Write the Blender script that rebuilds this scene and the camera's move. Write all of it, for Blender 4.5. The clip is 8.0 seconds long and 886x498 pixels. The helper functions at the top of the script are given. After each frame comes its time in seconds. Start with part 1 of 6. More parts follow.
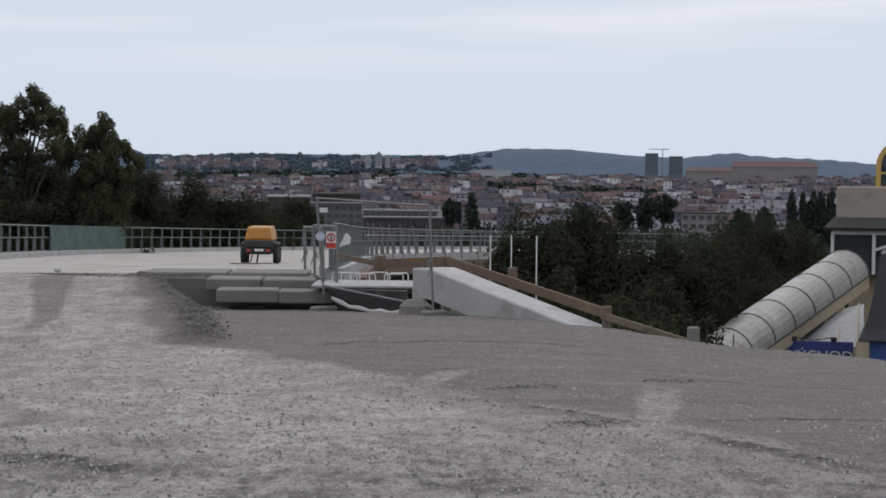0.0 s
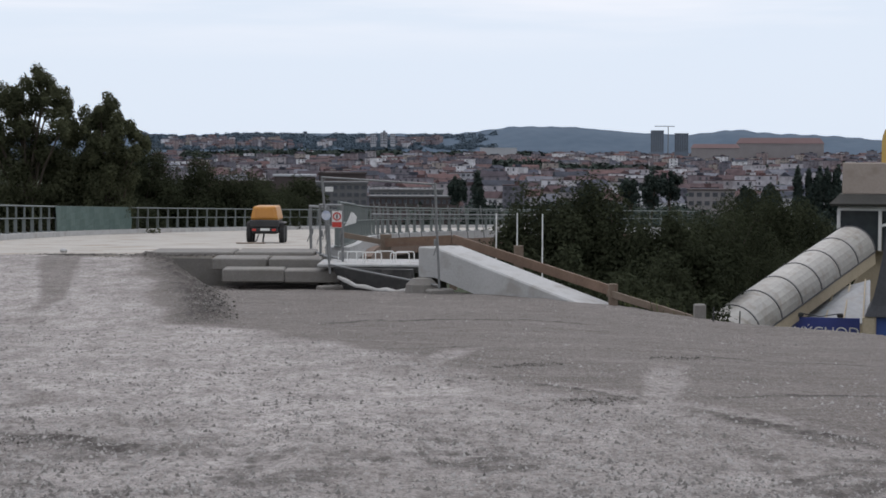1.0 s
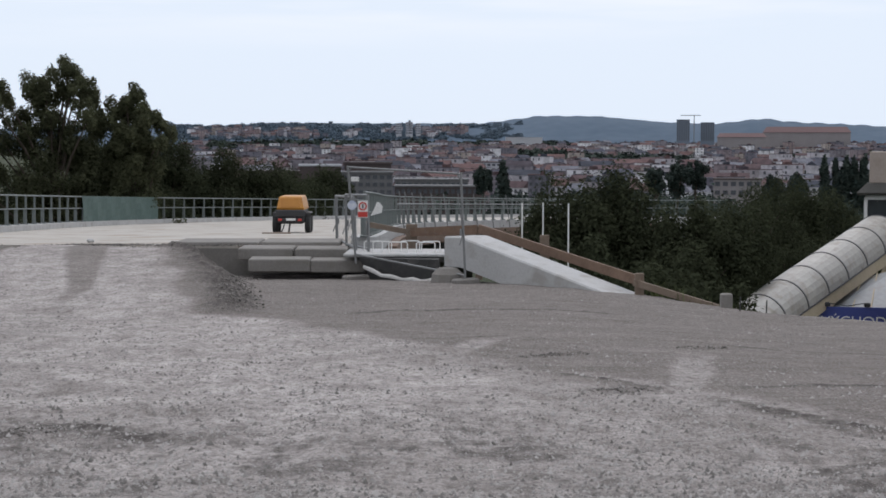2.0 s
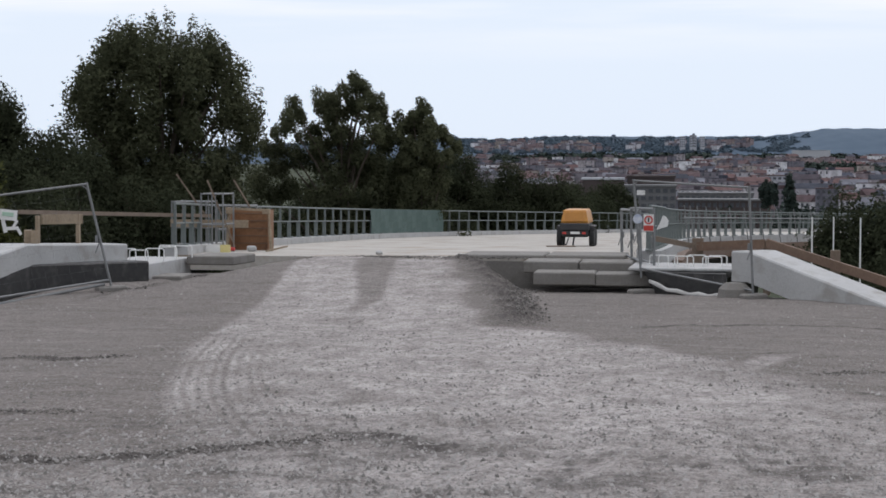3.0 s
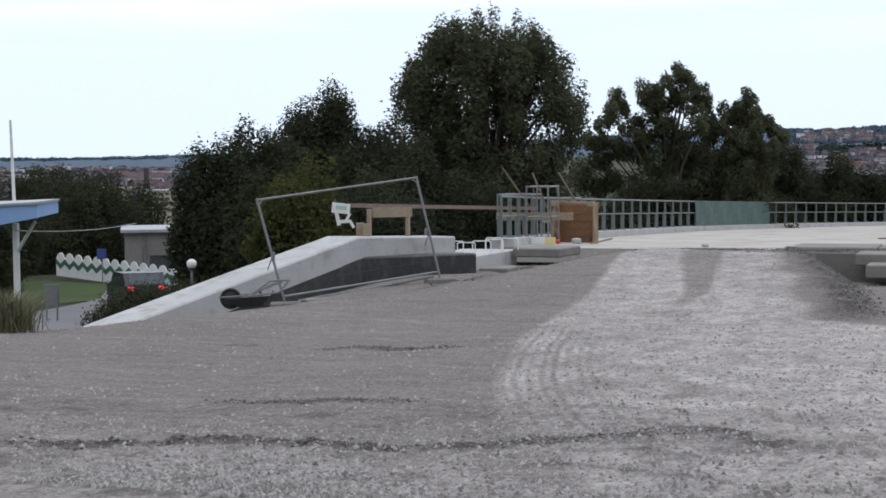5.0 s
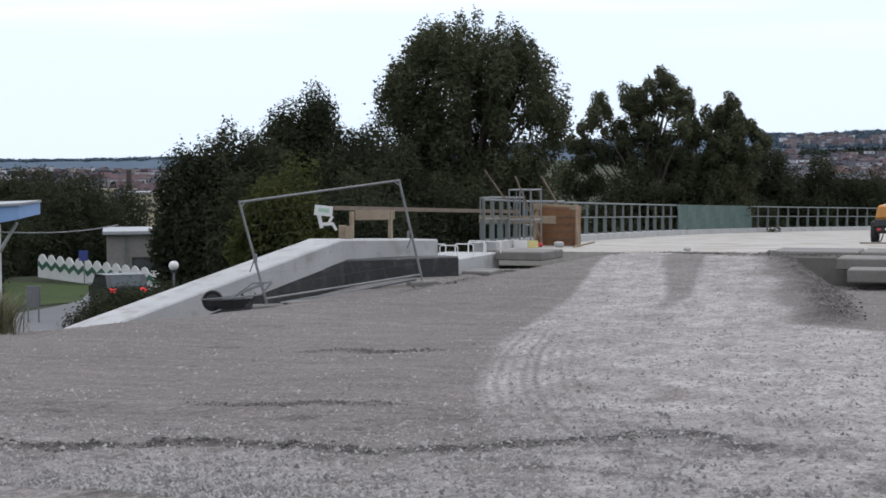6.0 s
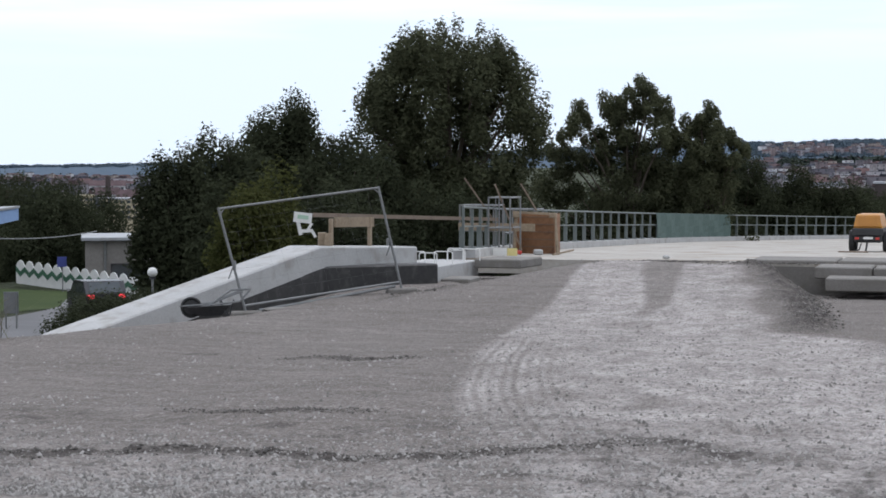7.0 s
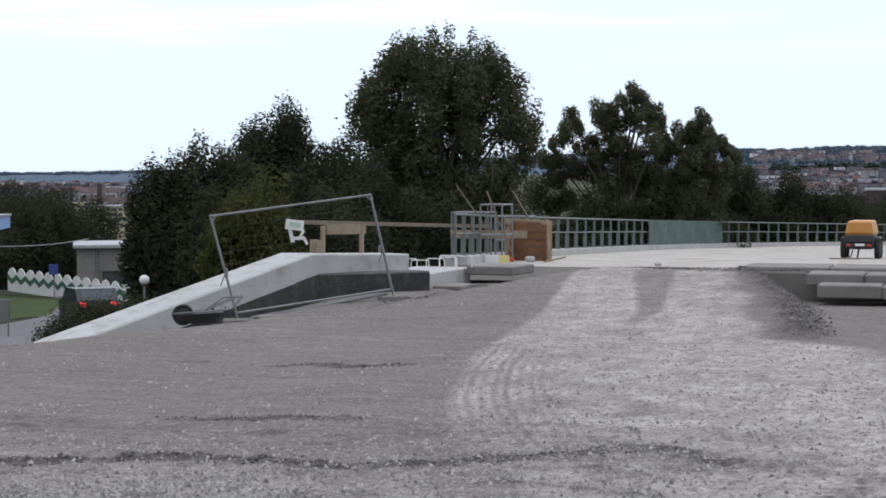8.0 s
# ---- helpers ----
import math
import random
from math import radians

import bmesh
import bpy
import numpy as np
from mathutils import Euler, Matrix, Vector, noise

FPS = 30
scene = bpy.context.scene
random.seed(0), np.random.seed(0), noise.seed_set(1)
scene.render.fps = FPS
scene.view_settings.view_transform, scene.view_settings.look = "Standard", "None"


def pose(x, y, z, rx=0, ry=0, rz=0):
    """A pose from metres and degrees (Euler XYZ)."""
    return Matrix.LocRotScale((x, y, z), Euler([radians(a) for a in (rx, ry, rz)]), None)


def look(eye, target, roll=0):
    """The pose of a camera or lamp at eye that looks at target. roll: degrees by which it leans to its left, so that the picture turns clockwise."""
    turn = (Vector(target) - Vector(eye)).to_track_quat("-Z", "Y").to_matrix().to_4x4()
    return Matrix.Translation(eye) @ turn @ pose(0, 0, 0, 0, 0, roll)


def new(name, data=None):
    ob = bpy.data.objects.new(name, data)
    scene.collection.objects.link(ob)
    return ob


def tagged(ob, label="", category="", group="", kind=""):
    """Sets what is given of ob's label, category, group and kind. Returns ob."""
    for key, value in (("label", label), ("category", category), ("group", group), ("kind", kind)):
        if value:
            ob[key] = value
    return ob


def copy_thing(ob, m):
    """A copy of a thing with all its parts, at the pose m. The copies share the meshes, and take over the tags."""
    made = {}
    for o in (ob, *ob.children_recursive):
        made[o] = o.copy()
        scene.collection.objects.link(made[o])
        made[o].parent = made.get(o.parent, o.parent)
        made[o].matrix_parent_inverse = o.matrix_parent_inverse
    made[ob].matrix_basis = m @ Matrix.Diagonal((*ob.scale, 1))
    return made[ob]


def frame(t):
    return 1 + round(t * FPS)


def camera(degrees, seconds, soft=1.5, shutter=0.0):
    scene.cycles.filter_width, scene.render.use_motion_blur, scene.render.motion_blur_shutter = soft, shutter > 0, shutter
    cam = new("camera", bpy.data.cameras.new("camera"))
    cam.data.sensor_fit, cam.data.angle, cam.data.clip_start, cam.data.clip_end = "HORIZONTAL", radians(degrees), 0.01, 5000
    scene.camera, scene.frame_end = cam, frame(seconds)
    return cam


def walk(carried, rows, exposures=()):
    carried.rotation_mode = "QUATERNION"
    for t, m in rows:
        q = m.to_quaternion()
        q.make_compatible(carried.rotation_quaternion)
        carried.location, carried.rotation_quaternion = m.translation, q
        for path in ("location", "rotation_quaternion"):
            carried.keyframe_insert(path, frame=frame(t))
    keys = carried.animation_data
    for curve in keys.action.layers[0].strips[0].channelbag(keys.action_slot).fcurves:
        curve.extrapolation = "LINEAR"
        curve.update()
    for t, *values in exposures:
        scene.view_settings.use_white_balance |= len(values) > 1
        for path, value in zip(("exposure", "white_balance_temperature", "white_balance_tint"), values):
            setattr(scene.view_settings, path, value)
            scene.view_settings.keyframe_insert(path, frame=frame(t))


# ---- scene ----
# Camera: a hand-held pan from a standing place, eye about 1.65 m over the gravel.
cam = camera(28.39, 8.0, soft=1.7)
EYE, SWING, SIDE = 2.75, 0.42, 0.07
ROWS = [
    (0.0, 0.0, -2.2, -0.547),
    (0.5, 0.106, -2.542, -0.52),
    (1.0, 0.187, -2.906, -0.214),
    (1.2, 0.228, -3.022, -0.262),
    (1.7, 0.42, -3.18, -0.2),
    (2.05, 1.15, -3.25, -0.1),
    (2.3, 2.815, -3.267, -0.051),
    (2.5, 4.822, -3.226, -0.025),
    (3.0, 10.24, -2.819, -0.044),
    (3.5, 15.268, -2.795, 0.197),
    (4.0, 20.053, -2.917, 0.612),
    (4.5, 20.821, -3.028, 0.55),
    (6.0, 20.185, -2.935, 0.256),
    (6.5, 19.755, -2.806, 0.159),
    (7.0, 19.512, -2.694, 0.029),
    (7.5, 19.399, -2.583, 0.019),
    (8.0, 19.253, -2.461, 0.078),
]


def eye_at(yaw):
    a = radians(yaw)
    return -SWING * math.sin(a) + SIDE * (math.cos(a) - 1), SWING * (math.cos(a) - 1) + SIDE * math.sin(a)


# roll is a turn about the line of sight
walk(cam, [(t, pose(*eye_at(yaw), EYE, 90 + pitch, 0, yaw) @ pose(0, 0, 0, 0, 0, -roll)) for t, yaw, pitch, roll in ROWS],
     exposures=[(0.0, -0.56, 6600, 19), (1.0, -0.37, 6600, 19), (2.5, -0.30, 6600, 19), (3.5, -0.28, 6600, 19), (4.5, -0.12, 6400, 18), (8.0, -0.10, 6400, 18)])

# ---- light: a bright hazy evening sky, thin high cloud, no hard shadows ----
world = bpy.data.worlds.new("world")
scene.world = world
world.use_nodes = True
wn, wl = world.node_tree.nodes, world.node_tree.links
wn.clear()
w_out = wn.new("ShaderNodeOutputWorld")
w_bg = wn.new("ShaderNodeBackground")
w_sky = wn.new("ShaderNodeTexSky")
w_sky.sky_type, w_sky.sun_disc = "NISHITA", False
w_sky.sun_elevation, w_sky.sun_rotation = radians(56), radians(10)
w_sky.air_density, w_sky.dust_density, w_sky.ozone_density = 1.0, 2.5, 1.5
w_tc = wn.new("ShaderNodeTexCoord")
w_map = wn.new("ShaderNodeMapping")
w_map.inputs["Scale"].default_value = (2.2, 2.2, 26.0)
w_map.inputs["Rotation"].default_value = (radians(2.0), radians(-2.5), 0)
w_noise = wn.new("ShaderNodeTexNoise")
w_noise.inputs["Scale"].default_value, w_noise.inputs["Detail"].default_value = 1.6, 5.0
w_sep = wn.new("ShaderNodeSeparateXYZ")
w_high = wn.new("ShaderNodeMapRange")
w_high.inputs["From Min"].default_value, w_high.inputs["From Max"].default_value = 0.055, 0.15
w_ramp = wn.new("ShaderNodeMapRange")
w_ramp.inputs["From Min"].default_value, w_ramp.inputs["From Max"].default_value = 0.45, 0.66
w_mul = wn.new("ShaderNodeMath")
w_mul.operation = "MULTIPLY"
w_veil = wn.new("ShaderNodeMixRGB")
w_veil.inputs[0].default_value = 0.975
w_veil.inputs[2].default_value = (6.4, 7.65, 8.5, 1)
w_cloud = wn.new("ShaderNodeMixRGB")
w_cloud.inputs[2].default_value = (10.3, 10.2, 9.9, 1)
# the evening cloud is brighter on the sun's side and overhead than at the back
w_side, w_up = wn.new("ShaderNodeMapRange"), wn.new("ShaderNodeMapRange")
for q, a, b, lo, hi in ((w_side, -0.5, 0.6, 0.72, 1.0), (w_up, 0.2, 0.9, 1.0, 1.5)):
    for key, val in (("From Min", a), ("From Max", b), ("To Min", lo), ("To Max", hi)):
        q.inputs[key].default_value = val
w_gain = wn.new("ShaderNodeMath")
w_gain.operation = "MULTIPLY"
w_lit = wn.new("ShaderNodeVectorMath")
w_lit.operation = "SCALE"
for a, b in ((w_tc.outputs["Generated"], w_map.inputs["Vector"]), (w_map.outputs[0], w_noise.inputs["Vector"]),
             (w_tc.outputs["Generated"], w_sep.inputs[0]), (w_sep.outputs["Z"], w_high.inputs["Value"]),
             (w_noise.outputs[0], w_ramp.inputs["Value"]), (w_ramp.outputs[0], w_mul.inputs[0]), (w_high.outputs[0], w_mul.inputs[1]),
             (w_sky.outputs[0], w_veil.inputs[1]), (w_veil.outputs[0], w_cloud.inputs[1]), (w_mul.outputs[0], w_cloud.inputs[0]),
             (w_sep.outputs["Y"], w_side.inputs["Value"]), (w_sep.outputs["Z"], w_up.inputs["Value"]),
             (w_side.outputs[0], w_gain.inputs[0]), (w_up.outputs[0], w_gain.inputs[1]),
             (w_cloud.outputs[0], w_lit.inputs[0]), (w_gain.outputs[0], w_lit.inputs["Scale"]),
             (w_lit.outputs[0], w_bg.inputs["Color"]), (w_bg.outputs[0], w_out.inputs["Surface"])):
    wl.new(a, b)
w_bg.inputs["Strength"].default_value = 0.143
sun = new("sun", bpy.data.lights.new("sun", "SUN"))
sun.data.energy, sun.data.angle, sun.data.color = 0.5, radians(14), (1.0, 0.95, 0.88)
sun.matrix_world = look((9.7, 55.1, 82.9), (0, 0, 0))


# ---- materials ----
def material(name, c1, c2, rough=0.8, fine=40.0, coarse=2.0, bump=0.3, metal=0.0, depth=0.01, stain=None, island=0.0, objrand=0.0, spec=0.5):
    """A surface with colour between c1 and c2 at two scales, fine relief and, if given, stains of a third colour."""
    m = bpy.data.materials.new(name)
    m.use_nodes = True
    n, l = m.node_tree.nodes, m.node_tree.links
    b = n["Principled BSDF"]
    tc = n.new("ShaderNodeTexCoord")
    nf, nc = n.new("ShaderNodeTexNoise"), n.new("ShaderNodeTexNoise")
    nf.inputs["Scale"].default_value, nf.inputs["Detail"].default_value = fine, 4
    nc.inputs["Scale"].default_value, nc.inputs["Detail"].default_value = coarse, 3
    for q in (nf, nc):
        l.new(tc.outputs["Object"], q.inputs["Vector"])
    add = n.new("ShaderNodeMath")
    add.operation = "MULTIPLY_ADD"
    add.inputs[1].default_value = 0.5
    half = n.new("ShaderNodeMath")
    half.operation = "MULTIPLY"
    half.inputs[1].default_value = 0.5
    l.new(nf.outputs[0], half.inputs[0])
    l.new(nc.outputs[0], add.inputs[0])
    l.new(half.outputs[0], add.inputs[2])
    last = add.outputs[0]
    if island or objrand:
        src = n.new("ShaderNodeNewGeometry").outputs["Random Per Island"] if island else n.new("ShaderNodeObjectInfo").outputs["Random"]
        k = n.new("ShaderNodeMath")
        k.operation = "MULTIPLY_ADD"
        k.inputs[1].default_value, k.inputs[2].default_value = island or objrand, -0.5 * (island or objrand)
        l.new(src, k.inputs[0])
        s = n.new("ShaderNodeMath")
        l.new(k.outputs[0], s.inputs[0])
        l.new(last, s.inputs[1])
        last = s.outputs[0]
    ramp = n.new("ShaderNodeMapRange")
    ramp.inputs["From Min"].default_value, ramp.inputs["From Max"].default_value = 0.3, 0.7
    l.new(last, ramp.inputs["Value"])
    mix = n.new("ShaderNodeMixRGB")
    mix.inputs[1].default_value, mix.inputs[2].default_value = (*c1, 1), (*c2, 1)
    l.new(ramp.outputs[0], mix.inputs[0])
    colour = mix.outputs[0]
    if stain:
        ns = n.new("ShaderNodeTexNoise")
        ns.inputs["Scale"].default_value, ns.inputs["Detail"].default_value = coarse * 2.3, 6
        l.new(tc.outputs["Object"], ns.inputs["Vector"])
        rs = n.new("ShaderNodeMapRange")
        rs.inputs["From Min"].default_value, rs.inputs["From Max"].default_value = 0.52, 0.72
        l.new(ns.outputs[0], rs.inputs["Value"])
        ms = n.new("ShaderNodeMixRGB")
        ms.inputs[2].default_value = (*stain, 1)
        l.new(rs.outputs[0], ms.inputs[0])
        l.new(colour, ms.inputs[1])
        colour = ms.outputs[0]
    l.new(colour, b.inputs["Base Color"])
    b.inputs["Roughness"].default_value, b.inputs["Metallic"].default_value = rough, metal
    b.inputs["Specular IOR Level"].default_value = spec
    if bump:
        bp = n.new("ShaderNodeBump")
        bp.inputs["Strength"].default_value, bp.inputs["Distance"].default_value = bump, depth
        l.new(nf.outputs[0], bp.inputs["Height"])
        l.new(bp.outputs[0], b.inputs["Normal"])
    return m


M_CONC = material("pale_concrete", (0.33, 0.33, 0.325), (0.46, 0.46, 0.455), 0.85, 30, 1.2, 0.3, stain=(0.30, 0.29, 0.27))
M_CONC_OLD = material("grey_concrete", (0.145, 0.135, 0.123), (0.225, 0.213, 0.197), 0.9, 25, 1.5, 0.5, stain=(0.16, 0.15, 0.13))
M_DECK = material("dusty_deck", (0.31, 0.285, 0.25), (0.45, 0.43, 0.395), 0.9, 9, 0.35, 0.3, stain=(0.25, 0.20, 0.15))
M_BLACK = material("bitumen_coating", (0.012, 0.012, 0.013), (0.035, 0.034, 0.033), 0.6, 12, 2, 0.3, stain=(0.06, 0.058, 0.055))
M_STEEL = material("galvanised_steel", (0.15, 0.155, 0.155), (0.25, 0.255, 0.255), 0.55, 60, 5, 0.1, metal=0.4)
M_RAILP = material("rail_paint", (0.10, 0.12, 0.115), (0.16, 0.18, 0.172), 0.55, 60, 3, 0.1)
M_WHITE = material("white_paint", (0.62, 0.62, 0.60), (0.78, 0.78, 0.76), 0.55, 50, 3, 0.1)
M_WOOD = material("sawn_timber", (0.20, 0.15, 0.10), (0.34, 0.27, 0.19), 0.8, 18, 3, 0.3)
M_WOOD_DK = material("weathered_timber", (0.13, 0.095, 0.07), (0.22, 0.17, 0.13), 0.85, 18, 3, 0.3)
M_PLY = material("formwork_plywood", (0.17, 0.075, 0.03), (0.28, 0.14, 0.065), 0.6, 14, 2.0, 0.2, stain=(0.13, 0.06, 0.03))
M_NET = material("green_netting", (0.045, 0.085, 0.075), (0.075, 0.12, 0.105), 0.8, 70, 2, 0.4)
M_ORANGE = material("orange_paint", (0.44, 0.185, 0.028), (0.54, 0.25, 0.045), 0.45, 30, 3, 0.1, stain=(0.42, 0.19, 0.05))
M_DARK = material("dark_metal", (0.015, 0.015, 0.017), (0.04, 0.04, 0.042), 0.55, 30, 3, 0.2)
M_RUBBER = material("rubber", (0.012, 0.012, 0.012), (0.03, 0.03, 0.03), 0.85, 40, 5, 0.3)
M_RED = material("red_paint", (0.45, 0.03, 0.025), (0.58, 0.06, 0.04), 0.5, 30, 3, 0.05)
M_BLUE = material("blue_paint", (0.035, 0.05, 0.20), (0.05, 0.07, 0.28), 0.5, 30, 3, 0.05)
M_LBLUE = material("light_blue_cladding", (0.20, 0.33, 0.58), (0.27, 0.42, 0.68), 0.6, 10, 1, 0.1)
M_YELLOW = material("yellow_plate", (0.60, 0.50, 0.18), (0.68, 0.60, 0.30), 0.6, 20, 2, 0.1)
M_BARK = material("bark", (0.05, 0.04, 0.03), (0.10, 0.08, 0.06), 0.95, 20, 3, 0.6)
M_LEAF = material("leaf_dark", (0.031, 0.037, 0.022), (0.056, 0.064, 0.037), 0.95, 3, 0.5, 0, island=0.2, spec=0.03)
M_LEAF_P = material("leaf_poplar", (0.058, 0.064, 0.038), (0.100, 0.108, 0.062), 0.95, 3, 0.4, 0, island=0.2, spec=0.03)
M_LEAF_Y = material("leaf_yellowish", (0.045, 0.052, 0.018), (0.085, 0.090, 0.033), 0.95, 3, 0.5, 0, island=0.35, spec=0.03)
for m in (M_LEAF, M_LEAF_P, M_LEAF_Y):
    # light comes through the leaves
    n, l = m.node_tree.nodes, m.node_tree.links
    thin, both = n.new("ShaderNodeBsdfTranslucent"), n.new("ShaderNodeMixShader")
    l.new(n["Principled BSDF"].inputs["Base Color"].links[0].from_socket, thin.inputs["Color"])
    both.inputs[0].default_value = 0.3
    l.new(n["Principled BSDF"].outputs[0], both.inputs[1])
    l.new(thin.outputs[0], both.inputs[2])
    l.new(both.outputs[0], n["Material Output"].inputs["Surface"])
M_GRASS = material("dry_grass", (0.06, 0.062, 0.026), (0.16, 0.145, 0.075), 0.8, 3, 0.5, 0, island=0.5)
# the blue of distance haze is put into the hills' base colour
M_FAR = material("hazed_wooded_hill", (0.072, 0.104, 0.142), (0.102, 0.138, 0.180), 1.0, 0.03, 0.006, 0, spec=0.1)
M_ASPH = material("asphalt", (0.10, 0.10, 0.105), (0.15, 0.15, 0.155), 0.85, 30, 0.6, 0.3)


# ---- mesh tools ----
class Shape:
    """Gathers vertices and faces of one mesh."""

    def __init__(self):
        self.v, self.f = [], []

    def add(self, verts, faces):
        k = len(self.v)
        self.v += [tuple(p) for p in verts]
        self.f += [tuple(i + k for i in q) for q in faces]
        return self

    def box(self, c, size, turn=None, bevel=0.0):
        """A block round c; bevel cuts its upright and level edges."""
        sx, sy, sz = (s / 2 for s in size)
        if bevel <= 0:
            vs = [(x, y, z) for x in (-sx, sx) for y in (-sy, sy) for z in (-sz, sz)]
            fs = [(0, 1, 3, 2), (4, 6, 7, 5), (0, 4, 5, 1), (2, 3, 7, 6), (0, 2, 6, 4), (1, 5, 7, 3)]
        else:
            b = min(bevel, 0.45 * min(size))
            ring = lambda h, i: [(-sx + i, -sy, h), (sx - i, -sy, h), (sx, -sy + i, h), (sx, sy - i, h), (sx - i, sy, h), (-sx + i, sy, h), (-sx, sy - i, h), (-sx, -sy + i, h)]
            inner = lambda h: [(x * (1 - b / sx), y * (1 - b / sy), h) for x, y, _ in ring(h, b)]
            vs = inner(-sz) + ring(-sz + b, b) + ring(sz - b, b) + inner(sz)
            fs = [tuple(range(7, -1, -1)), tuple(range(24, 32))]
            for k in range(3):
                fs += [(8 * k + i, 8 * k + (i + 1) % 8, 8 * k + 8 + (i + 1) % 8, 8 * k + 8 + i) for i in range(8)]
        m = Matrix.Translation(c) @ (turn.to_4x4() if turn else Matrix())
        return self.add([m @ Vector(p) for p in vs], fs)

    def rod(self, a, b, r, n=8, r2=None):
        a, b = Vector(a), Vector(b)
        q = (b - a).to_track_quat("Z", "Y").to_matrix()
        r2 = r if r2 is None else r2
        ring = [(math.cos(2 * math.pi * i / n), math.sin(2 * math.pi * i / n)) for i in range(n)]
        vs = [a + q @ Vector((c * r, s * r, 0)) for c, s in ring] + [b + q @ Vector((c * r2, s * r2, 0)) for c, s in ring]
        fs = [(i, (i + 1) % n, n + (i + 1) % n, n + i) for i in range(n)] + [tuple(range(n - 1, -1, -1)), tuple(range(n, 2 * n))]
        return self.add(vs, fs)

    def pipe(self, pts, r, n=8):
        for a, b in zip(pts, pts[1:]):
            self.rod(a, b, r, n)
        return self

    def beam(self, a, b, w, h, bevel=0.0):
        """A straight bar of width w (level) and height h from a to b."""
        a, b = Vector(a), Vector(b)
        d = b - a
        t = d.to_track_quat("Y", "Z").to_matrix()
        return self.box((a + b) / 2, (w, d.length, h), t, bevel)

    def lathe(self, prof, c, n=16, axis="Z"):
        """Turns a profile of (radius, height) round an axis through c."""
        vs, fs = [], []
        for r, h in prof:
            for i in range(n):
                a = 2 * math.pi * i / n
                p = (r * math.cos(a), r * math.sin(a), h)
                vs.append({"Z": p, "X": (p[2], p[0], p[1]), "Y": (p[0], p[2], p[1])}[axis])
        for k in range(len(prof) - 1):
            fs += [(k * n + i, k * n + (i + 1) % n, (k + 1) * n + (i + 1) % n, (k + 1) * n + i) for i in range(n)]
        fs += [tuple(range(n - 1, -1, -1)), tuple(range((len(prof) - 1) * n, len(prof) * n))]
        return self.add([Vector(c) + Vector(p) for p in vs], fs)

    def loft(self, rings):
        """Joins closed rings of points, with caps."""
        n, vs, fs = len(rings[0]), [p for r in rings for p in r], []
        for k in range(len(rings) - 1):
            fs += [(k * n + i, k * n + (i + 1) % n, (k + 1) * n + (i + 1) % n, (k + 1) * n + i) for i in range(n)]
        fs += [tuple(range(n - 1, -1, -1)), tuple(range((len(rings) - 1) * n, len(rings) * n))]
        return self.add(vs, fs)

    def mesh(self, name, mat, smooth=False):
        me = bpy.data.meshes.new(name)
        me.from_pydata(self.v, [], self.f)
        if mat:
            me.materials.append(mat)
        bm = bmesh.new()
        bm.from_mesh(me)
        if len(self.v) < 3000:
            bmesh.ops.remove_doubles(bm, verts=bm.verts, dist=1e-4)
        bmesh.ops.recalc_face_normals(bm, faces=bm.faces)
        bm.to_mesh(me)
        bm.free()
        if smooth:
            me.polygons.foreach_set("use_smooth", [True] * len(me.polygons))
        me.update()
        return me


def thing(name, label, category, base=(0, 0, 0), group="", kind="", turn=0):
    ob = tagged(new(name), label, category, group, kind)
    ob.matrix_basis = pose(*base, 0, 0, turn)
    return ob


def part(name, shape, mat, parent, label="", smooth=False):
    ob = new(name, shape if isinstance(shape, bpy.types.Mesh) else shape.mesh(name, mat, smooth))
    ob.parent = parent
    return tagged(ob, label)


def solo(name, shape, mat, label, category, kind="", group="", smooth=False):
    return tagged(new(name, shape.mesh(name, mat, smooth)), label, category, group, kind)


def soup(name, co, quads, mat):
    """A mesh out of arrays: quads of vertex indices."""
    me = bpy.data.meshes.new(name)
    me.vertices.add(len(co))
    me.vertices.foreach_set("co", np.ascontiguousarray(co, dtype=np.float32).ravel())
    me.loops.add(quads.size)
    me.loops.foreach_set("vertex_index", quads.astype(np.int32).ravel())
    me.polygons.add(len(quads))
    me.polygons.foreach_set("loop_start", np.arange(0, quads.size, quads.shape[1], dtype=np.int32))
    me.update(calc_edges=True)
    me.validate()
    if mat:
        me.materials.append(mat)
    return me


# ---- terrain ----
def step(a, b, x):
    t = np.clip((x - a) / (b - a), 0, 1)
    return t * t * (3 - 2 * t)


TABLES = {}


def waves(x, y, s, seed=0):
    """Smooth noise between about -1 and 1, its lumps about s apart."""
    if seed not in TABLES:
        TABLES[seed] = np.random.RandomState(seed).uniform(-1, 1, (128, 128))
    table = TABLES[seed]
    out = 0
    for k, (c, d, w) in enumerate(((0.8, 0.6, 0.95), (0.28, 0.96, 0.55))):
        u, v = (c * x - d * y) * 1.9 ** k / (0.5 * s) + 31.7, (d * x + c * y) * 1.9 ** k / (0.5 * s) + 57.1
        i, j = np.floor(u).astype(int), np.floor(v).astype(int)
        f, g = u - i, v - j
        f, g = f * f * (3 - 2 * f), g * g * (3 - 2 * g)
        i, j, i1, j1 = i % 128, j % 128, (i + 1) % 128, (j + 1) % 128
        out = out + w * ((table[i, j] * (1 - f) + table[i1, j] * f) * (1 - g) + (table[i, j1] * (1 - f) + table[i1, j1] * f) * g)
    return out


def deck_z(y):
    return 0.4 - 0.031 * (y - 45)


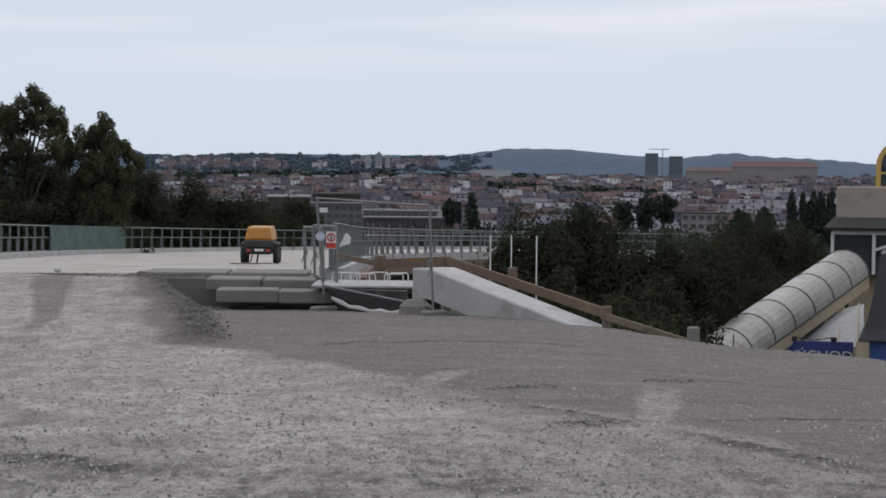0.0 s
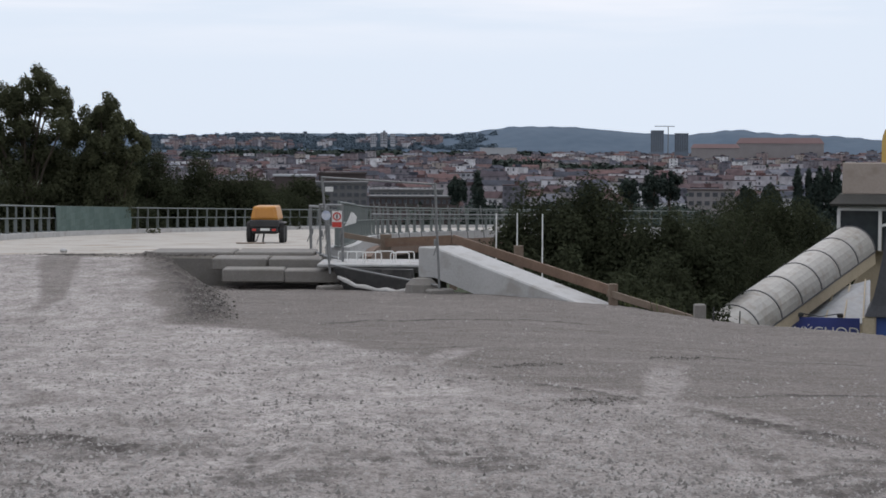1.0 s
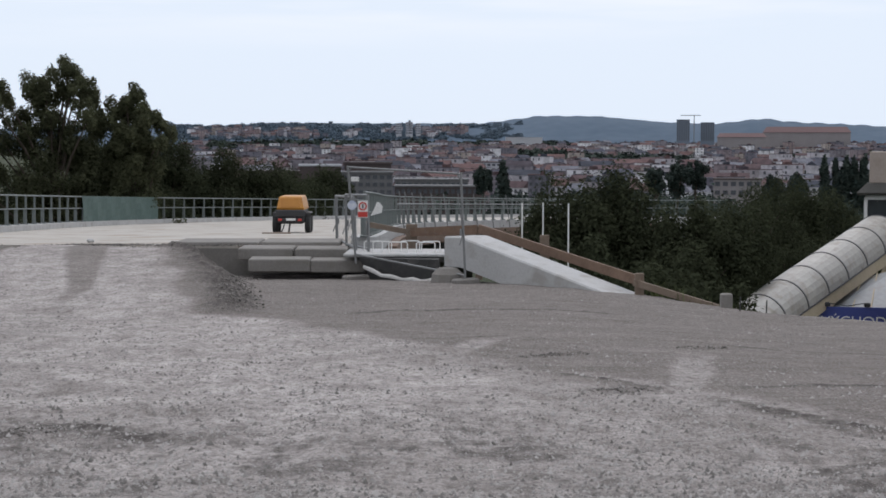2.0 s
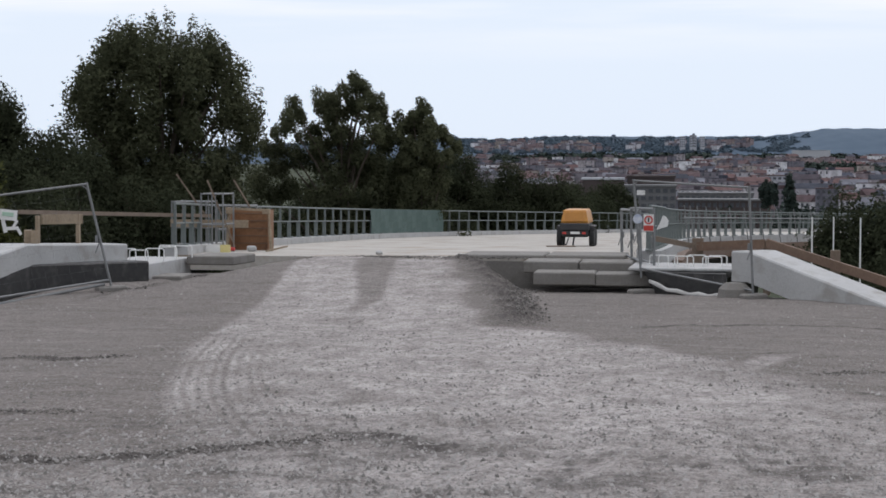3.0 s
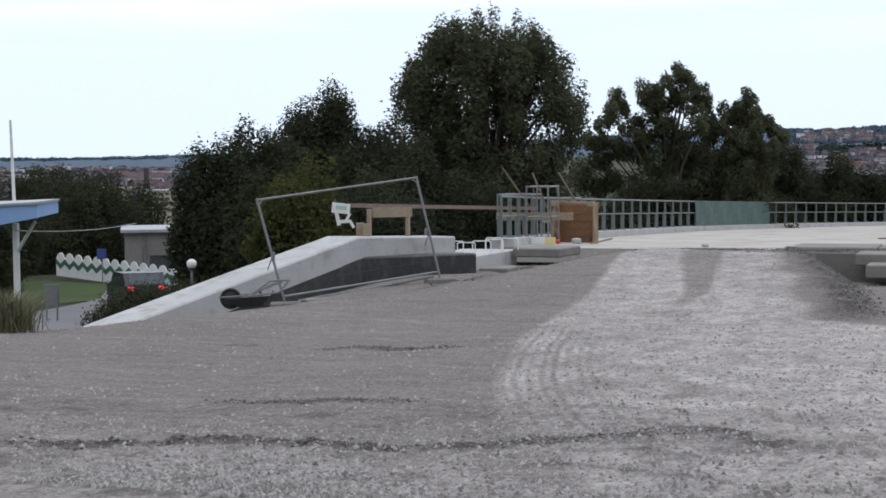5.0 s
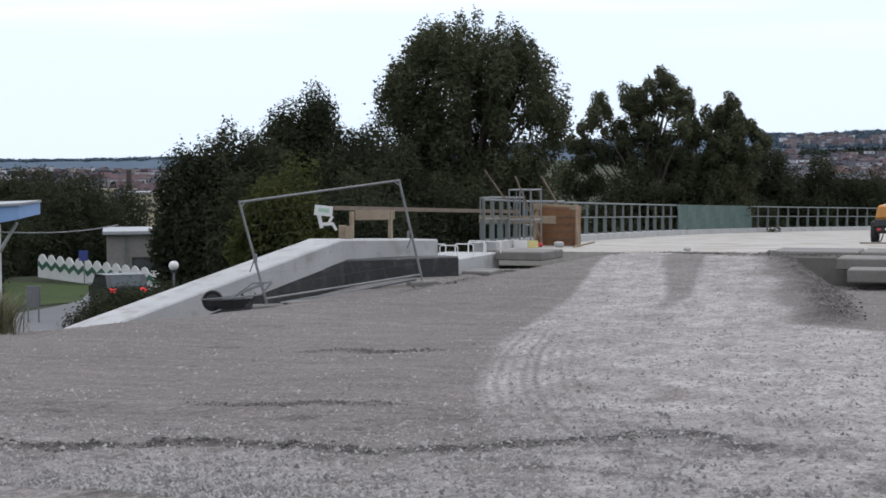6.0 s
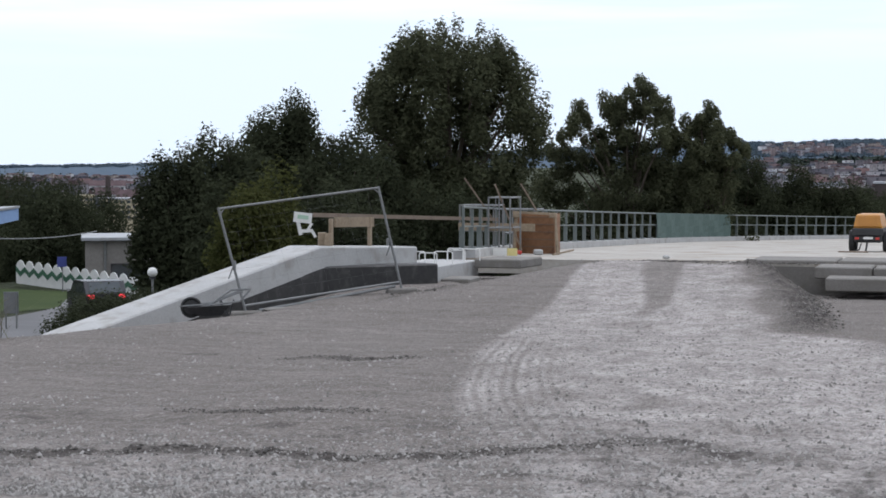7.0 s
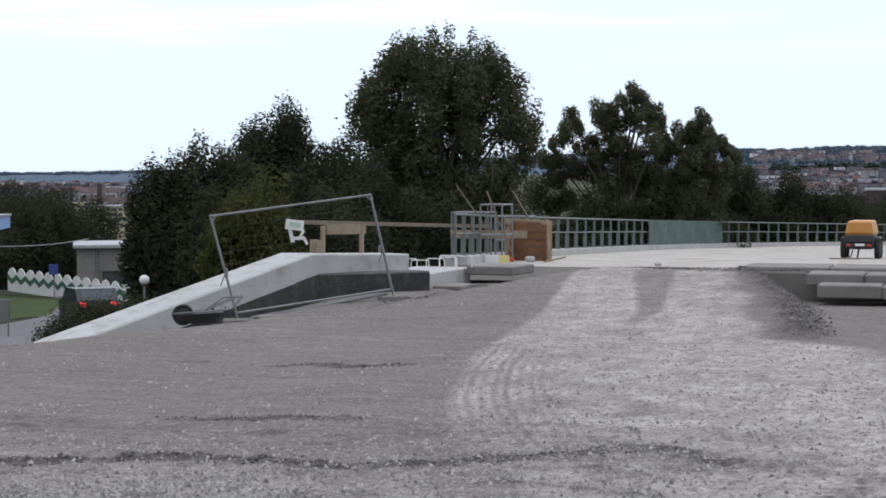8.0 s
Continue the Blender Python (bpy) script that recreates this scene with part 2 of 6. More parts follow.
def edge_left(y):
    """The crest of the embankment on its left: x at y."""
    return np.interp(y, [0, 12, 20.8, 25.2, 31, 36, 40], [-19, -17, -15.2, -15.9, -15.6, -13.4, -13.2])


def edge_right(y):
    return np.interp(y, [0, 12, 20, 26.5, 29.5, 34, 37, 40], [11, 10, 8.4, 6.9, 4.9, 3.2, -1.2, -2.6])


def terrain(x, y):
    x, y = np.asarray(x, float), np.asarray(y, float)
    r = np.hypot(x, y)
    az = np.degrees(np.arctan2(-x, np.maximum(y, 1e-6)))
    # the levelled fill, with the ramp up to the deck
    fill = 1.1 - 0.0300 * np.clip(y, 0, 42)
    rim = np.interp(y, [24, 28, 34, 38, 40], [-3.5, -4.2, -5.2, -6.2, -6.5])
    lim = np.interp(y, [28, 31, 33, 38], [-12.0, -11.5, -11.0, -10.6])
    ramp = step(-0.3, 0.5, x - lim) * (1 - step(-0.4, 1.1, x - rim)) * step(24, 38.4, y) * 0.655
    side = (1 - step(-12.2, -11.0, x)) * step(27, 33, y) * 0.26
    fill = fill + np.maximum(ramp, side) - 0.38 * (1 - step(-15.2, -12.6, x)) * step(17, 25, y) - 0.21 * step(1.2, 5.0, x) * step(15, 26, y)
    fill = fill + 0.03 * waves(x, y, 6, 3) + 0.012 * waves(x, y, 1.7, 4)
    # the country below
    left = np.interp(r, [0, 40, 60, 80, 95, 150, 300, 700, 1000, 2000, 3000, 4200, 9000], [-1.5, -1.7, -2.8, -3.55, -3.3, -9, -20, -26, -28, -35, -32, -34, -34])
    mid = np.interp(r, [0, 40, 60, 95, 150, 300, 700, 1000, 2000, 3000, 4200, 9000], [-4, -6.5, -9, -10, -12, -19, -25, -27, -20, 2, 38, 38])
    rough = step(24.5, 27, az) * step(20, 40, y + 0 * x)
    low = mid * (1 - rough) + left * rough + step(300, 900, r) * 7 * waves(x, y, 700, 7)
    out = np.maximum(np.maximum(edge_left(y) - x, x - edge_right(y)), (y - 39.4) * 1.6)
    steep = np.maximum(fill - 0.75 * np.maximum(out, 0), low)
    z = np.where(out <= 0, fill, np.minimum(fill, steep))
    return z


def spread(a, b, fine, far, grow):
    xs = list(np.arange(a, b + 1e-6, fine))
    d, lo, hi = fine, [a], [b]
    while lo[-1] > -far:
        d *= grow
        lo.append(lo[-1] - d)
    d = fine
    while hi[-1] < far:
        d *= grow
        hi.append(hi[-1] + d)
    return np.array(lo[:0:-1] + xs + hi[1:])


# ---- the ground ----
# the pale driven lane: its left and right edges, x at y
LANE_Y = [6, 9, 10.6, 11.5, 12.1, 13.4, 15.2, 18, 22.8, 26.5, 29.6, 37.3, 44]
LANE_LEFT = [-1.8, -2.6, -3.4, -3.9, -4.2, -4.75, -5.38, -6.22, -7.4, -8.1, -8.55, -10.1, -11]
LANE_RIGHT_Y = [6, 9, 12.1, 13.4, 14.5, 15.6, 17, 18.8, 21.3, 22.1, 24.9, 25.5, 27.8, 31.4, 36.2, 44]
LANE_RIGHT = [5.5, 4.4, 3.1, 2.6, 2.3, 1.6, 0.7, -0.3, -1.16, -1.7, -3.1, -4.1, -4.6, -5.4, -6.4, -7.6]
# tyre tracks with lugs: path over the fill (x, y), width, strength
TRACKS = [
    ([(-5.64, 20.09), (-4.52, 17.4), (-3.64, 14.88)], 0.22, 0.35),
    ([(-5.2, 27), (-3.2, 21), (-2.0, 17), (-1.4, 13), (-1.2, 9)], 0.35, 0.85),
    ([(-6.0, 27), (-4.6, 22), (-3.0, 17), (-2.2, 13), (-2.0, 9)], 0.35, 0.8),
    ([(2.53, 19.88), (2.01, 16.35), (1.64, 13.69)], 0.24, 0.85),
    ([(0.48, 21.93), (0.0, 20.1), (-0.3, 18.0), (-0.2, 15.0)], 0.22, 0.7),
    ([(0.6, 17.4), (1.21, 16.6), (1.9, 15.5), (2.6, 14.0), (3.3, 12.3)], 0.18, 0.55),
    ([(1.0, 19.9), (2.0, 19.7), (3.0, 19.4)], 0.3, 0.4),
    ([(0.9, 15.6), (0.3, 13.6), (0.0, 11.6), (0.1, 9)], 0.3, 0.6),
]
# dark loose ridges of turned soil: path, width, height
RIDGES = [
    ([(-8.64, 18.2), (-8.26, 18.61), (-7.56, 18.29), (-7.0, 18.63)], 0.10, 0.055),
    ([(-10.41, 18.48), (-9.75, 18.65), (-9.04, 18.57)], 0.07, 0.035),
    ([(-7.15, 12.99), (-6.45, 13.04), (-6.17, 13.33), (-5.5, 13.5)], 0.06, 0.045),
    ([(-7.4, 10.0), (-6.69, 10.04), (-6.33, 10.39), (-5.9, 10.8), (-5.08, 10.81), (-4.43, 10.74), (-3.98, 11.15), (-3.48, 11.64), (-2.9, 12.3)], 0.085, 0.05),
    ([(-5.6, 9.44), (-4.98, 9.51), (-4.3, 9.51)], 0.04, 0.03),
    ([(-5.5, 9.79), (-4.95, 9.92), (-4.4, 10.03)], 0.04, 0.03),
    ([(-4.5, 9.97), (-4.2, 10.08)], 0.06, 0.035),
    ([(-3.8, 10.34), (-3.11, 10.33), (-2.53, 10.15), (-2.0, 10.17)], 0.06, 0.03),
    ([(-0.8, 20.54), (-0.28, 20.93), (0.6, 21.93)], 0.06, 0.03),
    ([(0.5, 21.21), (0.95, 21.33)], 0.08, 0.03),
    ([(0.5, 18.35), (0.85, 18.8), (1.2, 19.1)], 0.09, 0.05),
    ([(1.0, 14.9), (1.25, 15.2), (1.5, 15.5)], 0.12, 0.045),
    ([(0.7, 17.04), (1.21, 16.38), (1.7, 15.43)], 0.05, 0.025),
    ([(1.9, 14.83), (2.35, 13.93), (2.75, 13.08), (3.2, 12.18)], 0.06, 0.03),
    ([(2.4, 20.2), (2.65, 20.4), (2.9, 20.6)], 0.10, 0.05),
    ([(-2.2, 25.83), (0.16, 27.58), (2.5, 26.77)], 0.08, 0.03),
    ([(2.7, 21.14), (4.06, 20.29), (5.2, 19.78)], 0.06, 0.025),
    ([(-3.5, 12.96), (-2.47, 12.07), (-1.6, 11.56)], 0.16, 0.03),
    ([(2.2, 15.6), (3.4, 15.9), (4.6, 15.3)], 0.05, 0.025),
]


def lane_left(y):
    """The lane's left edge, x at y, rounded."""
    t = np.linspace(6, 44, 381)
    v = np.interp(t, LANE_Y, LANE_LEFT)
    for _ in range(60):
        v[1:-1] = (v[:-2] + 2 * v[1:-1] + v[2:]) / 4
    return np.interp(y, t, v)


def along(path, x, y):
    """Distance from a path, and how far along it, for arrays of places."""
    pts = []
    for a, b in zip(path, path[1:]):
        for k in range(6):
            t = k / 6
            pts.append((a[0] + (b[0] - a[0]) * t, a[1] + (b[1] - a[1]) * t))
    pts.append(path[-1])
    p = np.array(pts)
    for _ in range(3):
        p[1:-1] = (p[:-2] + 2 * p[1:-1] + p[2:]) / 4
    best, run, s = np.full(x.shape, 1e9), np.zeros(x.shape), 0.0
    for a, b in zip(p[:-1], p[1:]):
        d = b - a
        n = np.hypot(*d) + 1e-9
        t = np.clip(((x - a[0]) * d[0] + (y - a[1]) * d[1]) / n ** 2, 0, 1)
        q = np.hypot(x - a[0] - t * d[0], y - a[1] - t * d[1])
        run = np.where(q < best, s + t * n, run)
        best = np.minimum(best, q)
        s += n
    return best, run, s


GROUND = {}


def ground_z(x, y):
    """The height of the built ground, with its ruts and ridges."""
    xs, ys, z = GROUND["xs"], GROUND["ys"], GROUND["z"]
    i, j = np.clip(np.searchsorted(xs, x) - 1, 0, len(xs) - 2), np.clip(np.searchsorted(ys, y) - 1, 0, len(ys) - 2)
    f, g = (x - xs[i]) / (xs[i + 1] - xs[i]), (y - ys[j]) / (ys[j + 1] - ys[j])
    return (z[j, i] * (1 - f) + z[j, i + 1] * f) * (1 - g) + (z[j + 1, i] * (1 - f) + z[j + 1, i + 1] * f) * g


def build_ground():
    xs = spread(-17.0, 8.0, 0.07, 5200, 1.10)
    ys = np.concatenate([spread(6.0, 40.0, 0.1, 5200, 1.10)])
    ys = np.concatenate([ys[ys < 8.5], np.arange(8.5, 17, 0.06), ys[ys > 17.02]])
    X, Y = np.meshgrid(xs, ys)
    Zg = terrain(X, Y)
    near = (X > -17) & (X < 9) & (Y > 5) & (Y < 46)
    x, y = X[near], Y[near]
    dz, dust, soil = np.zeros(x.shape), np.zeros(x.shape), np.zeros(x.shape)
    for path, w, k in TRACKS:
        d, run, total = along(path, x, y)
        wob = 1 + 0.25 * waves(x, y, 1.9, 11)
        fade = np.clip(run / 1.5, 0, 1) * np.clip((total - run) / 1.5, 0, 1)
        m = k * (1 - step(0.55, 1.0, d / (w * wob))) * fade
        lugs = 0.5 + 0.5 * np.sin(run * 2 * np.pi / 0.30 + 5 * d)
        edge = np.exp(-((d - 0.8 * w) / 0.12) ** 2)
        dust = np.maximum(dust, m * (0.62 + 0.38 * lugs) * (0.85 + 0.3 * waves(x, y, 0.9, 16)))
        dz += -0.018 * m + 0.012 * edge * fade * k - 0.006 * m * lugs * (w < 0.6)
    rng = np.random.RandomState(5)
    for path, w, h in RIDGES:
        d, run, total = along(path, x, y)
        lump = np.clip(0.45 + 0.25 * waves(x, y, 0.9, 21) + 0.6 * waves(x, y, 0.19, 22) + 0.4 * waves(x, y, 0.31, 24), 0, 1.6) * (1.0 if h >= 0.045 else 0.6)
        d = d + 0.4 * w * waves(x, y, 0.5, 23)
        fade = np.clip(run / 0.8, 0, 1) * np.clip((total - run) / 0.8, 0, 1)
        g = np.exp(-(d / w) ** 2) * fade * lump
        dz += h * 0.85 * g
        soil = np.maximum(soil, np.clip(1.35 * np.exp(-(d / (1.5 * w)) ** 2) * fade * (0.3 + 1.1 * lump), 0, 1))
    # broken berms along the ramp's two sides, before the slabs
    for path, w, h in (([(-3.5, 25.4), (-4.1, 29), (-5.0, 33), (-5.9, 37.0), (-6.6, 38.4)], 0.36, 0.10),
                       ([(-11.7, 29.3), (-11.3, 32), (-11.0, 34.5), (-10.6, 37.6)], 0.30, 0.08)):
        d, run, total = along(path, x, y)
        lump = np.clip(0.7 + 0.5 * waves(x, y, 1.1, 31) + 0.35 * waves(x, y, 0.4, 32), 0.1, 1.6)
        g = np.exp(-(d / w) ** 2) * lump * np.clip(run / 1.0, 0, 1)
        dz += h * 1.5 * g
        soil = np.maximum(soil, 0.95 * np.clip(1.2 * g, 0, 1))
    # the pale driven lane, with a bare strip up the ramp's middle
    wob = 0.35 * waves(x, y, 3.0, 9) + 0.16 * waves(x, y, 0.8, 8)
    inner = np.interp(y, LANE_RIGHT_Y, LANE_RIGHT) - x
    lane = step(-0.05, 0.10, x - lane_left(y) - 0.10 * wob) * step(-0.25, 0.35, inner + 0.6 * wob)
    lane *= 1 - 0.35 * step(1.8, 0.2, inner + 0.8 * wob) * step(21, 17, y)
    # bare brown wedge inside the turning loop
    lane *= 1 - 0.7 * step(0.0, 0.25, x + 4.0 - 0.12 * (16.2 - y) + 0.3 * wob) * step(0.0, 0.5, 1.05 - np.abs(y - 15.0 + 0.2 * wob) * 0.8 - (x + 3.9)) * step(0.0, 0.3, 1.5 - np.abs(y - 15.0))
    c0, c1 = np.interp(y, [25, 29, 38], [-6.4, -6.85, -9.0]), np.interp(y, [25, 29, 38], [-6.3, -6.3, -7.9])
    lane *= 1 - 0.85 * step(0.0, 0.14, x - c0) * step(0.0, 0.14, c1 - x) * step(26.5, 28.5, y)
    comb = (x - lane_left(y)) + 0.03 * waves(x, 0.3 * y, 2.5, 26)
    arcs = step(0.0, 0.06, comb) * step(0, 1.0, 1.5 - comb) * step(10.8, 11.6, y) * step(0, 4, 24 - y)
    near_rough = step(14.5, 10.5, y + 0.8 * waves(x, y, 2.5, 17))
    dust = np.maximum(dust, lane * (0.70 + 0.28 * waves(x, y, 2.6, 9) + 0.22 * waves(x * 1.6, 0.55 * y, 0.7, 10)) * (1 - 0.2 * near_rough))
    dust = np.maximum(dust, 0.35 * step(12.5, 9.0, y) * (0.8 + 0.5 * waves(x, y, 1.4, 19)))
    clods_ = near_rough * np.clip(1.1 * waves(x, y, 0.45, 61) + 0.6 * waves(x, y, 1.9, 62) - 0.1, 0, 1)
    soil = np.maximum(soil, 0.6 * clods_)
    dust *= 1 - 0.6 * soil
    rough = np.clip(0.25 + 0.9 * near_rough + 0.35 * lane, 0, 1)
    dz += 0.008 * waves(x, y, 0.6, 12) + rough * (0.010 * waves(x, y, 0.34, 14) + 0.009 * waves(x, y, 0.2, 15))
    dz += 0.016 * rough * np.clip(waves(x, y, 0.4, 41) - 0.3, 0, 2) * np.clip(0.4 + waves(x, y, 2.3, 42), 0, 1)
    dz += 0.03 * step(25.2, 24.2, y) * step(-8, -7, x) * step(1.0, -1.0, x)
    Zg[near] += dz * (x > edge_left(y) + 0.0) * (x < edge_right(y))
    GROUND.update(xs=xs, ys=ys, z=Zg)
    n, m = len(ys), len(xs)
    idx = np.arange(n * m).reshape(n, m)
    quads = np.stack([idx[:-1, :-1], idx[:-1, 1:], idx[1:, 1:], idx[1:, :-1]], -1).reshape(-1, 4)
    me = soup("ground", np.stack([X, Y, Zg], -1).reshape(-1, 3), quads, M_GROUND)
    for key, vals in (("dust", dust), ("soil", soil), ("comb", comb), ("arcs", arcs)):
        full = np.zeros(X.shape)
        full[near] = vals
        me.attributes.new(key, "FLOAT", "POINT").data.foreach_set("value", full.ravel().astype(np.float32))
    r = np.hypot(X, Y)
    fill = (X > edge_left(Y) - 1.2) & (X < edge_right(Y) + 1.0) & (Y < 40)
    me.attributes.new("green", "FLOAT", "POINT").data.foreach_set("value", np.where(fill, 0.0, 1.0).ravel().astype(np.float32))
    me.polygons.foreach_set("use_smooth", [True] * len(me.polygons))
    return tagged(new("ground", me), "grey gravel fill with pale tyre tracks, falling to green slopes", "ground", kind="structure")


def ground_material():
    m = bpy.data.materials.new("gravel_ground")
    m.use_nodes = True
    n, l = m.node_tree.nodes, m.node_tree.links
    b = n["Principled BSDF"]
    tc = n.new("ShaderNodeTexCoord")

    def tex(scale, detail, kind="ShaderNodeTexNoise"):
        q = n.new(kind)
        q.inputs["Scale"].default_value = scale
        if detail is not None:
            q.inputs["Detail"].default_value = detail
        l.new(tc.outputs["Object"], q.inputs["Vector"])
        return q.outputs[0]

    def rng(v, a, c, lo=0.0, hi=1.0):
        q = n.new("ShaderNodeMapRange")
        for key, val in (("From Min", a), ("From Max", c), ("To Min", lo), ("To Max", hi)):
            q.inputs[key].default_value = val
        l.new(v, q.inputs["Value"])
        return q.outputs[0]

    def mix(f, c1, c2):
        q = n.new("ShaderNodeMixRGB")
        for sock, val in zip(q.inputs, (f, c1, c2)):
            if isinstance(val, tuple):
                sock.default_value = (*val, 1)
            elif isinstance(val, float):
                sock.default_value = val
            else:
                l.new(val, sock)
        return q.outputs[0]

    def attr(name):
        q = n.new("ShaderNodeAttribute")
        q.attribute_name = name
        return q.outputs["Fac"]

    def op(kind, a, c):
        q = n.new("ShaderNodeMath")
        q.operation = kind
        for sock, val in zip(q.inputs, (a, c)):
            if isinstance(val, float):
                sock.default_value = val
            else:
                l.new(val, sock)
        return q.outputs[0]

    coarse, mid, fine, grit, clump = tex(0.35, 4), tex(2.2, 6), tex(14, 5), tex(48, 3), None
    smap = n.new("ShaderNodeMapping")
    smap.inputs["Scale"].default_value = (0.35, 3.2, 1.0)
    l.new(tc.outputs["Object"], smap.inputs["Vector"])
    stq = n.new("ShaderNodeTexNoise")
    stq.inputs["Scale"].default_value, stq.inputs["Detail"].default_value = 1.3, 5
    l.new(smap.outputs[0], stq.inputs["Vector"])
    streak = stq.outputs[0]
    cmap = n.new("ShaderNodeMapping")
    cmap.inputs["Scale"].default_value = (1.0, 0.32, 1.0)
    l.new(tc.outputs["Object"], cmap.inputs["Vector"])
    cq, fq = n.new("ShaderNodeTexNoise"), n.new("ShaderNodeTexNoise")
    cq.inputs["Scale"].default_value, cq.inputs["Detail"].default_value = 11.0, 6
    fq.inputs["Scale"].default_value, fq.inputs["Detail"].default_value = 38.0, 4
    for t_ in (cq, fq):
        l.new(cmap.outputs[0], t_.inputs["Vector"])
    clump, speck = cq.outputs[0], fq.outputs[0]
    stones = tex(26, None, "ShaderNodeTexVoronoi")
    base = mix(rng(mid, 0.32, 0.68), (0.143, 0.125, 0.113), (0.204, 0.181, 0.166))
    base = mix(rng(coarse, 0.35, 0.65, 0.0, 0.5), base, (0.224, 0.202, 0.187))
    base = mix(rng(streak, 0.5, 0.68, 0.0, 0.45), base, (0.128, 0.112, 0.100))
    base = mix(rng(streak, 0.45, 0.3, 0.0, 0.5), base, (0.270, 0.246, 0.227))
    pale = mix(rng(fine, 0.3, 0.7), (0.408, 0.376, 0.358), (0.541, 0.502, 0.483))
    dusty = op("MULTIPLY", attr("dust"), rng(mid, 0.25, 0.6, 0.55, 1.15))
    wave = op("ADD", op("SINE", op("MULTIPLY", attr("comb"), 2 * math.pi / 0.125), 0.0), op("MULTIPLY", op("SINE", op("MULTIPLY", attr("comb"), 2 * math.pi / 0.39), 0.0), 0.5))
    lines = op("MULTIPLY", op("MULTIPLY", rng(wave, -0.6, 1.2), attr("arcs")), rng(mid, 0.35, 0.62, 0.4, 0.8))
    dusty = op("MULTIPLY", dusty, op("SUBTRACT", 1.0, lines))
    col = mix(dusty, base, pale)
    col = mix(op("MULTIPLY", attr("soil"), rng(clump, 0.38, 0.58, 0.4, 0.98)), col, (0.061, 0.054, 0.050))
    col = mix(rng(grit, 0.55, 0.70, 0.0, 0.5), col, (0.439, 0.409, 0.388))
    col = mix(rng(fine, 0.50, 0.30, 0.0, 0.45), col, (0.138, 0.123, 0.109))
    col = mix(rng(stones, 0.06, 0.16, 0.35, 0.0), col, (0.428, 0.404, 0.388))
    col = mix(rng(clump, 0.54, 0.68, 0.0, 0.5), col, (0.122, 0.110, 0.101))
    col = mix(rng(grit, 0.45, 0.33, 0.0, 0.42), col, (0.102, 0.093, 0.086))
    col = mix(rng(speck, 0.46, 0.34, 0.0, 0.38), col, (0.102, 0.093, 0.086))
    col = mix(rng(speck, 0.56, 0.68, 0.0, 0.32), col, (0.459, 0.428, 0.408))
    col = mix(op("MULTIPLY", attr("soil"), rng(clump, 0.36, 0.56, 0.35, 0.95)), col, mix(rng(fine, 0.35, 0.65), (0.051, 0.045, 0.042), (0.112, 0.100, 0.092)))
    grass = mix(rng(mid, 0.35, 0.65), (0.022, 0.032, 0.016), (0.055, 0.062, 0.032))
    col = mix(attr("green"), col, grass)
    l.new(col, b.inputs["Base Color"])
    b.inputs["Roughness"].default_value = 0.95
    b.inputs["Specular IOR Level"].default_value = 0.2
    h = op("ADD", op("MULTIPLY", fine, 0.6), op("ADD", op("MULTIPLY", grit, 0.35), op("MULTIPLY", stones, -0.25)))
    bp = n.new("ShaderNodeBump")
    bp.inputs["Strength"].default_value, bp.inputs["Distance"].default_value = 1.0, 0.08
    l.new(h, bp.inputs["Height"])
    l.new(bp.outputs[0], b.inputs["Normal"])
    return m


M_GROUND = ground_material()
build_ground()


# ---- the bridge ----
# shade under the deck is put into this dark girder colour
M_DARKC = material('shaded_girder', (0.07, 0.066, 0.062), (0.12, 0.114, 0.106), 0.9, 10, 1, 0.3)


def smooth_path(pts, n=12):
    """A Catmull-Rom line through the points."""
    p = [np.array(q, float) for q in pts]
    p = [2 * p[0] - p[1]] + p + [2 * p[-1] - p[-2]]
    out = []
    for a, b, c, d in zip(p, p[1:], p[2:], p[3:]):
        for k in range(n):
            t = k / n
            out.append(0.5 * (2 * b + (c - a) * t + (2 * a - 5 * b + 4 * c - d) * t ** 2 + (3 * b - a - 3 * c + d) * t ** 3))
    return np.array(out + [p[-2]])


def spaced(path, gap, start=0.0):
    """Places along a line, a gap apart, with their headings."""
    seg = np.hypot(*np.diff(path, axis=0).T)
    s = np.concatenate([[0], np.cumsum(seg)])
    d = np.arange(start, s[-1], gap)
    x, y = np.interp(d, s, path[:, 0]), np.interp(d, s, path[:, 1])
    e = np.minimum(d + 0.1, s[-1])
    return [(a, b, math.atan2(np.interp(t, s, path[:, 1]) - b, np.interp(t, s, path[:, 0]) - a)) for a, b, t in zip(x, y, e)]


LEFT = smooth_path([(-13.7, 39.7), (-14.9, 47), (-15.6, 57), (-16.0, 70), (-15.6, 80), (-14.0, 90), (-11.4, 101), (-7.6, 113), (-1.5, 125), (7, 136)])
RIGHT = smooth_path([(-2.5, 39.7), (-2.6, 47), (-2.9, 57), (-2.7, 65), (-1.9, 72), (-0.4, 78.5), (2.0, 86), (5.4, 95), (10.0, 104), (16, 113)])


def deck_strip(shape, left, right, top, bottom):
    rings = [[(a[0], a[1], deck_z(a[1]) + bottom), (b[0], b[1], deck_z(b[1]) + bottom), (b[0], b[1], deck_z(b[1]) + top), (a[0], a[1], deck_z(a[1]) + top)] for a, b in zip(left, right)]
    return shape.loft(rings)


def offset(path, d):
    t = np.gradient(path, axis=0)
    t /= np.hypot(t[:, 0], t[:, 1])[:, None]
    return path + d * np.stack([t[:, 1], -t[:, 0]], 1)


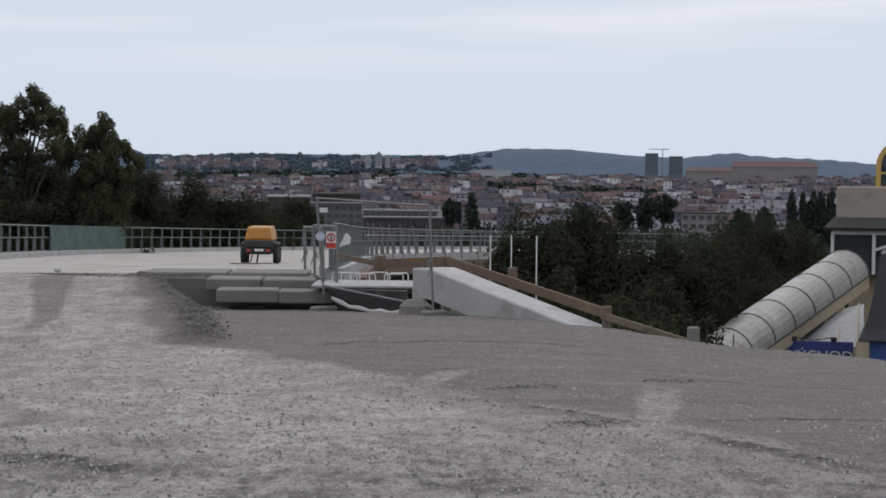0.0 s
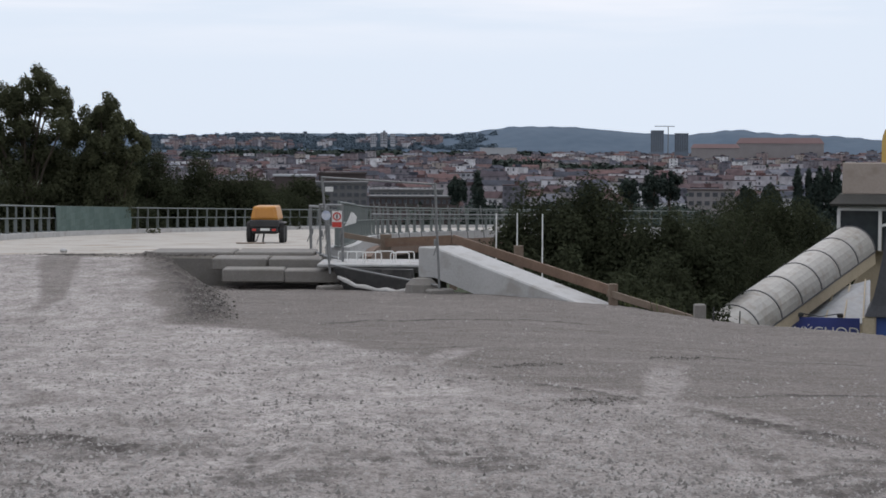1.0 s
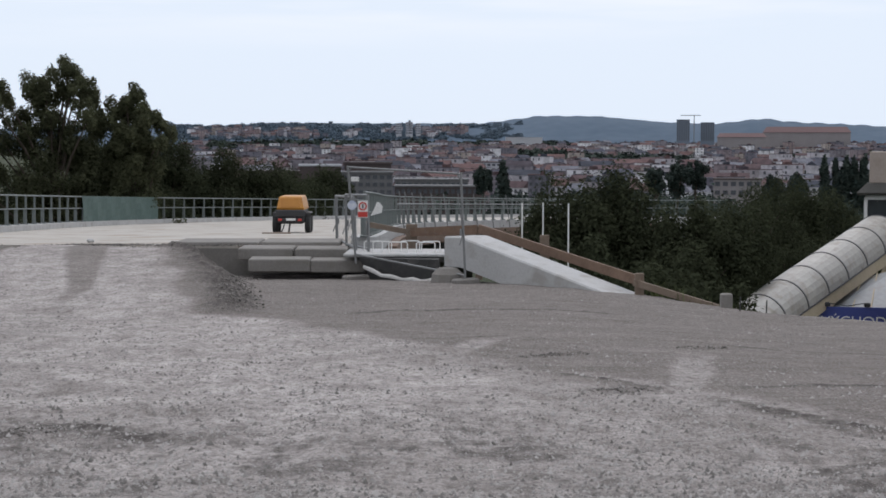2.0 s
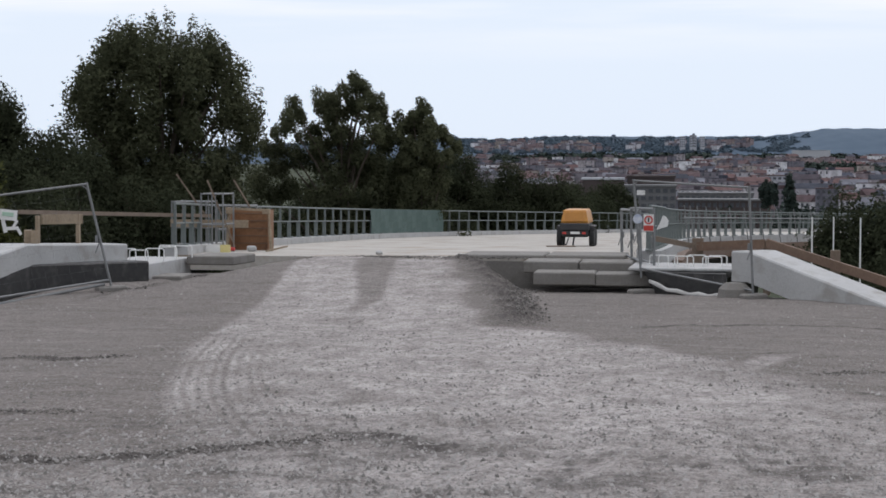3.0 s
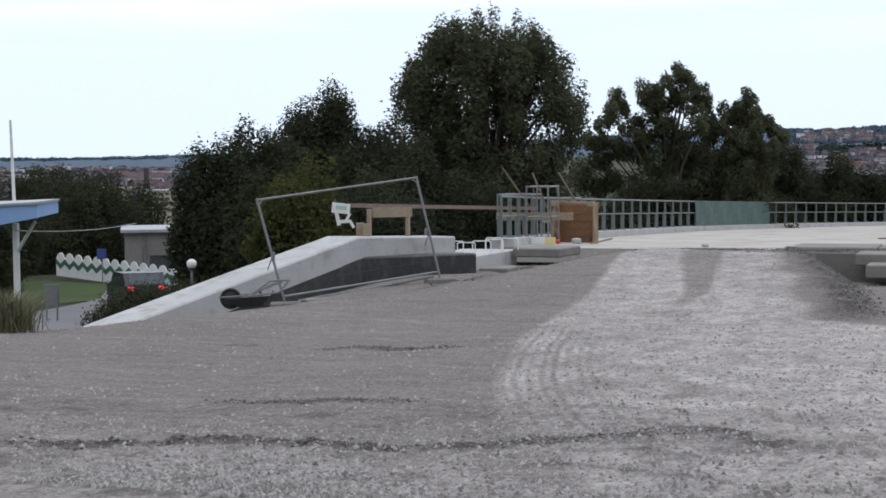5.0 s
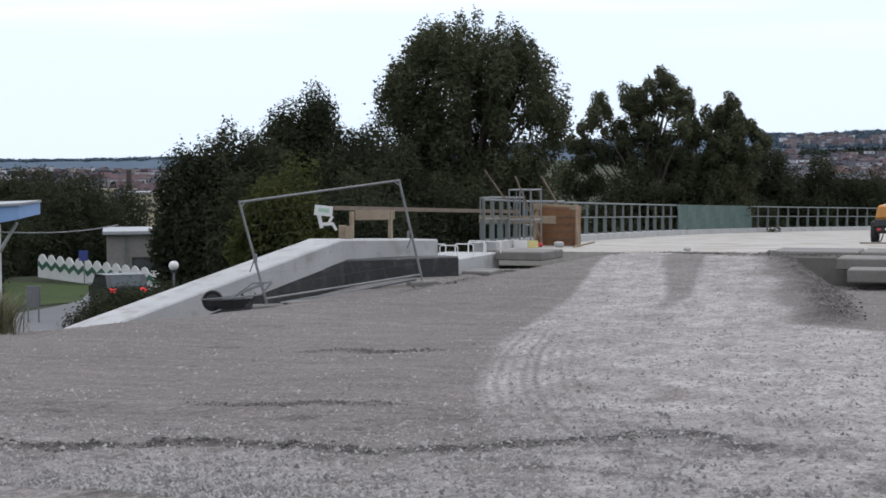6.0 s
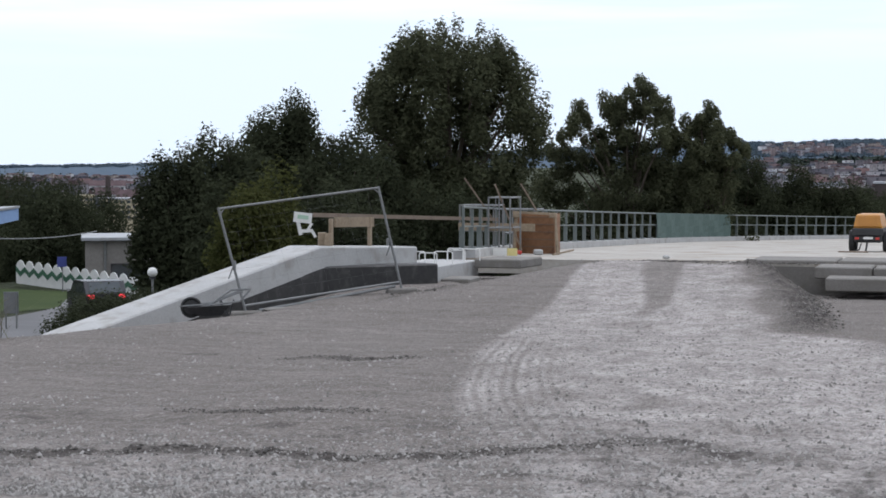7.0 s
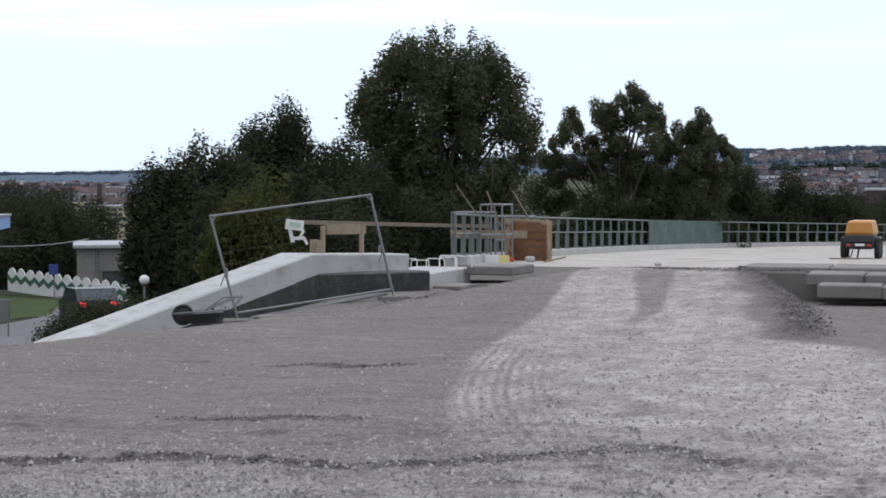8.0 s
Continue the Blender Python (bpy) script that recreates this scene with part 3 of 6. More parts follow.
bridge = thing("bridge", "unfinished curved concrete road bridge with dusty deck", "bridge", kind="structure")
part("deck", deck_strip(Shape(), LEFT, RIGHT, 0.0, -0.35), M_DECK, bridge, "pale dusty concrete deck")
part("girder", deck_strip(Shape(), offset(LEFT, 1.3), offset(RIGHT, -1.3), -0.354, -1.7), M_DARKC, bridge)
part("kerb", deck_strip(Shape(), offset(LEFT, -0.25), offset(LEFT, 0.3), 0.2, -0.5), M_CONC, bridge, "raw concrete kerb beam")
part("kerb", deck_strip(Shape(), offset(RIGHT, -0.3), offset(RIGHT, 0.25), 0.2, -0.5), M_CONC, bridge, "raw concrete kerb beam")
pier = Shape()
for k in (26, 52, 84, 108):
    c = (LEFT[k] + RIGHT[k]) / 2
    pier.lathe([(1.0, -22), (1.0, -1.2)], (c[0], c[1], deck_z(c[1])), 16)
part("piers", pier, M_CONC_OLD, bridge)


def railing(path, side, gap, label, group):
    rail = thing("bridge_railing", label, "railing", group=group)
    post = Shape()
    post.box((0, 0, 0.52), (0.05, 0.07, 1.04), None, 0.01).box((0, 0, 0.02), (0.2, 0.2, 0.04)).box((0, 0.06, 0.3), (0.03, 0.06, 0.5))
    me = post.mesh("post", M_RAILP)
    for x, y, a in spaced(path, gap):
        p = part("post", me, None, rail)
        p.matrix_basis = pose(x, y, deck_z(y) + 0.2, 0, 0, math.degrees(a))
    for h, r in ((1.02, 0.032), (0.55, 0.024)):
        s = Shape()
        s.pipe([(x, y, deck_z(y) + 0.2 + h) for x, y in path], r, 6)
        part("rail_bar", s, M_RAILP, rail)
    return rail


railing(offset(LEFT, 0.0), 1, 1.45, "grey-green steel bridge railing on concrete kerb", "bridge railings")
railing(offset(RIGHT, 0.0), -1, 1.45, "pale scaffold guard rail along the bridge edge", "bridge railings")


# ---- trees ----
def leaf_cloud(rng, blobs, count, size, droop=0.0):
    """Three-cornered leaves on the shells of blobs (x, y, z, rx, ry, rz), facing outwards and up, each a little its own way."""
    w = np.array([b[3] * b[4] + b[4] * b[5] + b[3] * b[5] for b in blobs])
    pick = rng.choice(len(blobs), count, p=w / w.sum())
    B = np.array(blobs)[pick]
    d = rng.normal(size=(count, 3))
    d /= np.linalg.norm(d, axis=1)[:, None]
    rad = rng.uniform(0.2, 1.0, count) ** 0.5 * (1 + 0.20 * np.abs(rng.normal(size=count)))
    c = B[:, :3] + d * B[:, 3:] * rad[:, None]
    face = 0.7 * d + np.array([0, 0, 0.45]) + 0.5 * rng.normal(size=(count, 3))
    face /= np.linalg.norm(face, axis=1)[:, None]
    u = np.cross(face, rng.normal(size=(count, 3)))
    u[:, 2] -= droop
    u /= np.linalg.norm(u, axis=1)[:, None]
    v = np.cross(face, u)
    v /= np.linalg.norm(v, axis=1)[:, None]
    s = size * rng.uniform(0.6, 1.4, count)[:, None]
    co = np.stack([c - u * s, c + u * 0.6 * s + v * s * 0.6, c + u * 0.6 * s - v * s * 0.6], 1)
    return co.reshape(-1, 3), np.arange(3 * count).reshape(-1, 3)


def crown_blobs(rng, c, size, n, small=0.34, rag=1.0):
    """Clumps spread over an ellipsoid crown."""
    out = []
    for _ in range(n):
        d = rng.normal(size=3)
        d /= np.linalg.norm(d)
        k = rng.uniform(0.2, 1.0) ** 0.5 * rag
        r = small * rng.uniform(0.55, 1.25)
        out.append([c[i] + d[i] * size[i] * k * (1 - 0.45 * small) for i in range(3)] + [r * size[0] ** 0.6, r * size[1] ** 0.6, r * size[2] ** 0.6 * 1.15])
    return out


def tree(name, label, base, blobs, leaves, size, mat, seed, trunk=0.22, category="tree", group="", droop=0.0):
    rng = np.random.RandomState(seed)
    leaves, size = (int(leaves * 3.2), size * 0.52) if size < 0.3 else (leaves, size)
    ob = thing(name, label, category, base, group)
    local = [[b[0] - base[0], b[1] - base[1], b[2] - base[2], *b[3:]] for b in blobs]
    top = max(b[2] for b in local)
    mid = np.mean([b[:2] for b in local], axis=0)
    s = Shape()
    pts = [Vector((mid[0] * t * t + 0.15 * rng.normal() * (0 < t < 1), mid[1] * t * t, top * t * 0.92 - 0.3 * (t == 0))) for t in np.linspace(0, 1, 7)]
    for i in range(6):
        s.rod(pts[i], pts[i + 1], trunk * (1 - i / 6.5), 8, trunk * (1 - (i + 1) / 6.5))
    for b in local[:: max(1, len(local) // 26)]:
        t = np.clip(b[2] / top - 0.22, 0.12, 0.85) * 6
        k = int(t)
        a = pts[k].lerp(pts[min(k + 1, 6)], t - k)
        e = Vector(b[:3])
        h = a.lerp(e, 0.5) + Vector((0, 0, 0.08 * (e - a).length))
        s.rod(a, h, trunk * 0.32, 5, trunk * 0.2)
        s.rod(h, e, trunk * 0.2, 5, trunk * 0.05)
    part("trunk", s, M_BARK, ob)
    co, q = leaf_cloud(rng, local, leaves, size, droop)
    part("crown", soup("crown", co, q, mat), None, ob)
    return ob


def simple_tree(name, label, x, y, top, rx, height, leaves, size, mat, seed, n=70, group="", ry=None, category="tree", rag=1.0, small=0.34, foot=0.0):
    """A tree whose crown is an ellipsoid of clumps; top: the height of its tip."""
    rng = np.random.RandomState(seed)
    z0 = float(terrain(x, y)) - 0.1
    c = (x, y, top - height / 2)
    blobs = crown_blobs(rng, c, (rx * 1.12, (ry or rx) * 1.12, height / 2), n, small, rag)
    rise = top - 0.1 - max(b[2] + b[5] for b in blobs)
    blobs = [[b[0], b[1], b[2] + rise, *b[3:]] for b in blobs]
    return tree(name, label, (x, y, min(z0, top - height * 0.9)), blobs, leaves, size, mat, seed + 1, 0.10 + 0.012 * (top - z0), category, group)

LEFTROW = "trees beside the bridge"
big = np.random.RandomState(2)
blobs = []
dome = lambda u: 8.15 - 2.4 * abs(u) ** 3.2
for u in np.linspace(-0.9, 0.9, 13):
    blobs.append([-25.0 + 3.85 * u, 71 + big.uniform(-1.2, 1.2), dome(u) + big.uniform(-0.15, 0.3), 0.27, 0.35, 0.8])
for _ in range(250):
    u = big.uniform(-1, 1)
    z = dome(u) - 0.4 - 7.0 * big.uniform() ** 1.25
    k = big.uniform(0.75, 1.2)
    blobs.append([-25.0 + 3.75 * u * (1 if z > 3 else 0.85), 71 + big.uniform(-1, 1) * 2.8 * (1 - 0.7 * u * u) ** 0.5, z, 0.52 * k, 0.52 * k, 0.78 * k])
for cx, cz, rx, rz, n in ((-24.8, 1.0, 3.0, 2.2, 40), (-24.8, -3.0, 3.6, 3.2, 34)):
    blobs += crown_blobs(big, (cx, 71 + big.uniform(-1, 1), cz), (rx, 2.2, rz), n, 0.40)
tree("broadleaf_tree", "tall dark green poplar with a broad dense crown", (-24.8, 71, -10.5), blobs, 42000, 0.17, M_LEAF_P, 3, 0.42, group=LEFTROW)
blobs = []
for cx, cz, rx, rz, n in ((-19.6, 6.2, 0.8, 1.0, 10), (-21.1, 5.6, 0.7, 0.9, 8), (-22.3, 5.1, 0.6, 0.8, 7), (-18.4, 5.3, 0.7, 0.9, 8), (-23.2, 3.8, 0.7, 0.7, 7), (-20.3, 4.6, 1.0, 1.0, 10), (-18.0, 4.2, 0.6, 0.8, 7), (-21.8, 3.5, 1.3, 1.1, 11), (-19.2, 3.1, 1.5, 1.1, 11), (-23.6, 1.8, 1.2, 1.1, 10), (-19.8, 0.6, 2.4, 1.8, 22), (-19.8, -3, 2.8, 2.4, 14)):
    blobs += crown_blobs(big, (cx, 83 + big.uniform(-1, 1), cz), (rx * 1.2, 1.7, rz * 1.3), int(n * 2.0), 0.31)
tree("broadleaf_tree", "slender poplar with an open, gappy crown", (-19.8, 83, -10.5), blobs, 24000, 0.15, M_LEAF_P, 5, 0.3, group=LEFTROW)
blobs = []
for cx, cz, rx, rz, n in ((-16.4, 4.9, 0.55, 0.8, 8), (-17.1, 4.1, 0.6, 0.8, 8), (-15.6, 4.1, 0.55, 0.7, 7), (-14.9, 3.4, 0.45, 0.6, 6), (-16.3, 2.9, 1.1, 0.9, 10), (-16.6, 1.4, 1.6, 1.5, 14), (-16.2, -2, 2.2, 2.4, 14)):
    blobs += crown_blobs(big, (cx, 83.6 + big.uniform(-1, 1), cz), (rx * 1.25, 1.6, rz * 1.3), int(n * 2.0), 0.31)
tree("broadleaf_tree", "slender poplar with a narrow, gappy crown", (-16.4, 83.6, -10.5), blobs, 17000, 0.15, M_LEAF_P, 7, 0.26, group=LEFTROW)
DARK = "dark green bushy tree on the slope below the bridge"
for x, y, top, rx, h, k, s in ((-28.7, 53.0, 3.6, 1.5, 7, 10000, 11), (-27.5, 55.2, 4.3, 1.7, 8, 10000, 12), (-31.2, 68.0, 6.1, 2.1, 6.0, 12000, 13), (-31.4, 69.0, 3.6, 2.6, 9, 10000, 17), (-28.6, 67.0, 4.4, 1.9, 9, 10000, 18), (-27.4, 64.5, 4.6, 2.2, 9, 11000, 14), (-24.6, 60, 3.6, 2.4, 9, 11000, 15), (-22.0, 62, 2.6, 2.6, 8, 10000, 16), (-25.5, 52, 2.6, 2.0, 7, 9000, 19), (-19.6, 66, 1.6, 2.2, 7, 8000, 9)):
    simple_tree("broadleaf_tree", DARK, x, y, top, rx, h, k, 0.15, M_LEAF, s * 3, group=LEFTROW)
simple_tree("willow_bush", "yellow-green bush behind the concrete wing wall", -19.6, 41, 3.0, 1.5, 4.6, 8000, 0.12, M_LEAF_Y, 61, category="bush")
simple_tree("willow_bush", "yellow-green bush behind the concrete wing wall", -17.9, 42.5, 2.6, 1.3, 4.6, 5000, 0.12, M_LEAF, 62, category="bush")
for x, y, top, rx, h, k, s in ((-20.5, 97, 3.9, 2.6, 8, 9000, 21), (-18.2, 103, 3.8, 2.6, 8, 9000, 22), (-16.6, 103, 3.3, 2.4, 8, 9000, 20), (-14.9, 104, 3.1, 2.4, 8, 9000, 23), (-12.6, 105, 2.3, 2.4, 7, 9000, 24), (-21.6, 100, 2.9, 2.6, 8, 8000, 28), (-11.4, 108, 1.3, 2.0, 6, 6000, 29), (-23.5, 92, 2.6, 2.6, 8, 8000, 25), (-10.8, 116, 1.2, 1.8, 6, 5000, 26), (-17, 91, 1.4, 2.4, 6, 6000, 27)):
    simple_tree("broadleaf_tree", "dense dark green tree behind the bridge railing", x, y, top, rx, h, k, 0.15, M_LEAF, s * 3, group=LEFTROW)
for x, y, top, rx, h, k, s in ((-14.4, 140, 1.4, 2.0, 7, 4000, 31), (-11.8, 142, 1.5, 2.0, 7, 4000, 32)):
    simple_tree("broadleaf_tree", "dark green tree in the valley", x, y, top, rx, h, k, 0.24, M_LEAF, s * 3)
RIGHTROW = "trees in the valley"
for x, y, top, rx, h, k, s in ((3.1, 63, 2.1, 1.9, 8, 11000, 41), (4.6, 62, 2.35, 2.0, 8, 11000, 42), (6.1, 62, 2.1, 1.9, 8, 10000, 43), (7.4, 58, 1.35, 1.7, 7, 9000, 44), (9.6, 66, 0.9, 1.7, 7, 8000, 64), (2.0, 57, 0.2, 1.4, 6, 8000, 56),
                               (4.8, 47, -0.2, 1.7, 6, 10000, 48), (3.2, 52, 0.4, 1.6, 6, 8000, 51), (6.2, 52, 0.2, 1.6, 6, 9000, 57), (5.4, 41.5, -1.3, 1.3, 4, 8000, 54), (7.2, 50, -0.9, 1.2, 5, 8000, 49), (2.2, 46, -0.4, 1.3, 5, 7000, 58),
                               (12.4, 88, 0.6, 2.8, 9, 10000, 45), (14.9, 92, 1.3, 2.8, 9, 10000, 59), (17.0, 96, 1.5, 2.8, 9, 10000, 46), (19.4, 99, 0.8, 3.0, 9, 10000, 47), (21.6, 100, -0.1, 2.8, 9, 9000, 53), (10.2, 80, -0.6, 2.2, 8, 9000, 50), (12.6, 82, -1.2, 2.4, 7, 9000, 52), (15.2, 84, -1.4, 2.6, 7, 9000, 60), (9.2, 72, -1.8, 1.4, 7, 7000, 55), (18.2, 88, -1.5, 2.6, 7, 7000, 61)):
    simple_tree("broadleaf_tree", "dense dark green tree on the valley slope", x, y, top, rx, h, k, 0.15, M_LEAF, s * 3, group=RIGHTROW)

# ---- wing walls ----
def wall_prism(shape, line, thick, drop):
    """A wall along a line of (x, y, z top), thick to its left side, its foot drop below its top."""
    rings = []
    p = [Vector(q) for q in line]
    for i, q in enumerate(p):
        d = (p[min(i + 1, len(p) - 1)] - p[max(i - 1, 0)])
        nrm = Vector((-d.y, d.x, 0)).normalized() * thick
        dz = Vector((0, 0, -drop if not callable(drop) else -drop(i)))
        b = 0.03
        rings.append([q + dz, q + Vector((0, 0, -b)), q + nrm.normalized() * (b if thick > 0 else -b) * (1 if thick > 0 else -1), q + nrm - nrm.normalized() * b, q + nrm + Vector((0, 0, -b)), q + nrm + dz])
    return shape.loft(rings)


wall_l = thing("wing_wall", "pale new concrete wing wall sloping down from the bridge", "wall", kind="structure")
part("coping", wall_prism(Shape(), [(-12.95, 34.5, 1.07), (-13.9, 31.64, 1.18), (-14.75, 28.2, 0.52), (-15.45, 25.4, -0.02), (-16.2, 22.4, -0.7)][::-1], 0.85, 0.45), M_CONC, wall_l)
part("waterproofing", wall_prism(Shape(), [(-12.22, 33.75, 0.76), (-13.88, 31.7, 0.78), (-14.75, 28.3, 0.14), (-15.5, 25.4, -0.5)][::-1], 0.6, 1.6), M_BLACK, wall_l, "black bitumen coating")
part("abutment", Shape().box((-13.2, 35.6, -0.35), (1.3, 3.6, 2.0), None, 0.02), M_CONC, wall_l)
wall_r = thing("wing_wall", "pale new concrete wing wall with broad sloping top", "wall", kind="structure")
part("coping", wall_prism(Shape(), [(-0.62, 35.99, 0.97), (-0.3, 35.6, 0.98), (2.74, 32.89, -0.05), (4.4, 31.4, -0.62)][::-1], -0.85, 0.62), M_CONC, wall_r)

# ---- far hills ----
def hill_el(az):
    """How high the ridge stands over the eye, in degrees, at a bearing."""
    return np.interp(az, [-40, -14, -12.6, -11.3, -10.3, -9.3, -7.7, -5.9, -4, -2.1, -0.3, 5.2, 6.7, 8.6, 10.3, 14, 20, 26, 29.6, 33.2, 36, 60],
                   [0.6, 0.66, 0.80, 0.86, 0.90, 1.02, 0.84, 0.92, 1.10, 1.10, 0.86, 0.85, 0.86, 0.76, 0.85, 0.7, 0.4, 0.15, 0.03, -0.06, 0.0, 0.3])


def hill_z(az, r):
    return EYE + r * math.tan(radians(float(hill_el(az)) * float(np.interp(r, [4250, 4400, 4550], [0.42, 0.8, 1.0]))))


def far_hills():
    az = np.linspace(-40, 60, 500)
    el = hill_el(az)
    el = el + 0.012 * np.sin(az * 9) + 0.008 * np.sin(az * 23 + 1) + np.random.RandomState(4).uniform(-0.006, 0.006, len(az))
    rows = []
    for r, k in ((3800, -1.6), (4250, 0.42), (4400, 0.8), (4550, 1.0), (4800, 0.8)):
        z = 2.75 + r * np.tan(np.radians(np.where(k > 0, el * k if k <= 1 else el, el - 1.6)))
        if k == -1.6:
            z = np.full(len(az), -60.0)
        rows.append(np.stack([-r * np.sin(np.radians(az)), r * np.cos(np.radians(az)), z], 1))
    n, m = len(rows), len(az)
    idx = np.arange(n * m).reshape(n, m)
    q = np.stack([idx[:-1, :-1], idx[1:, :-1], idx[1:, 1:], idx[:-1, 1:]], -1).reshape(-1, 4)
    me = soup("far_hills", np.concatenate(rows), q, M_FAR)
    return tagged(new("far_hills", me), "wooded hills along the horizon, haze blue put into their colour", "hills", kind="structure")


far_hills()


# ---- loose stones on the fill ----
def gravel():
    rng = np.random.RandomState(8)
    n = 150000
    y = 8.6 + 26 * rng.uniform(0, 1, n) ** 2.8
    x = rng.uniform(-0.71, 0.27, n) * y
    keep = (x > edge_left(y) + 0.3) & (x < edge_right(y) - 0.3)
    x, y = x[keep], y[keep]
    bare = step(-0.1, 0.3, lane_left(y) - x) * step(11.0, 12.5, y) + step(-0.2, 0.4, x - np.interp(y, LANE_RIGHT_Y, LANE_RIGHT)) * step(12.0, 13.5, y)
    keep = waves(x, y, 1.6, 42) + rng.uniform(-1.6, 0.6, len(x)) - 1.1 * bare > -0.75
    x, y = x[keep], y[keep]
    n = len(x)
    s = 0.006 + 0.016 * rng.uniform(0, 1, n) ** 4
    z = ground_z(x, y) - 0.008
    o = np.array([(1, 0, 0), (0, 1, 0), (-1, 0, 0), (0, -1, 0), (0, 0, 1.0)])
    co = o[None] * (s[:, None, None] * rng.uniform(0.5, 1.6, (n, 5, 1)))
    co[:, 4, :2] += s[:, None] * rng.uniform(-0.6, 0.6, (n, 2))
    a = rng.uniform(0, 6.28, n)
    ca, sa = np.cos(a)[:, None], np.sin(a)[:, None]
    co = np.stack([co[..., 0] * ca - co[..., 1] * sa + x[:, None], co[..., 0] * sa + co[..., 1] * ca + y[:, None], co[..., 2] + z[:, None] + 0.006], -1)
    t = np.array([(0, 1, 4), (1, 2, 4), (2, 3, 4), (3, 0, 4)])
    q = (t[None] + 5 * np.arange(n)[:, None, None]).reshape(-1, 3)
    tagged(new("gravel", soup("gravel", co.reshape(-1, 3), q, M_STONE)), "loose grey stones scattered over the fill", "gravel", kind="stuff")


def clods():
    """Dark clods heaped along the turned ridges."""
    rng = np.random.RandomState(18)
    co, q = [], []
    t8 = [(0, 1, 4), (1, 2, 4), (2, 3, 4), (3, 0, 4), (1, 0, 5), (2, 1, 5), (3, 2, 5), (0, 3, 5)]
    for path, w, h in [p for p in RIDGES if p[2] >= 0.045]:
        for a, b in zip(path, path[1:]):
            n = int(math.hypot(b[0] - a[0], b[1] - a[1]) * 300)
            for _ in range(n):
                t = rng.uniform()
                x, y = a[0] + (b[0] - a[0]) * t + 1.3 * w * rng.normal(), a[1] + (b[1] - a[1]) * t + 1.3 * w * rng.normal()
                s = 0.004 + 0.018 * rng.uniform() ** 5
                z, k = float(ground_z(x, y)) + 0.006 * rng.uniform(), len(co)
                co += [(x + o[0] * s * rng.uniform(0.6, 1.5), y + o[1] * s * rng.uniform(0.6, 1.5), z + o[2] * s) for o in ((1, 0, 0), (0, 1, 0), (-1, 0, 0), (0, -1, 0), (0, 0, 0.9), (0, 0, -0.9))]
                q += [tuple(j + k for j in f) for f in t8]
    tagged(new("soil_clods", soup("soil_clods", np.array(co), np.array(q), M_CLOD)), "dark clods of earth along the ruts", "soil", kind="stuff")


def rubble():
    """Coarse broken stone where the fill meets the deck."""
    rng = np.random.RandomState(28)
    co, q = [], []
    t8 = [(0, 1, 4), (1, 2, 4), (2, 3, 4), (3, 0, 4), (1, 0, 5), (2, 1, 5), (3, 2, 5), (0, 3, 5)]
    heaps = [((-9.3, 39.7), (-7.5, 40.1), 0.22, 700), ((-7.0, 39.6), (-5.6, 39.9), 0.25, 700), ((-10.9, 38.5), (-11.3, 35.5), 0.25, 700), ((-11.9, 36.4), (-10.6, 38.6), 0.45, 420), ((-6.7, 39.0), (-5.2, 37.0), 0.45, 800), ((-5.2, 37.0), (-3.5, 26.0), 0.17, 1500), ((-10.9, 36.5), (-11.6, 30.0), 0.2, 700)]
    for a, b, w, n in heaps:
        for _ in range(n):
            t = rng.uniform()
            x, y = a[0] + (b[0] - a[0]) * t + w * rng.normal(), a[1] + (b[1] - a[1]) * t + w * rng.normal()
            s = 0.008 + 0.022 * rng.uniform() ** 4
            z, k = max(float(ground_z(x, y)), deck_z(y) if y > 39.4 else -9) + 0.02 * rng.uniform(), len(co)
            co += [(x + o[0] * s * rng.uniform(0.6, 1.5), y + o[1] * s * rng.uniform(0.6, 1.5), z + o[2] * s) for o in ((1, 0, 0), (0, 1, 0), (-1, 0, 0), (0, -1, 0), (0, 0, 0.9), (0, 0, -0.9))]
            q += [tuple(j + k for j in f) for f in t8]
    tagged(new("rubble", soup("rubble", np.array(co), np.array(q), M_CLOD)), "coarse dark broken stone along the ramp edges", "rubble", kind="stuff")


M_CLOD = material("dark_clod", (0.08, 0.073, 0.067), (0.21, 0.195, 0.18), 0.95, 30, 3, 0.3, island=0.7)
clods()
rubble()
M_STONE = material("loose_stone", (0.13, 0.121, 0.113), (0.33, 0.315, 0.30), 0.9, 30, 3, 0.3, island=0.6)
gravel()


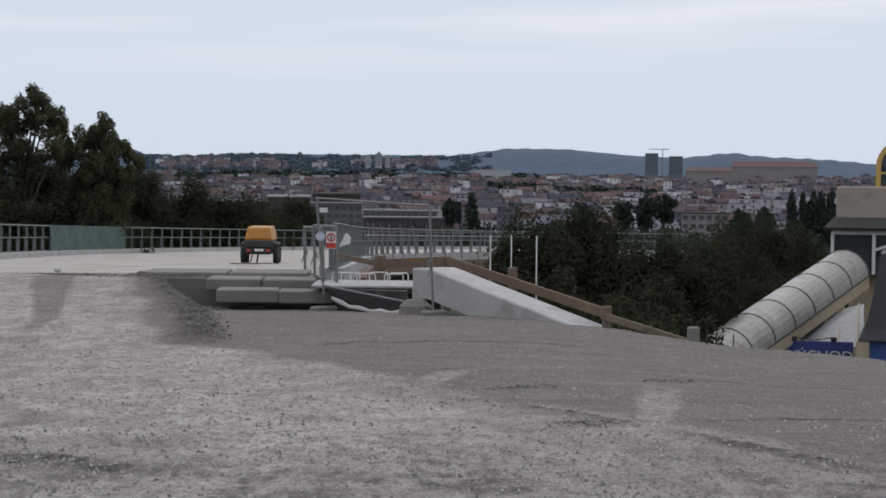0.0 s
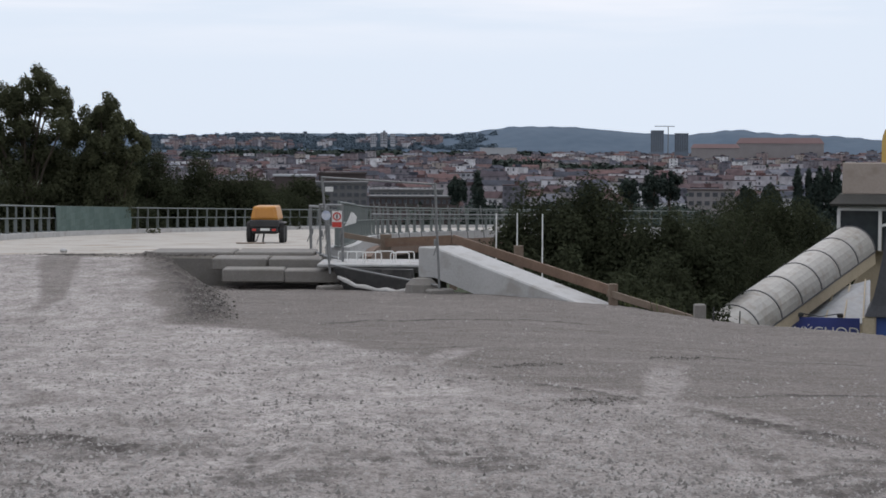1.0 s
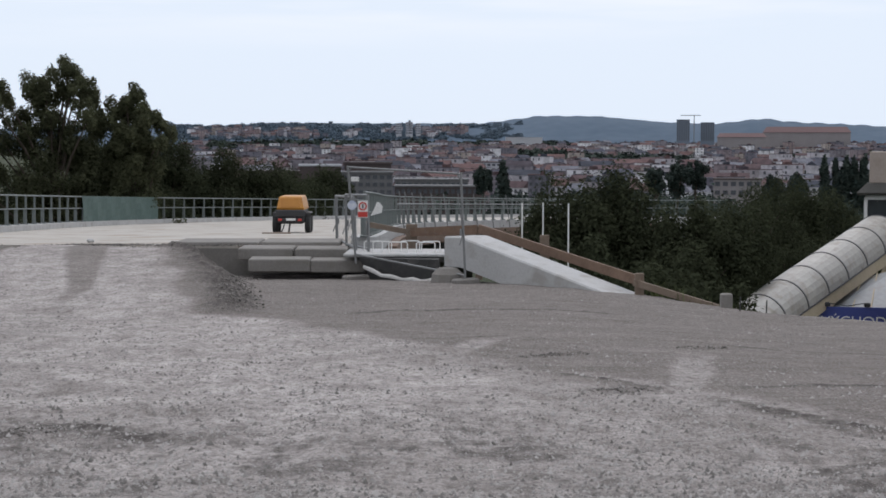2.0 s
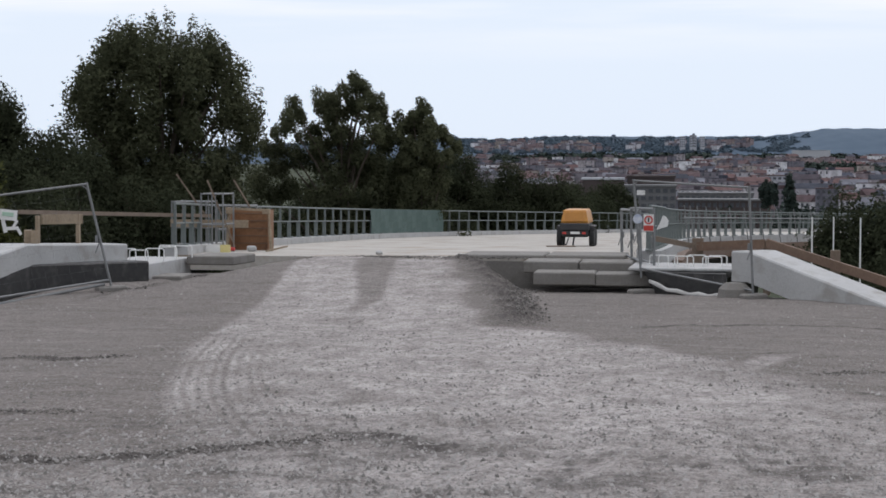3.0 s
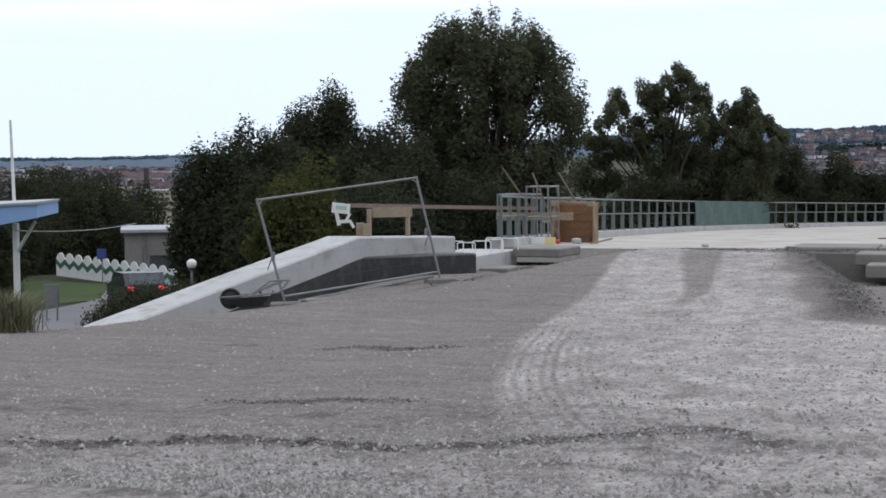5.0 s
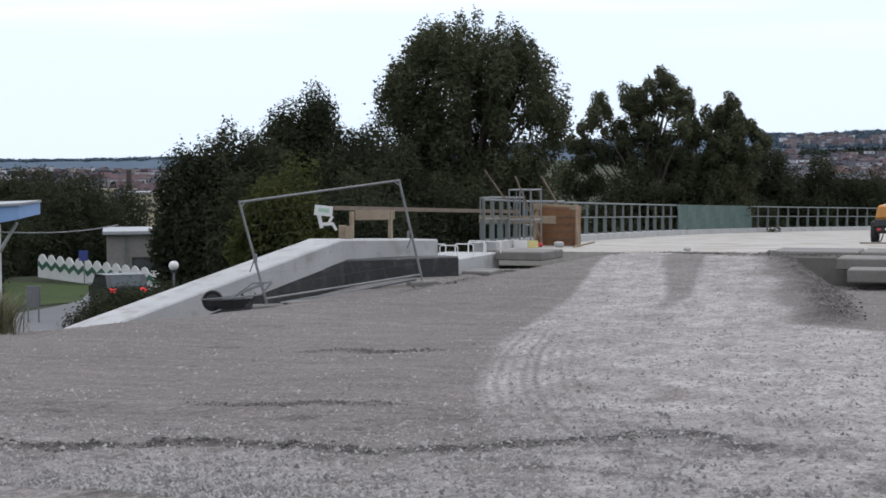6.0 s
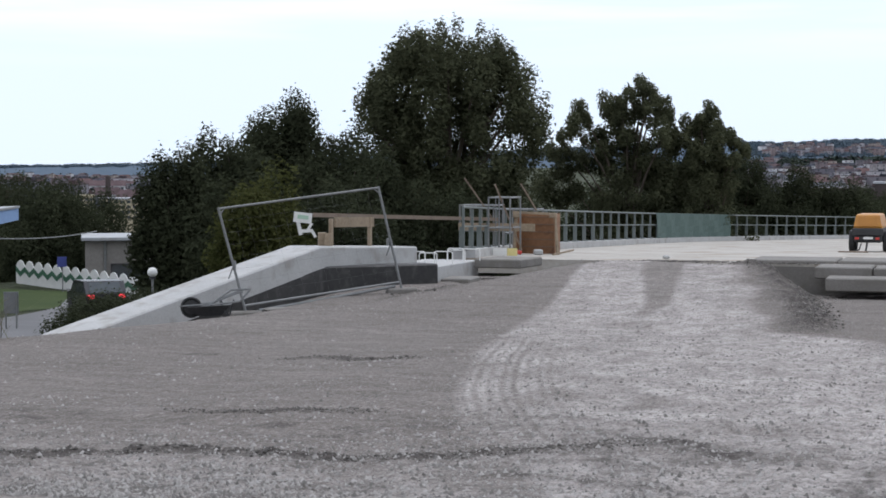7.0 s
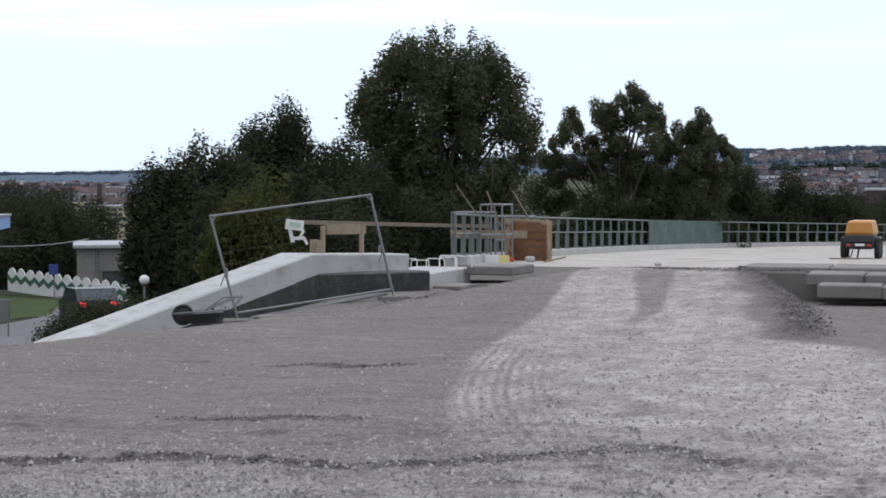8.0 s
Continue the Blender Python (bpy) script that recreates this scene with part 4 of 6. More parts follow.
# ---- building-site things ----
def fence_panel(label, bl, br, tl, tr, dense=0.24, mat=None, bar=0.021):
    """A mesh fence panel between four corners, standing in two blocks."""
    ob = thing("mesh_fence_panel", label, "fence", bl, "site fences")
    o = Vector(bl)
    a, b, c, d = (Vector(p) - o for p in (bl, br, tl, tr))
    at = lambda u, v: (a.lerp(b, u)).lerp(c.lerp(d, u), v)
    mat = mat or M_STEEL
    for p, q in ((at(0, -0.03), at(0, 1)), (at(1, -0.03), at(1, 1))):
        part("upright", Shape().rod(p, q, bar * 1.15, 8), mat, ob)
    part("top_tube", Shape().rod(at(0, 0.985), at(1, 0.985), bar, 8), mat, ob)
    part("bottom_tube", Shape().rod(at(0, 0.07), at(1, 0.07), bar, 8), mat, ob)
    n = int((b - a).length / dense)
    m = Shape()
    for i in range(1, n):
        m.rod(at(i / n, 0.07), at(i / n, 0.985), 0.0008, 3)
    for k in range(1, 8):
        m.rod(at(0, 0.07 + 0.915 * k / 8), at(1, 0.07 + 0.915 * k / 8), 0.0010, 3)
    part("wire_mesh", m, mat, ob)
    for u in (0, 1):
        part("corner_brace", Shape().beam(at(u, 0.93), at(u + (0.035 if u == 0 else -0.035), 0.985), 0.02, 0.02), mat, ob)
        part("clamp", Shape().box(at(u, 0.46) + Vector((0.04 if u == 0 else -0.05, -0.03, 0)), (0.05, 0.06, 0.14), None, 0.01).rod(at(u, 0.45), at(u, 0.45) + Vector((-0.08, -0.04, -0.24)), 0.012, 5), mat, ob)
    for p in (a, b):
        w = o + p
        part("foot", Shape().box((p.x, p.y, float(terrain(w.x, w.y)) + 0.03 - o.z), (0.6, 0.22, 0.14), Euler((0, 0, 0.7)).to_matrix(), 0.03), M_CONC_OLD, ob, "concrete foot block")
    return ob


fence_panel("leaning galvanised mesh fence panel before the wing wall", (-14.07, 28.62, 0.10), (-12.0, 31.1, 0.42), (-14.51, 28.40, 2.02), (-12.41, 30.93, 2.38))
fence_panel("upright galvanised mesh fence panel beside the sloping wall", (-2.51, 36.91, 0.40), (-0.18, 35.0, 0.08), (-2.68, 36.9, 2.41), (-0.28, 35.0, 2.3))
fence_panel("pale mesh barrier standing at the bridge end", (-3.29, 41.8, 0.52), (-2.62, 38.5, 0.5), (-3.31, 41.8, 1.66), (-2.66, 38.5, 1.72), 0.08, M_STEEL, 0.03)
fence_panel("pale mesh barrier standing at the bridge end", (-2.9, 39.6, 0.52), (-2.3, 38.0, 0.5), (-2.92, 39.6, 1.75), (-2.32, 38.0, 1.78), 0.08, M_STEEL, 0.026)
def bent_sheet():
    ob = thing("fence_sign", "bent white and green plastic sign on the fence mesh", "sign", (-13.32, 29.6, 1.51))
    part("sheet", Shape().box((-0.06, 0, 0.3), (0.34, 0.012, 0.19), Euler((0, 0.12, 0.6)).to_matrix()), M_WHITE, ob)
    part("band", Shape().box((-0.05, -0.012, 0.31), (0.2, 0.01, 0.07), Euler((0, 0.12, 0.6)).to_matrix()), M_NETL, ob)
    part("strip", Shape().beam((-0.16, 0, 0.24), (-0.1, 0, -0.02), 0.012, 0.07).beam((-0.1, 0, 0.05), (0.12, 0.05, 0.06), 0.012, 0.06).beam((0.1, 0.05, 0.2), (0.03, 0.03, 0.07), 0.012, 0.05).beam((0.1, 0.05, 0.06), (0.17, 0.06, -0.06), 0.012, 0.05), M_WHITE, ob)


M_NETL = material("pale_green_print", (0.30, 0.48, 0.36), (0.42, 0.58, 0.46), 0.6, 20, 3, 0)
bent_sheet()


def wheelbarrow():
    ob = thing("wheelbarrow", "upturned dark wheelbarrow with a rubber wheel on gravel", "wheelbarrow", (-13.5, 26.2, float(terrain(-13.5, 26.2)) + 0.02), turn=25)
    w = part("wheel", Shape().lathe([(0.04, -0.03), (0.12, -0.025), (0.12, 0.025), (0.04, 0.03)], (-0.36, -0.03, 0.19), 16, "Y"), M_DARK, ob)
    prof = [(0.13 + 0.05 * (1 + math.cos(a)) / 2 + 0.0, 0.045 * math.sin(a)) for a in np.linspace(-math.pi * 0.95, math.pi * 0.95, 9)]
    part("tyre", Shape().lathe(prof, (-0.36, -0.03, 0.19), 20, "Y"), M_RUBBER, w)
    tray = Shape()
    tray.loft([[(-0.42, -0.2, 0.20), (0.30, -0.24, 0.24), (0.34, 0.24, 0.26), (-0.42, 0.2, 0.22)], [(-0.24, -0.13, 0.05), (0.14, -0.14, 0.06), (0.16, 0.14, 0.07), (-0.22, 0.13, 0.06)]])
    part("tray", tray, M_DARK, ob)
    part("frame", Shape().pipe([(-0.05, -0.2, 0.24), (0.45, -0.24, 0.30), (0.62, -0.22, 0.5), (0.3, -0.1, 0.48), (-0.05, -0.2, 0.24)], 0.018, 6), M_STEEL, ob, "bent tubular frame")
    for s in (-1, 1):
        part("handle", Shape().pipe([(-0.55, 0.05 * s, 0.21), (-0.05, 0.16 * s, 0.25), (0.36, 0.2 * s, 0.42), (0.5, 0.2 * s, 0.46)], 0.016, 6), M_STEEL, ob)
        part("leg", Shape().pipe([(0.12, 0.17 * s, 0.3), (0.26, 0.19 * s, 0.0), (0.34, 0.18 * s, 0.3)], 0.014, 6), M_DARK, ob)


wheelbarrow()


def slab(c, size, turn=0.0, label="grey precast concrete slab lying on the gravel"):
    return solo("concrete_slab", Shape().box(c, size, Euler((0, 0, radians(turn))).to_matrix(), 0.025), M_CONC_OLD, label, "slab", group="concrete slabs")


slab((-4.2, 37.75, 0.27), (1.32, 1.0, 0.28), 3)
slab((-2.94, 37.85, 0.25), (1.2, 1.0, 0.27), 2)
slab((-4.62, 39.0, 0.45), (1.2, 1.3, 0.26), 2)
slab((-3.4, 39.05, 0.44), (1.16, 1.3, 0.26), 2)
slab((-5.9, 40.6, 0.58), (1.9, 1.7, 0.12), 1)
slab((-4.0, 40.7, 0.58), (1.8, 1.7, 0.12), 1)
# fills in the deck's end behind the slabs, darker than the deck
solo('filler_wall', Shape().box((-4.4, 39.75, 0.05), (3.9, 0.2, 0.9)), M_CONC_OLD, 'grey concrete end face of the bridge deck', 'wall', kind='structure')
slab((-11.9, 37.6, 0.60), (1.1, 1.4, 0.2), -4, "grey concrete slab jutting over a gap")
slab((-12.15, 35.0, 0.34), (0.62, 1.0, 0.14), 5)
slab((-13.2, 28.6, 0.2), (0.9, 0.3, 0.06), 45)
solo("steel_tube", Shape().pipe([(-13.9, 28.8, 0.14), (-13.0, 29.9, 0.30), (-12.1, 31.0, 0.48)], 0.03), M_STEEL, "grey steel tube lying at the fence foot", "tube")


def hoops(places, label):
    """Bent white bars standing on the abutment."""
    base = thing("bar_hoop", label, "hoop", places[0], "white hoops")
    s = Shape().pipe([(-0.2, 0, -0.06), (-0.2, 0, 0.17), (-0.17, 0, 0.2), (0.17, 0, 0.2), (0.2, 0, 0.17), (0.2, 0, -0.06)], 0.013, 6)
    part("bar", s, M_WHITE, base)
    for p in places[1:]:
        copy_thing(base, pose(*p, 0, 0, random.uniform(-12, 12)))


hoops([(-12.85, 34.9, 0.72), (-12.75, 35.6, 0.72), (-12.7, 36.3, 0.72), (-12.55, 36.9, 0.72), (-12.95, 37.0, 0.72), (-13.3, 35.4, 0.72)], "white bent steel bar set into the abutment")
hoops([(-1.05, 37.6, 0.56), (-1.65, 37.7, 0.56), (-0.95, 38.0, 0.56), (-2.2, 38.0, 0.56), (-2.0, 37.9, 0.56), (-1.4, 38.2, 0.56)], "white bent steel bar set into the abutment")


def trestle():
    ob = thing("timber_trestle", "rough timber trestle standing on the wing wall", "trestle", (-14.0, 33.0, 1.12))
    for x, y in ((-0.12, -0.35), (0.24, 0.85)):
        part("post", Shape().box((x, y, 0.28), (0.075, 0.09, 0.6), None, 0.008), M_WOOD, ob)
    part("crossboard", Shape().beam((-0.1, -0.2, 0.5), (0.28, 0.95, 0.48), 0.05, 0.2), M_WOOD, ob)
    part("block", Shape().box((-0.3, -0.4, 0.13), (0.16, 0.08, 0.34), Euler((0.1, 0, 0.5)).to_matrix(), 0.01), M_WOOD, ob)
    part("block", Shape().box((-0.12, -0.5, 0.16), (0.14, 0.06, 0.26), Euler((-0.1, 0.1, 0.3)).to_matrix(), 0.01), M_WOOD, ob)


trestle()
solo("guard_plank", Shape().beam((-15.0, 33.7, 1.74), (-14.2, 44.0, 1.36), 0.05, 0.09), M_WOOD_DK, "long weathered guard plank above the wing wall", "plank")
solo("guard_plank", Shape().beam((-15.3, 44.0, 1.16), (-13.3, 44.4, 1.14), 0.05, 0.2), M_WOOD, "short timber board across the scaffold", "plank")


def scaffold(x, y, z, w, d, h, label):
    ob = thing("scaffold_frame", label, "scaffold", (x, y, z), "scaffold frames")
    for a, b in ((0, 0), (w, 0), (0, d), (w, d)):
        part("standard", Shape().rod((a, b, 0), (a, b, h), 0.024), M_STEEL, ob)
        part("base_plate", Shape().box((a, b, 0.01), (0.15, 0.15, 0.02)), M_STEEL, ob)
    for k in (0.5, 1.0):
        for p, q in (((0, 0), (w, 0)), ((0, d), (w, d)), ((0, 0), (0, d)), ((w, 0), (w, d))):
            part("ledger", Shape().rod((*p, h * k - 0.03), (*q, h * k - 0.03), 0.02), M_STEEL, ob)
    for i in range(1, 3):
        part("baluster", Shape().rod((w * i / 3, 0, 0.1), (w * i / 3, 0, h - 0.03), 0.012, 6), M_STEEL, ob)
    return ob


scaffold(-15.4, 44.4, 0.38, 0.95, 0.9, 1.36, "pale steel scaffold frame at the bridge corner")
scaffold(-14.1, 42.9, 0.42, 0.58, 0.9, 1.56, "tall pale steel scaffold frame at the bridge corner")
scaffold(-14.7, 46.0, 0.3, 0.9, 0.9, 1.3, "pale steel scaffold frame at the bridge corner")
for a, b in (((-15.2, 44.2, 2.45), (-14.5, 44.4, 1.4)), ((-13.9, 42.8, 2.3), (-13.3, 43.2, 0.6)), ((-13.45, 43.6, 2.3), (-13.2, 44.2, 1.6))):
    solo("timber_prop", Shape().beam(a, b, 0.03, 0.04), M_WOOD_DK, "leaning rough timber prop against the scaffold", "timber", group="timber props")
toe = thing("toe_board", "white and yellow toe board below the scaffold", "board", (-13.75, 42.75, 0.4), turn=15)
part("board", Shape().box((0.0, 0, 0.13), (0.36, 0.04, 0.28)), M_WHITE, toe)
part("plate", Shape().box((0.32, 0, 0.13), (0.26, 0.045, 0.26)), M_YELLOW, toe)
solo("kerb_board", Shape().box((-14.9, 44.1, 0.5), (0.7, 0.05, 0.26), None, 0.01), M_CONC, "pale concrete kerb piece by the scaffold", "kerb")


def plywood_box():
    ob = thing("formwork_box", "brown plywood formwork box with pale timber edges", "formwork", (-13.42, 45.2, deck_z(45.2)))
    part("panel", Shape().box((0, 0.1, 0.56), (1.08, 0.03, 1.1), Euler((-0.06, 0, 0)).to_matrix()), M_PLY, ob)
    for h in (0.2, 0.4, 0.6, 0.8, 1.0):
        part("board_seam", Shape().box((0, 0.078 + 0.06 * (h - 0.56), h), (1.06, 0.02, 0.016)), M_WOOD_DK, ob)
    for s in (-1, 1):
        part("side_panel", Shape().box((0.54 * s, -0.15, 0.55), (0.03, 0.5, 1.08)), M_PLY, ob)
        part("edge_timber", Shape().beam((0.57 * s + 0.08 * (s > 0), -0.45, 0.0), (0.53 * s, -0.35, 1.1), 0.06, 0.07), M_WOOD, ob)
        part("timber_end", Shape().box((0.5 * s, -0.4, 1.06), (0.2, 0.12, 0.13), None, 0.01), M_WOOD, ob)
    part("top_timber", Shape().beam((-0.62, -0.38, 1.14), (0.58, -0.38, 1.09), 0.08, 0.06), M_WOOD, ob)
    return ob


plywood_box()
solo("red_canister", Shape().box((-13.55, 43.6, 0.52), (0.24, 0.16, 0.1), Euler((0, 0.1, 0.5)).to_matrix(), 0.02), M_RED, "small red plastic canister on the deck", "canister")
solo("rubble_block", Shape().box((-13.15, 44.2, 0.5), (0.24, 0.2, 0.14), Euler((0.1, 0, 0.4)).to_matrix(), 0.03), M_CONC, "pale concrete rubble by the formwork", "rubble", group="rubble")
solo("rubble_block", Shape().box((-9.3, 42.2, 0.53), (0.16, 0.14, 0.1), Euler((0.2, 0, 0.9)).to_matrix(), 0.03), M_CONC, "pale concrete rubble on the deck", "rubble", group="rubble")
solo("timber_offcut", Shape().beam((-12.7, 44.0, 0.45), (-12.3, 44.6, 0.55), 0.05, 0.04), M_WOOD, "pale timber offcut beside the formwork", "timber")

# netting on the left rail
net = LEFT[(LEFT[:, 1] > 70.5) & (LEFT[:, 1] < 84)]
net = offset(net, 0.07)
ns = Shape()
for k in range(len(net) - 1):
    for j in range(4):
        za, zb = 0.14 + 1.1 * j / 4, 0.14 + 1.1 * (j + 1) / 4
        wv = lambda i, jj: 0.03 * math.sin(2.1 * i + jj)
        q = [(net[k][0] + wv(k, j), net[k][1], deck_z(net[k][1]) + za), (net[k + 1][0] + wv(k + 1, j), net[k + 1][1], deck_z(net[k + 1][1]) + za),
             (net[k + 1][0] + wv(k + 1, j + 1), net[k + 1][1], deck_z(net[k + 1][1]) + zb), (net[k][0] + wv(k, j + 1), net[k][1], deck_z(net[k][1]) + zb)]
        ns.add(q + [(a - 0.02, b, c) for a, b, c in q], [(0, 1, 2, 3), (7, 6, 5, 4)])
solo("safety_netting", ns, M_NET, "green safety netting tied to the bridge railing", "netting")


def compressor():
    ob = thing("compressor", "orange towable compressor with dark chassis parked on the deck", "compressor", (-6.0, 57.7, deck_z(57.7)))
    part("hood", Shape().loft([[(-0.44, -0.75, 0.78), (0.44, -0.75, 0.78), (0.44, 0.85, 0.78), (-0.44, 0.85, 0.78)], [(-0.44, -0.78, 0.84), (0.44, -0.78, 0.84), (0.44, 0.88, 0.84), (-0.44, 0.88, 0.84)], [(-0.37, -0.70, 1.18), (0.37, -0.70, 1.18), (0.37, 0.8, 1.18), (-0.37, 0.8, 1.18)], [(-0.33, -0.64, 1.22), (0.33, -0.64, 1.22), (0.33, 0.74, 1.22), (-0.33, 0.74, 1.22)]]), M_ORANGE, ob)
    part("rear_panel", Shape().loft([[(-0.32, -0.79, 0.86), (0.32, -0.79, 0.86), (0.32, -0.74, 0.86), (-0.32, -0.74, 0.86)], [(-0.29, -0.74, 1.13), (0.29, -0.74, 1.13), (0.29, -0.69, 1.13), (-0.29, -0.69, 1.13)]]), M_ORANGE2, ob, "orange tail panel, its recess shown by darker colour")
    part("bumper", Shape().box((0, -0.8, 0.66), (0.96, 0.14, 0.24), None, 0.03), M_DARK, ob)
    part("body", Shape().box((0, 0.05, 0.55), (0.86, 1.6, 0.46), None, 0.05), M_DARK, ob)
    part("lamp_bar", Shape().box((0, -0.885, 0.46), (0.8, 0.03, 0.1), None, 0.01), M_DARK, ob)
    for s in (-1, 1):
        part("tail_lamp", Shape().box((0.32 * s, -0.905, 0.46), (0.12, 0.02, 0.07)), M_RED, ob)
        part("mudguard", Shape().box((0.52 * s, 0.0, 0.66), (0.2, 0.9, 0.06), None, 0.02).box((0.52 * s, -0.44, 0.56), (0.2, 0.05, 0.2), None, 0.02), M_DARK, ob)
        for yy in (-0.3, 0.35):
            w = part("wheel", Shape().lathe([(0.05, -0.06), (0.17, -0.055), (0.17, 0.055), (0.05, 0.06)], (0.53 * s, yy, 0.29), 16, "X"), M_STEEL, ob)
            prof = [(0.18, -0.085), (0.26, -0.085), (0.29, -0.05), (0.29, 0.05), (0.26, 0.085), (0.18, 0.085)]
            part("tyre", Shape().lathe(prof, (0.53 * s, yy, 0.29), 20, "X"), M_RUBBER, w)
    part("plate", Shape().box((0.03, -0.905, 0.47), (0.3, 0.012, 0.075)), M_WHITE, ob, "pale plate with no characters")
    part("drawbar", Shape().pipe([(-0.25, 0.8, 0.4), (0, 1.7, 0.42), (0.25, 0.8, 0.4)], 0.03), M_DARK, ob)
    part("jack", Shape().rod((0.0, -0.7, 0.45), (-0.06, -0.75, 0.02), 0.03).box((-0.06, -0.75, 0.02), (0.16, 0.12, 0.03)), M_DARK, ob)
    part("hose", Shape().pipe([(-0.2, -0.7, 0.3), (-0.25, -0.85, 0.1), (-0.4, -0.9, 0.03), (-0.6, -0.85, 0.025)], 0.02), M_DARK, ob)
    solo("timber_board", Shape().box((-6.3, 55.6, deck_z(55.6) + 0.02), (0.9, 0.3, 0.04), Euler((0, 0, 0.2)).to_matrix()), M_WOOD_DK, "dark board lying on the deck", "board")


# the tail panel's recess shade is put into a darker orange
M_ORANGE2 = material("orange_shade_panel", (0.40, 0.17, 0.03), (0.50, 0.22, 0.04), 0.5, 30, 3, 0.1)
compressor()

# right-hand side of the bridge end
stub = thing("abutment", "concrete abutment shelf with black face for the opening below", "abutment", kind="structure")
part("shelf", Shape().box((-1.6, 38.15, 0.50), (2.4, 2.0, 0.07), None, 0.02), M_CONC, stub)
# solid black face stands in for the dark opening under the shelf
part("face", Shape().loft([[(-2.45, 37.05, 0.455), (-0.75, 36.75, 0.445), (-0.75, 37.6, 0.445), (-2.45, 37.9, 0.455)], [(-2.0, 37.0, -0.4), (-0.7, 36.7, -0.4), (-0.7, 37.6, -0.4), (-1.9, 37.9, -0.4)]]), M_BLACK, stub)
M_PALEC = material('dirty_white_cloth', (0.30, 0.29, 0.28), (0.50, 0.49, 0.47), 0.9, 14, 5, 0.4)
sheet = Shape()
pts = [(-2.35, 36.8, 0.36), (-2.15, 36.6, 0.28), (-1.95, 36.5, 0.2), (-1.75, 36.4, 0.17), (-1.5, 36.35, 0.12), (-1.3, 36.2, 0.13), (-1.1, 36.2, 0.10), (-0.9, 36.1, 0.12), (-0.75, 36.1, 0.14), (-0.6, 35.8, 0.2)]
sheet.loft([[(x, y - 0.06 - 0.05 * (i % 3), z - 0.10), (x + 0.02, y, z - 0.045 + 0.03 * (i % 2)), (x, y + 0.15, z - 0.05), (x, y + 0.1, z - 0.11)] for i, (x, y, z) in enumerate(pts)])
solo("geotextile_sheet", sheet, M_PALEC, "crumpled white geotextile sheet on the ground", "sheet", smooth=True)
solo("rubble_block", Shape().lathe([(0.02, -0.1), (0.36, -0.05), (0.33, 0.12), (0.2, 0.24), (0.03, 0.26)], (-0.55, 35.35, 0.12), 9), M_CONC_OLD, "grey lump of spoil at the wall foot", "rubble", group="rubble")


def no_entry_sign():
    ob = thing("site_sign", "white and red prohibition sign on the fence", "sign", (-2.35, 36.75, 1.3))
    part("board", Shape().box((0, 0, 0.2), (0.21, 0.012, 0.36)), M_WHITE, ob)
    ring = Shape()
    k = 24
    vs = [(r * math.cos(2 * math.pi * i / k), yy, 0.26 + r * math.sin(2 * math.pi * i / k)) for yy in (-0.008, -0.014) for r in (0.06, 0.09) for i in range(k)]
    ring.add(vs, [(2 * k + i, 2 * k + (i + 1) % k, 3 * k + (i + 1) % k, 3 * k + i) for i in range(k)] + [(k + i, k + (i + 1) % k, 3 * k + (i + 1) % k, 3 * k + i) for i in range(k)])
    part("ring", ring, M_RED, ob)
    part("bar", Shape().box((0, -0.011, 0.26), (0.03, 0.006, 0.09)), M_DARK, ob)
    part("text_bar", Shape().box((0, -0.011, 0.09), (0.2, 0.008, 0.11)), M_RED, ob)
    solo("plastic_bag", Shape().loft([[(-2.2 + a, 36.85 + 0.02 * math.sin(3 * a), 1.35 + b + 0.3 * a) for a, b in ((0.0, 0.0), (0.08, 0.0), (0.24, 0.0), (0.26, 0.12), (0.2, 0.22), (0.14, 0.26), (0.08, 0.12))], [(-2.2 + a, 36.9, 1.35 + b + 0.3 * a) for a, b in ((0.0, 0.0), (0.08, 0.0), (0.24, 0.0), (0.26, 0.12), (0.2, 0.22), (0.14, 0.26), (0.08, 0.12))]]), M_WHITE, "torn white plastic bag caught on the fence", "bag")
    solo("notice_plate", Shape().box((-2.52, 36.85, 2.13), (0.17, 0.012, 0.1)), M_WHITE, "small white plate near the fence top", "sign")
    solo("notice_plate", Shape().lathe([(0.02, -0.006), (0.1, -0.006), (0.1, 0.006), (0.02, 0.006)], (-2.58, 36.8, 1.58), 16, "Y"), M_BLUEW, "round blue and white plate on the fence", "sign")


M_BLUEW = material("blue_white_plate", (0.30, 0.36, 0.5), (0.6, 0.62, 0.66), 0.5, 12, 6, 0)
no_entry_sign()


def guard_rail():
    ob = thing("timber_guard_rail", "brown timber guard rail running down beside the wall", "guard rail", (0.08, 39.0, 0))
    o = Vector((0.08, 39.0, 0))
    L = lambda *p: Vector(p) - o
    part("board", Shape().beam(L(-1.45, 40.0, 0.86), L(0.05, 39.0, 0.98), 0.05, 0.2), M_PLYB, ob)
    part("board", Shape().beam(L(0.1, 38.95, 1.0), L(3.2, 33.4, 0.24), 0.05, 0.19), M_PLYB, ob)
    part("board", Shape().beam(L(3.05, 33.5, 0.22), L(4.6, 31.6, -0.16), 0.05, 0.13), M_WOOD_DK, ob)
    for x, y, t, h, w in ((-1.44, 39.97, 1.05, 1.3, 0.26), (1.48, 36.97, 0.95, 1.6, 0.2), (3.15, 33.35, 0.40, 1.0, 0.17), (0.1, 39.0, 1.05, 1.2, 0.16)):
        part("post", Shape().box(L(x, y + 0.1, t - h / 2), (w, 0.12, h), None, 0.01), M_WOOD_DK, ob)


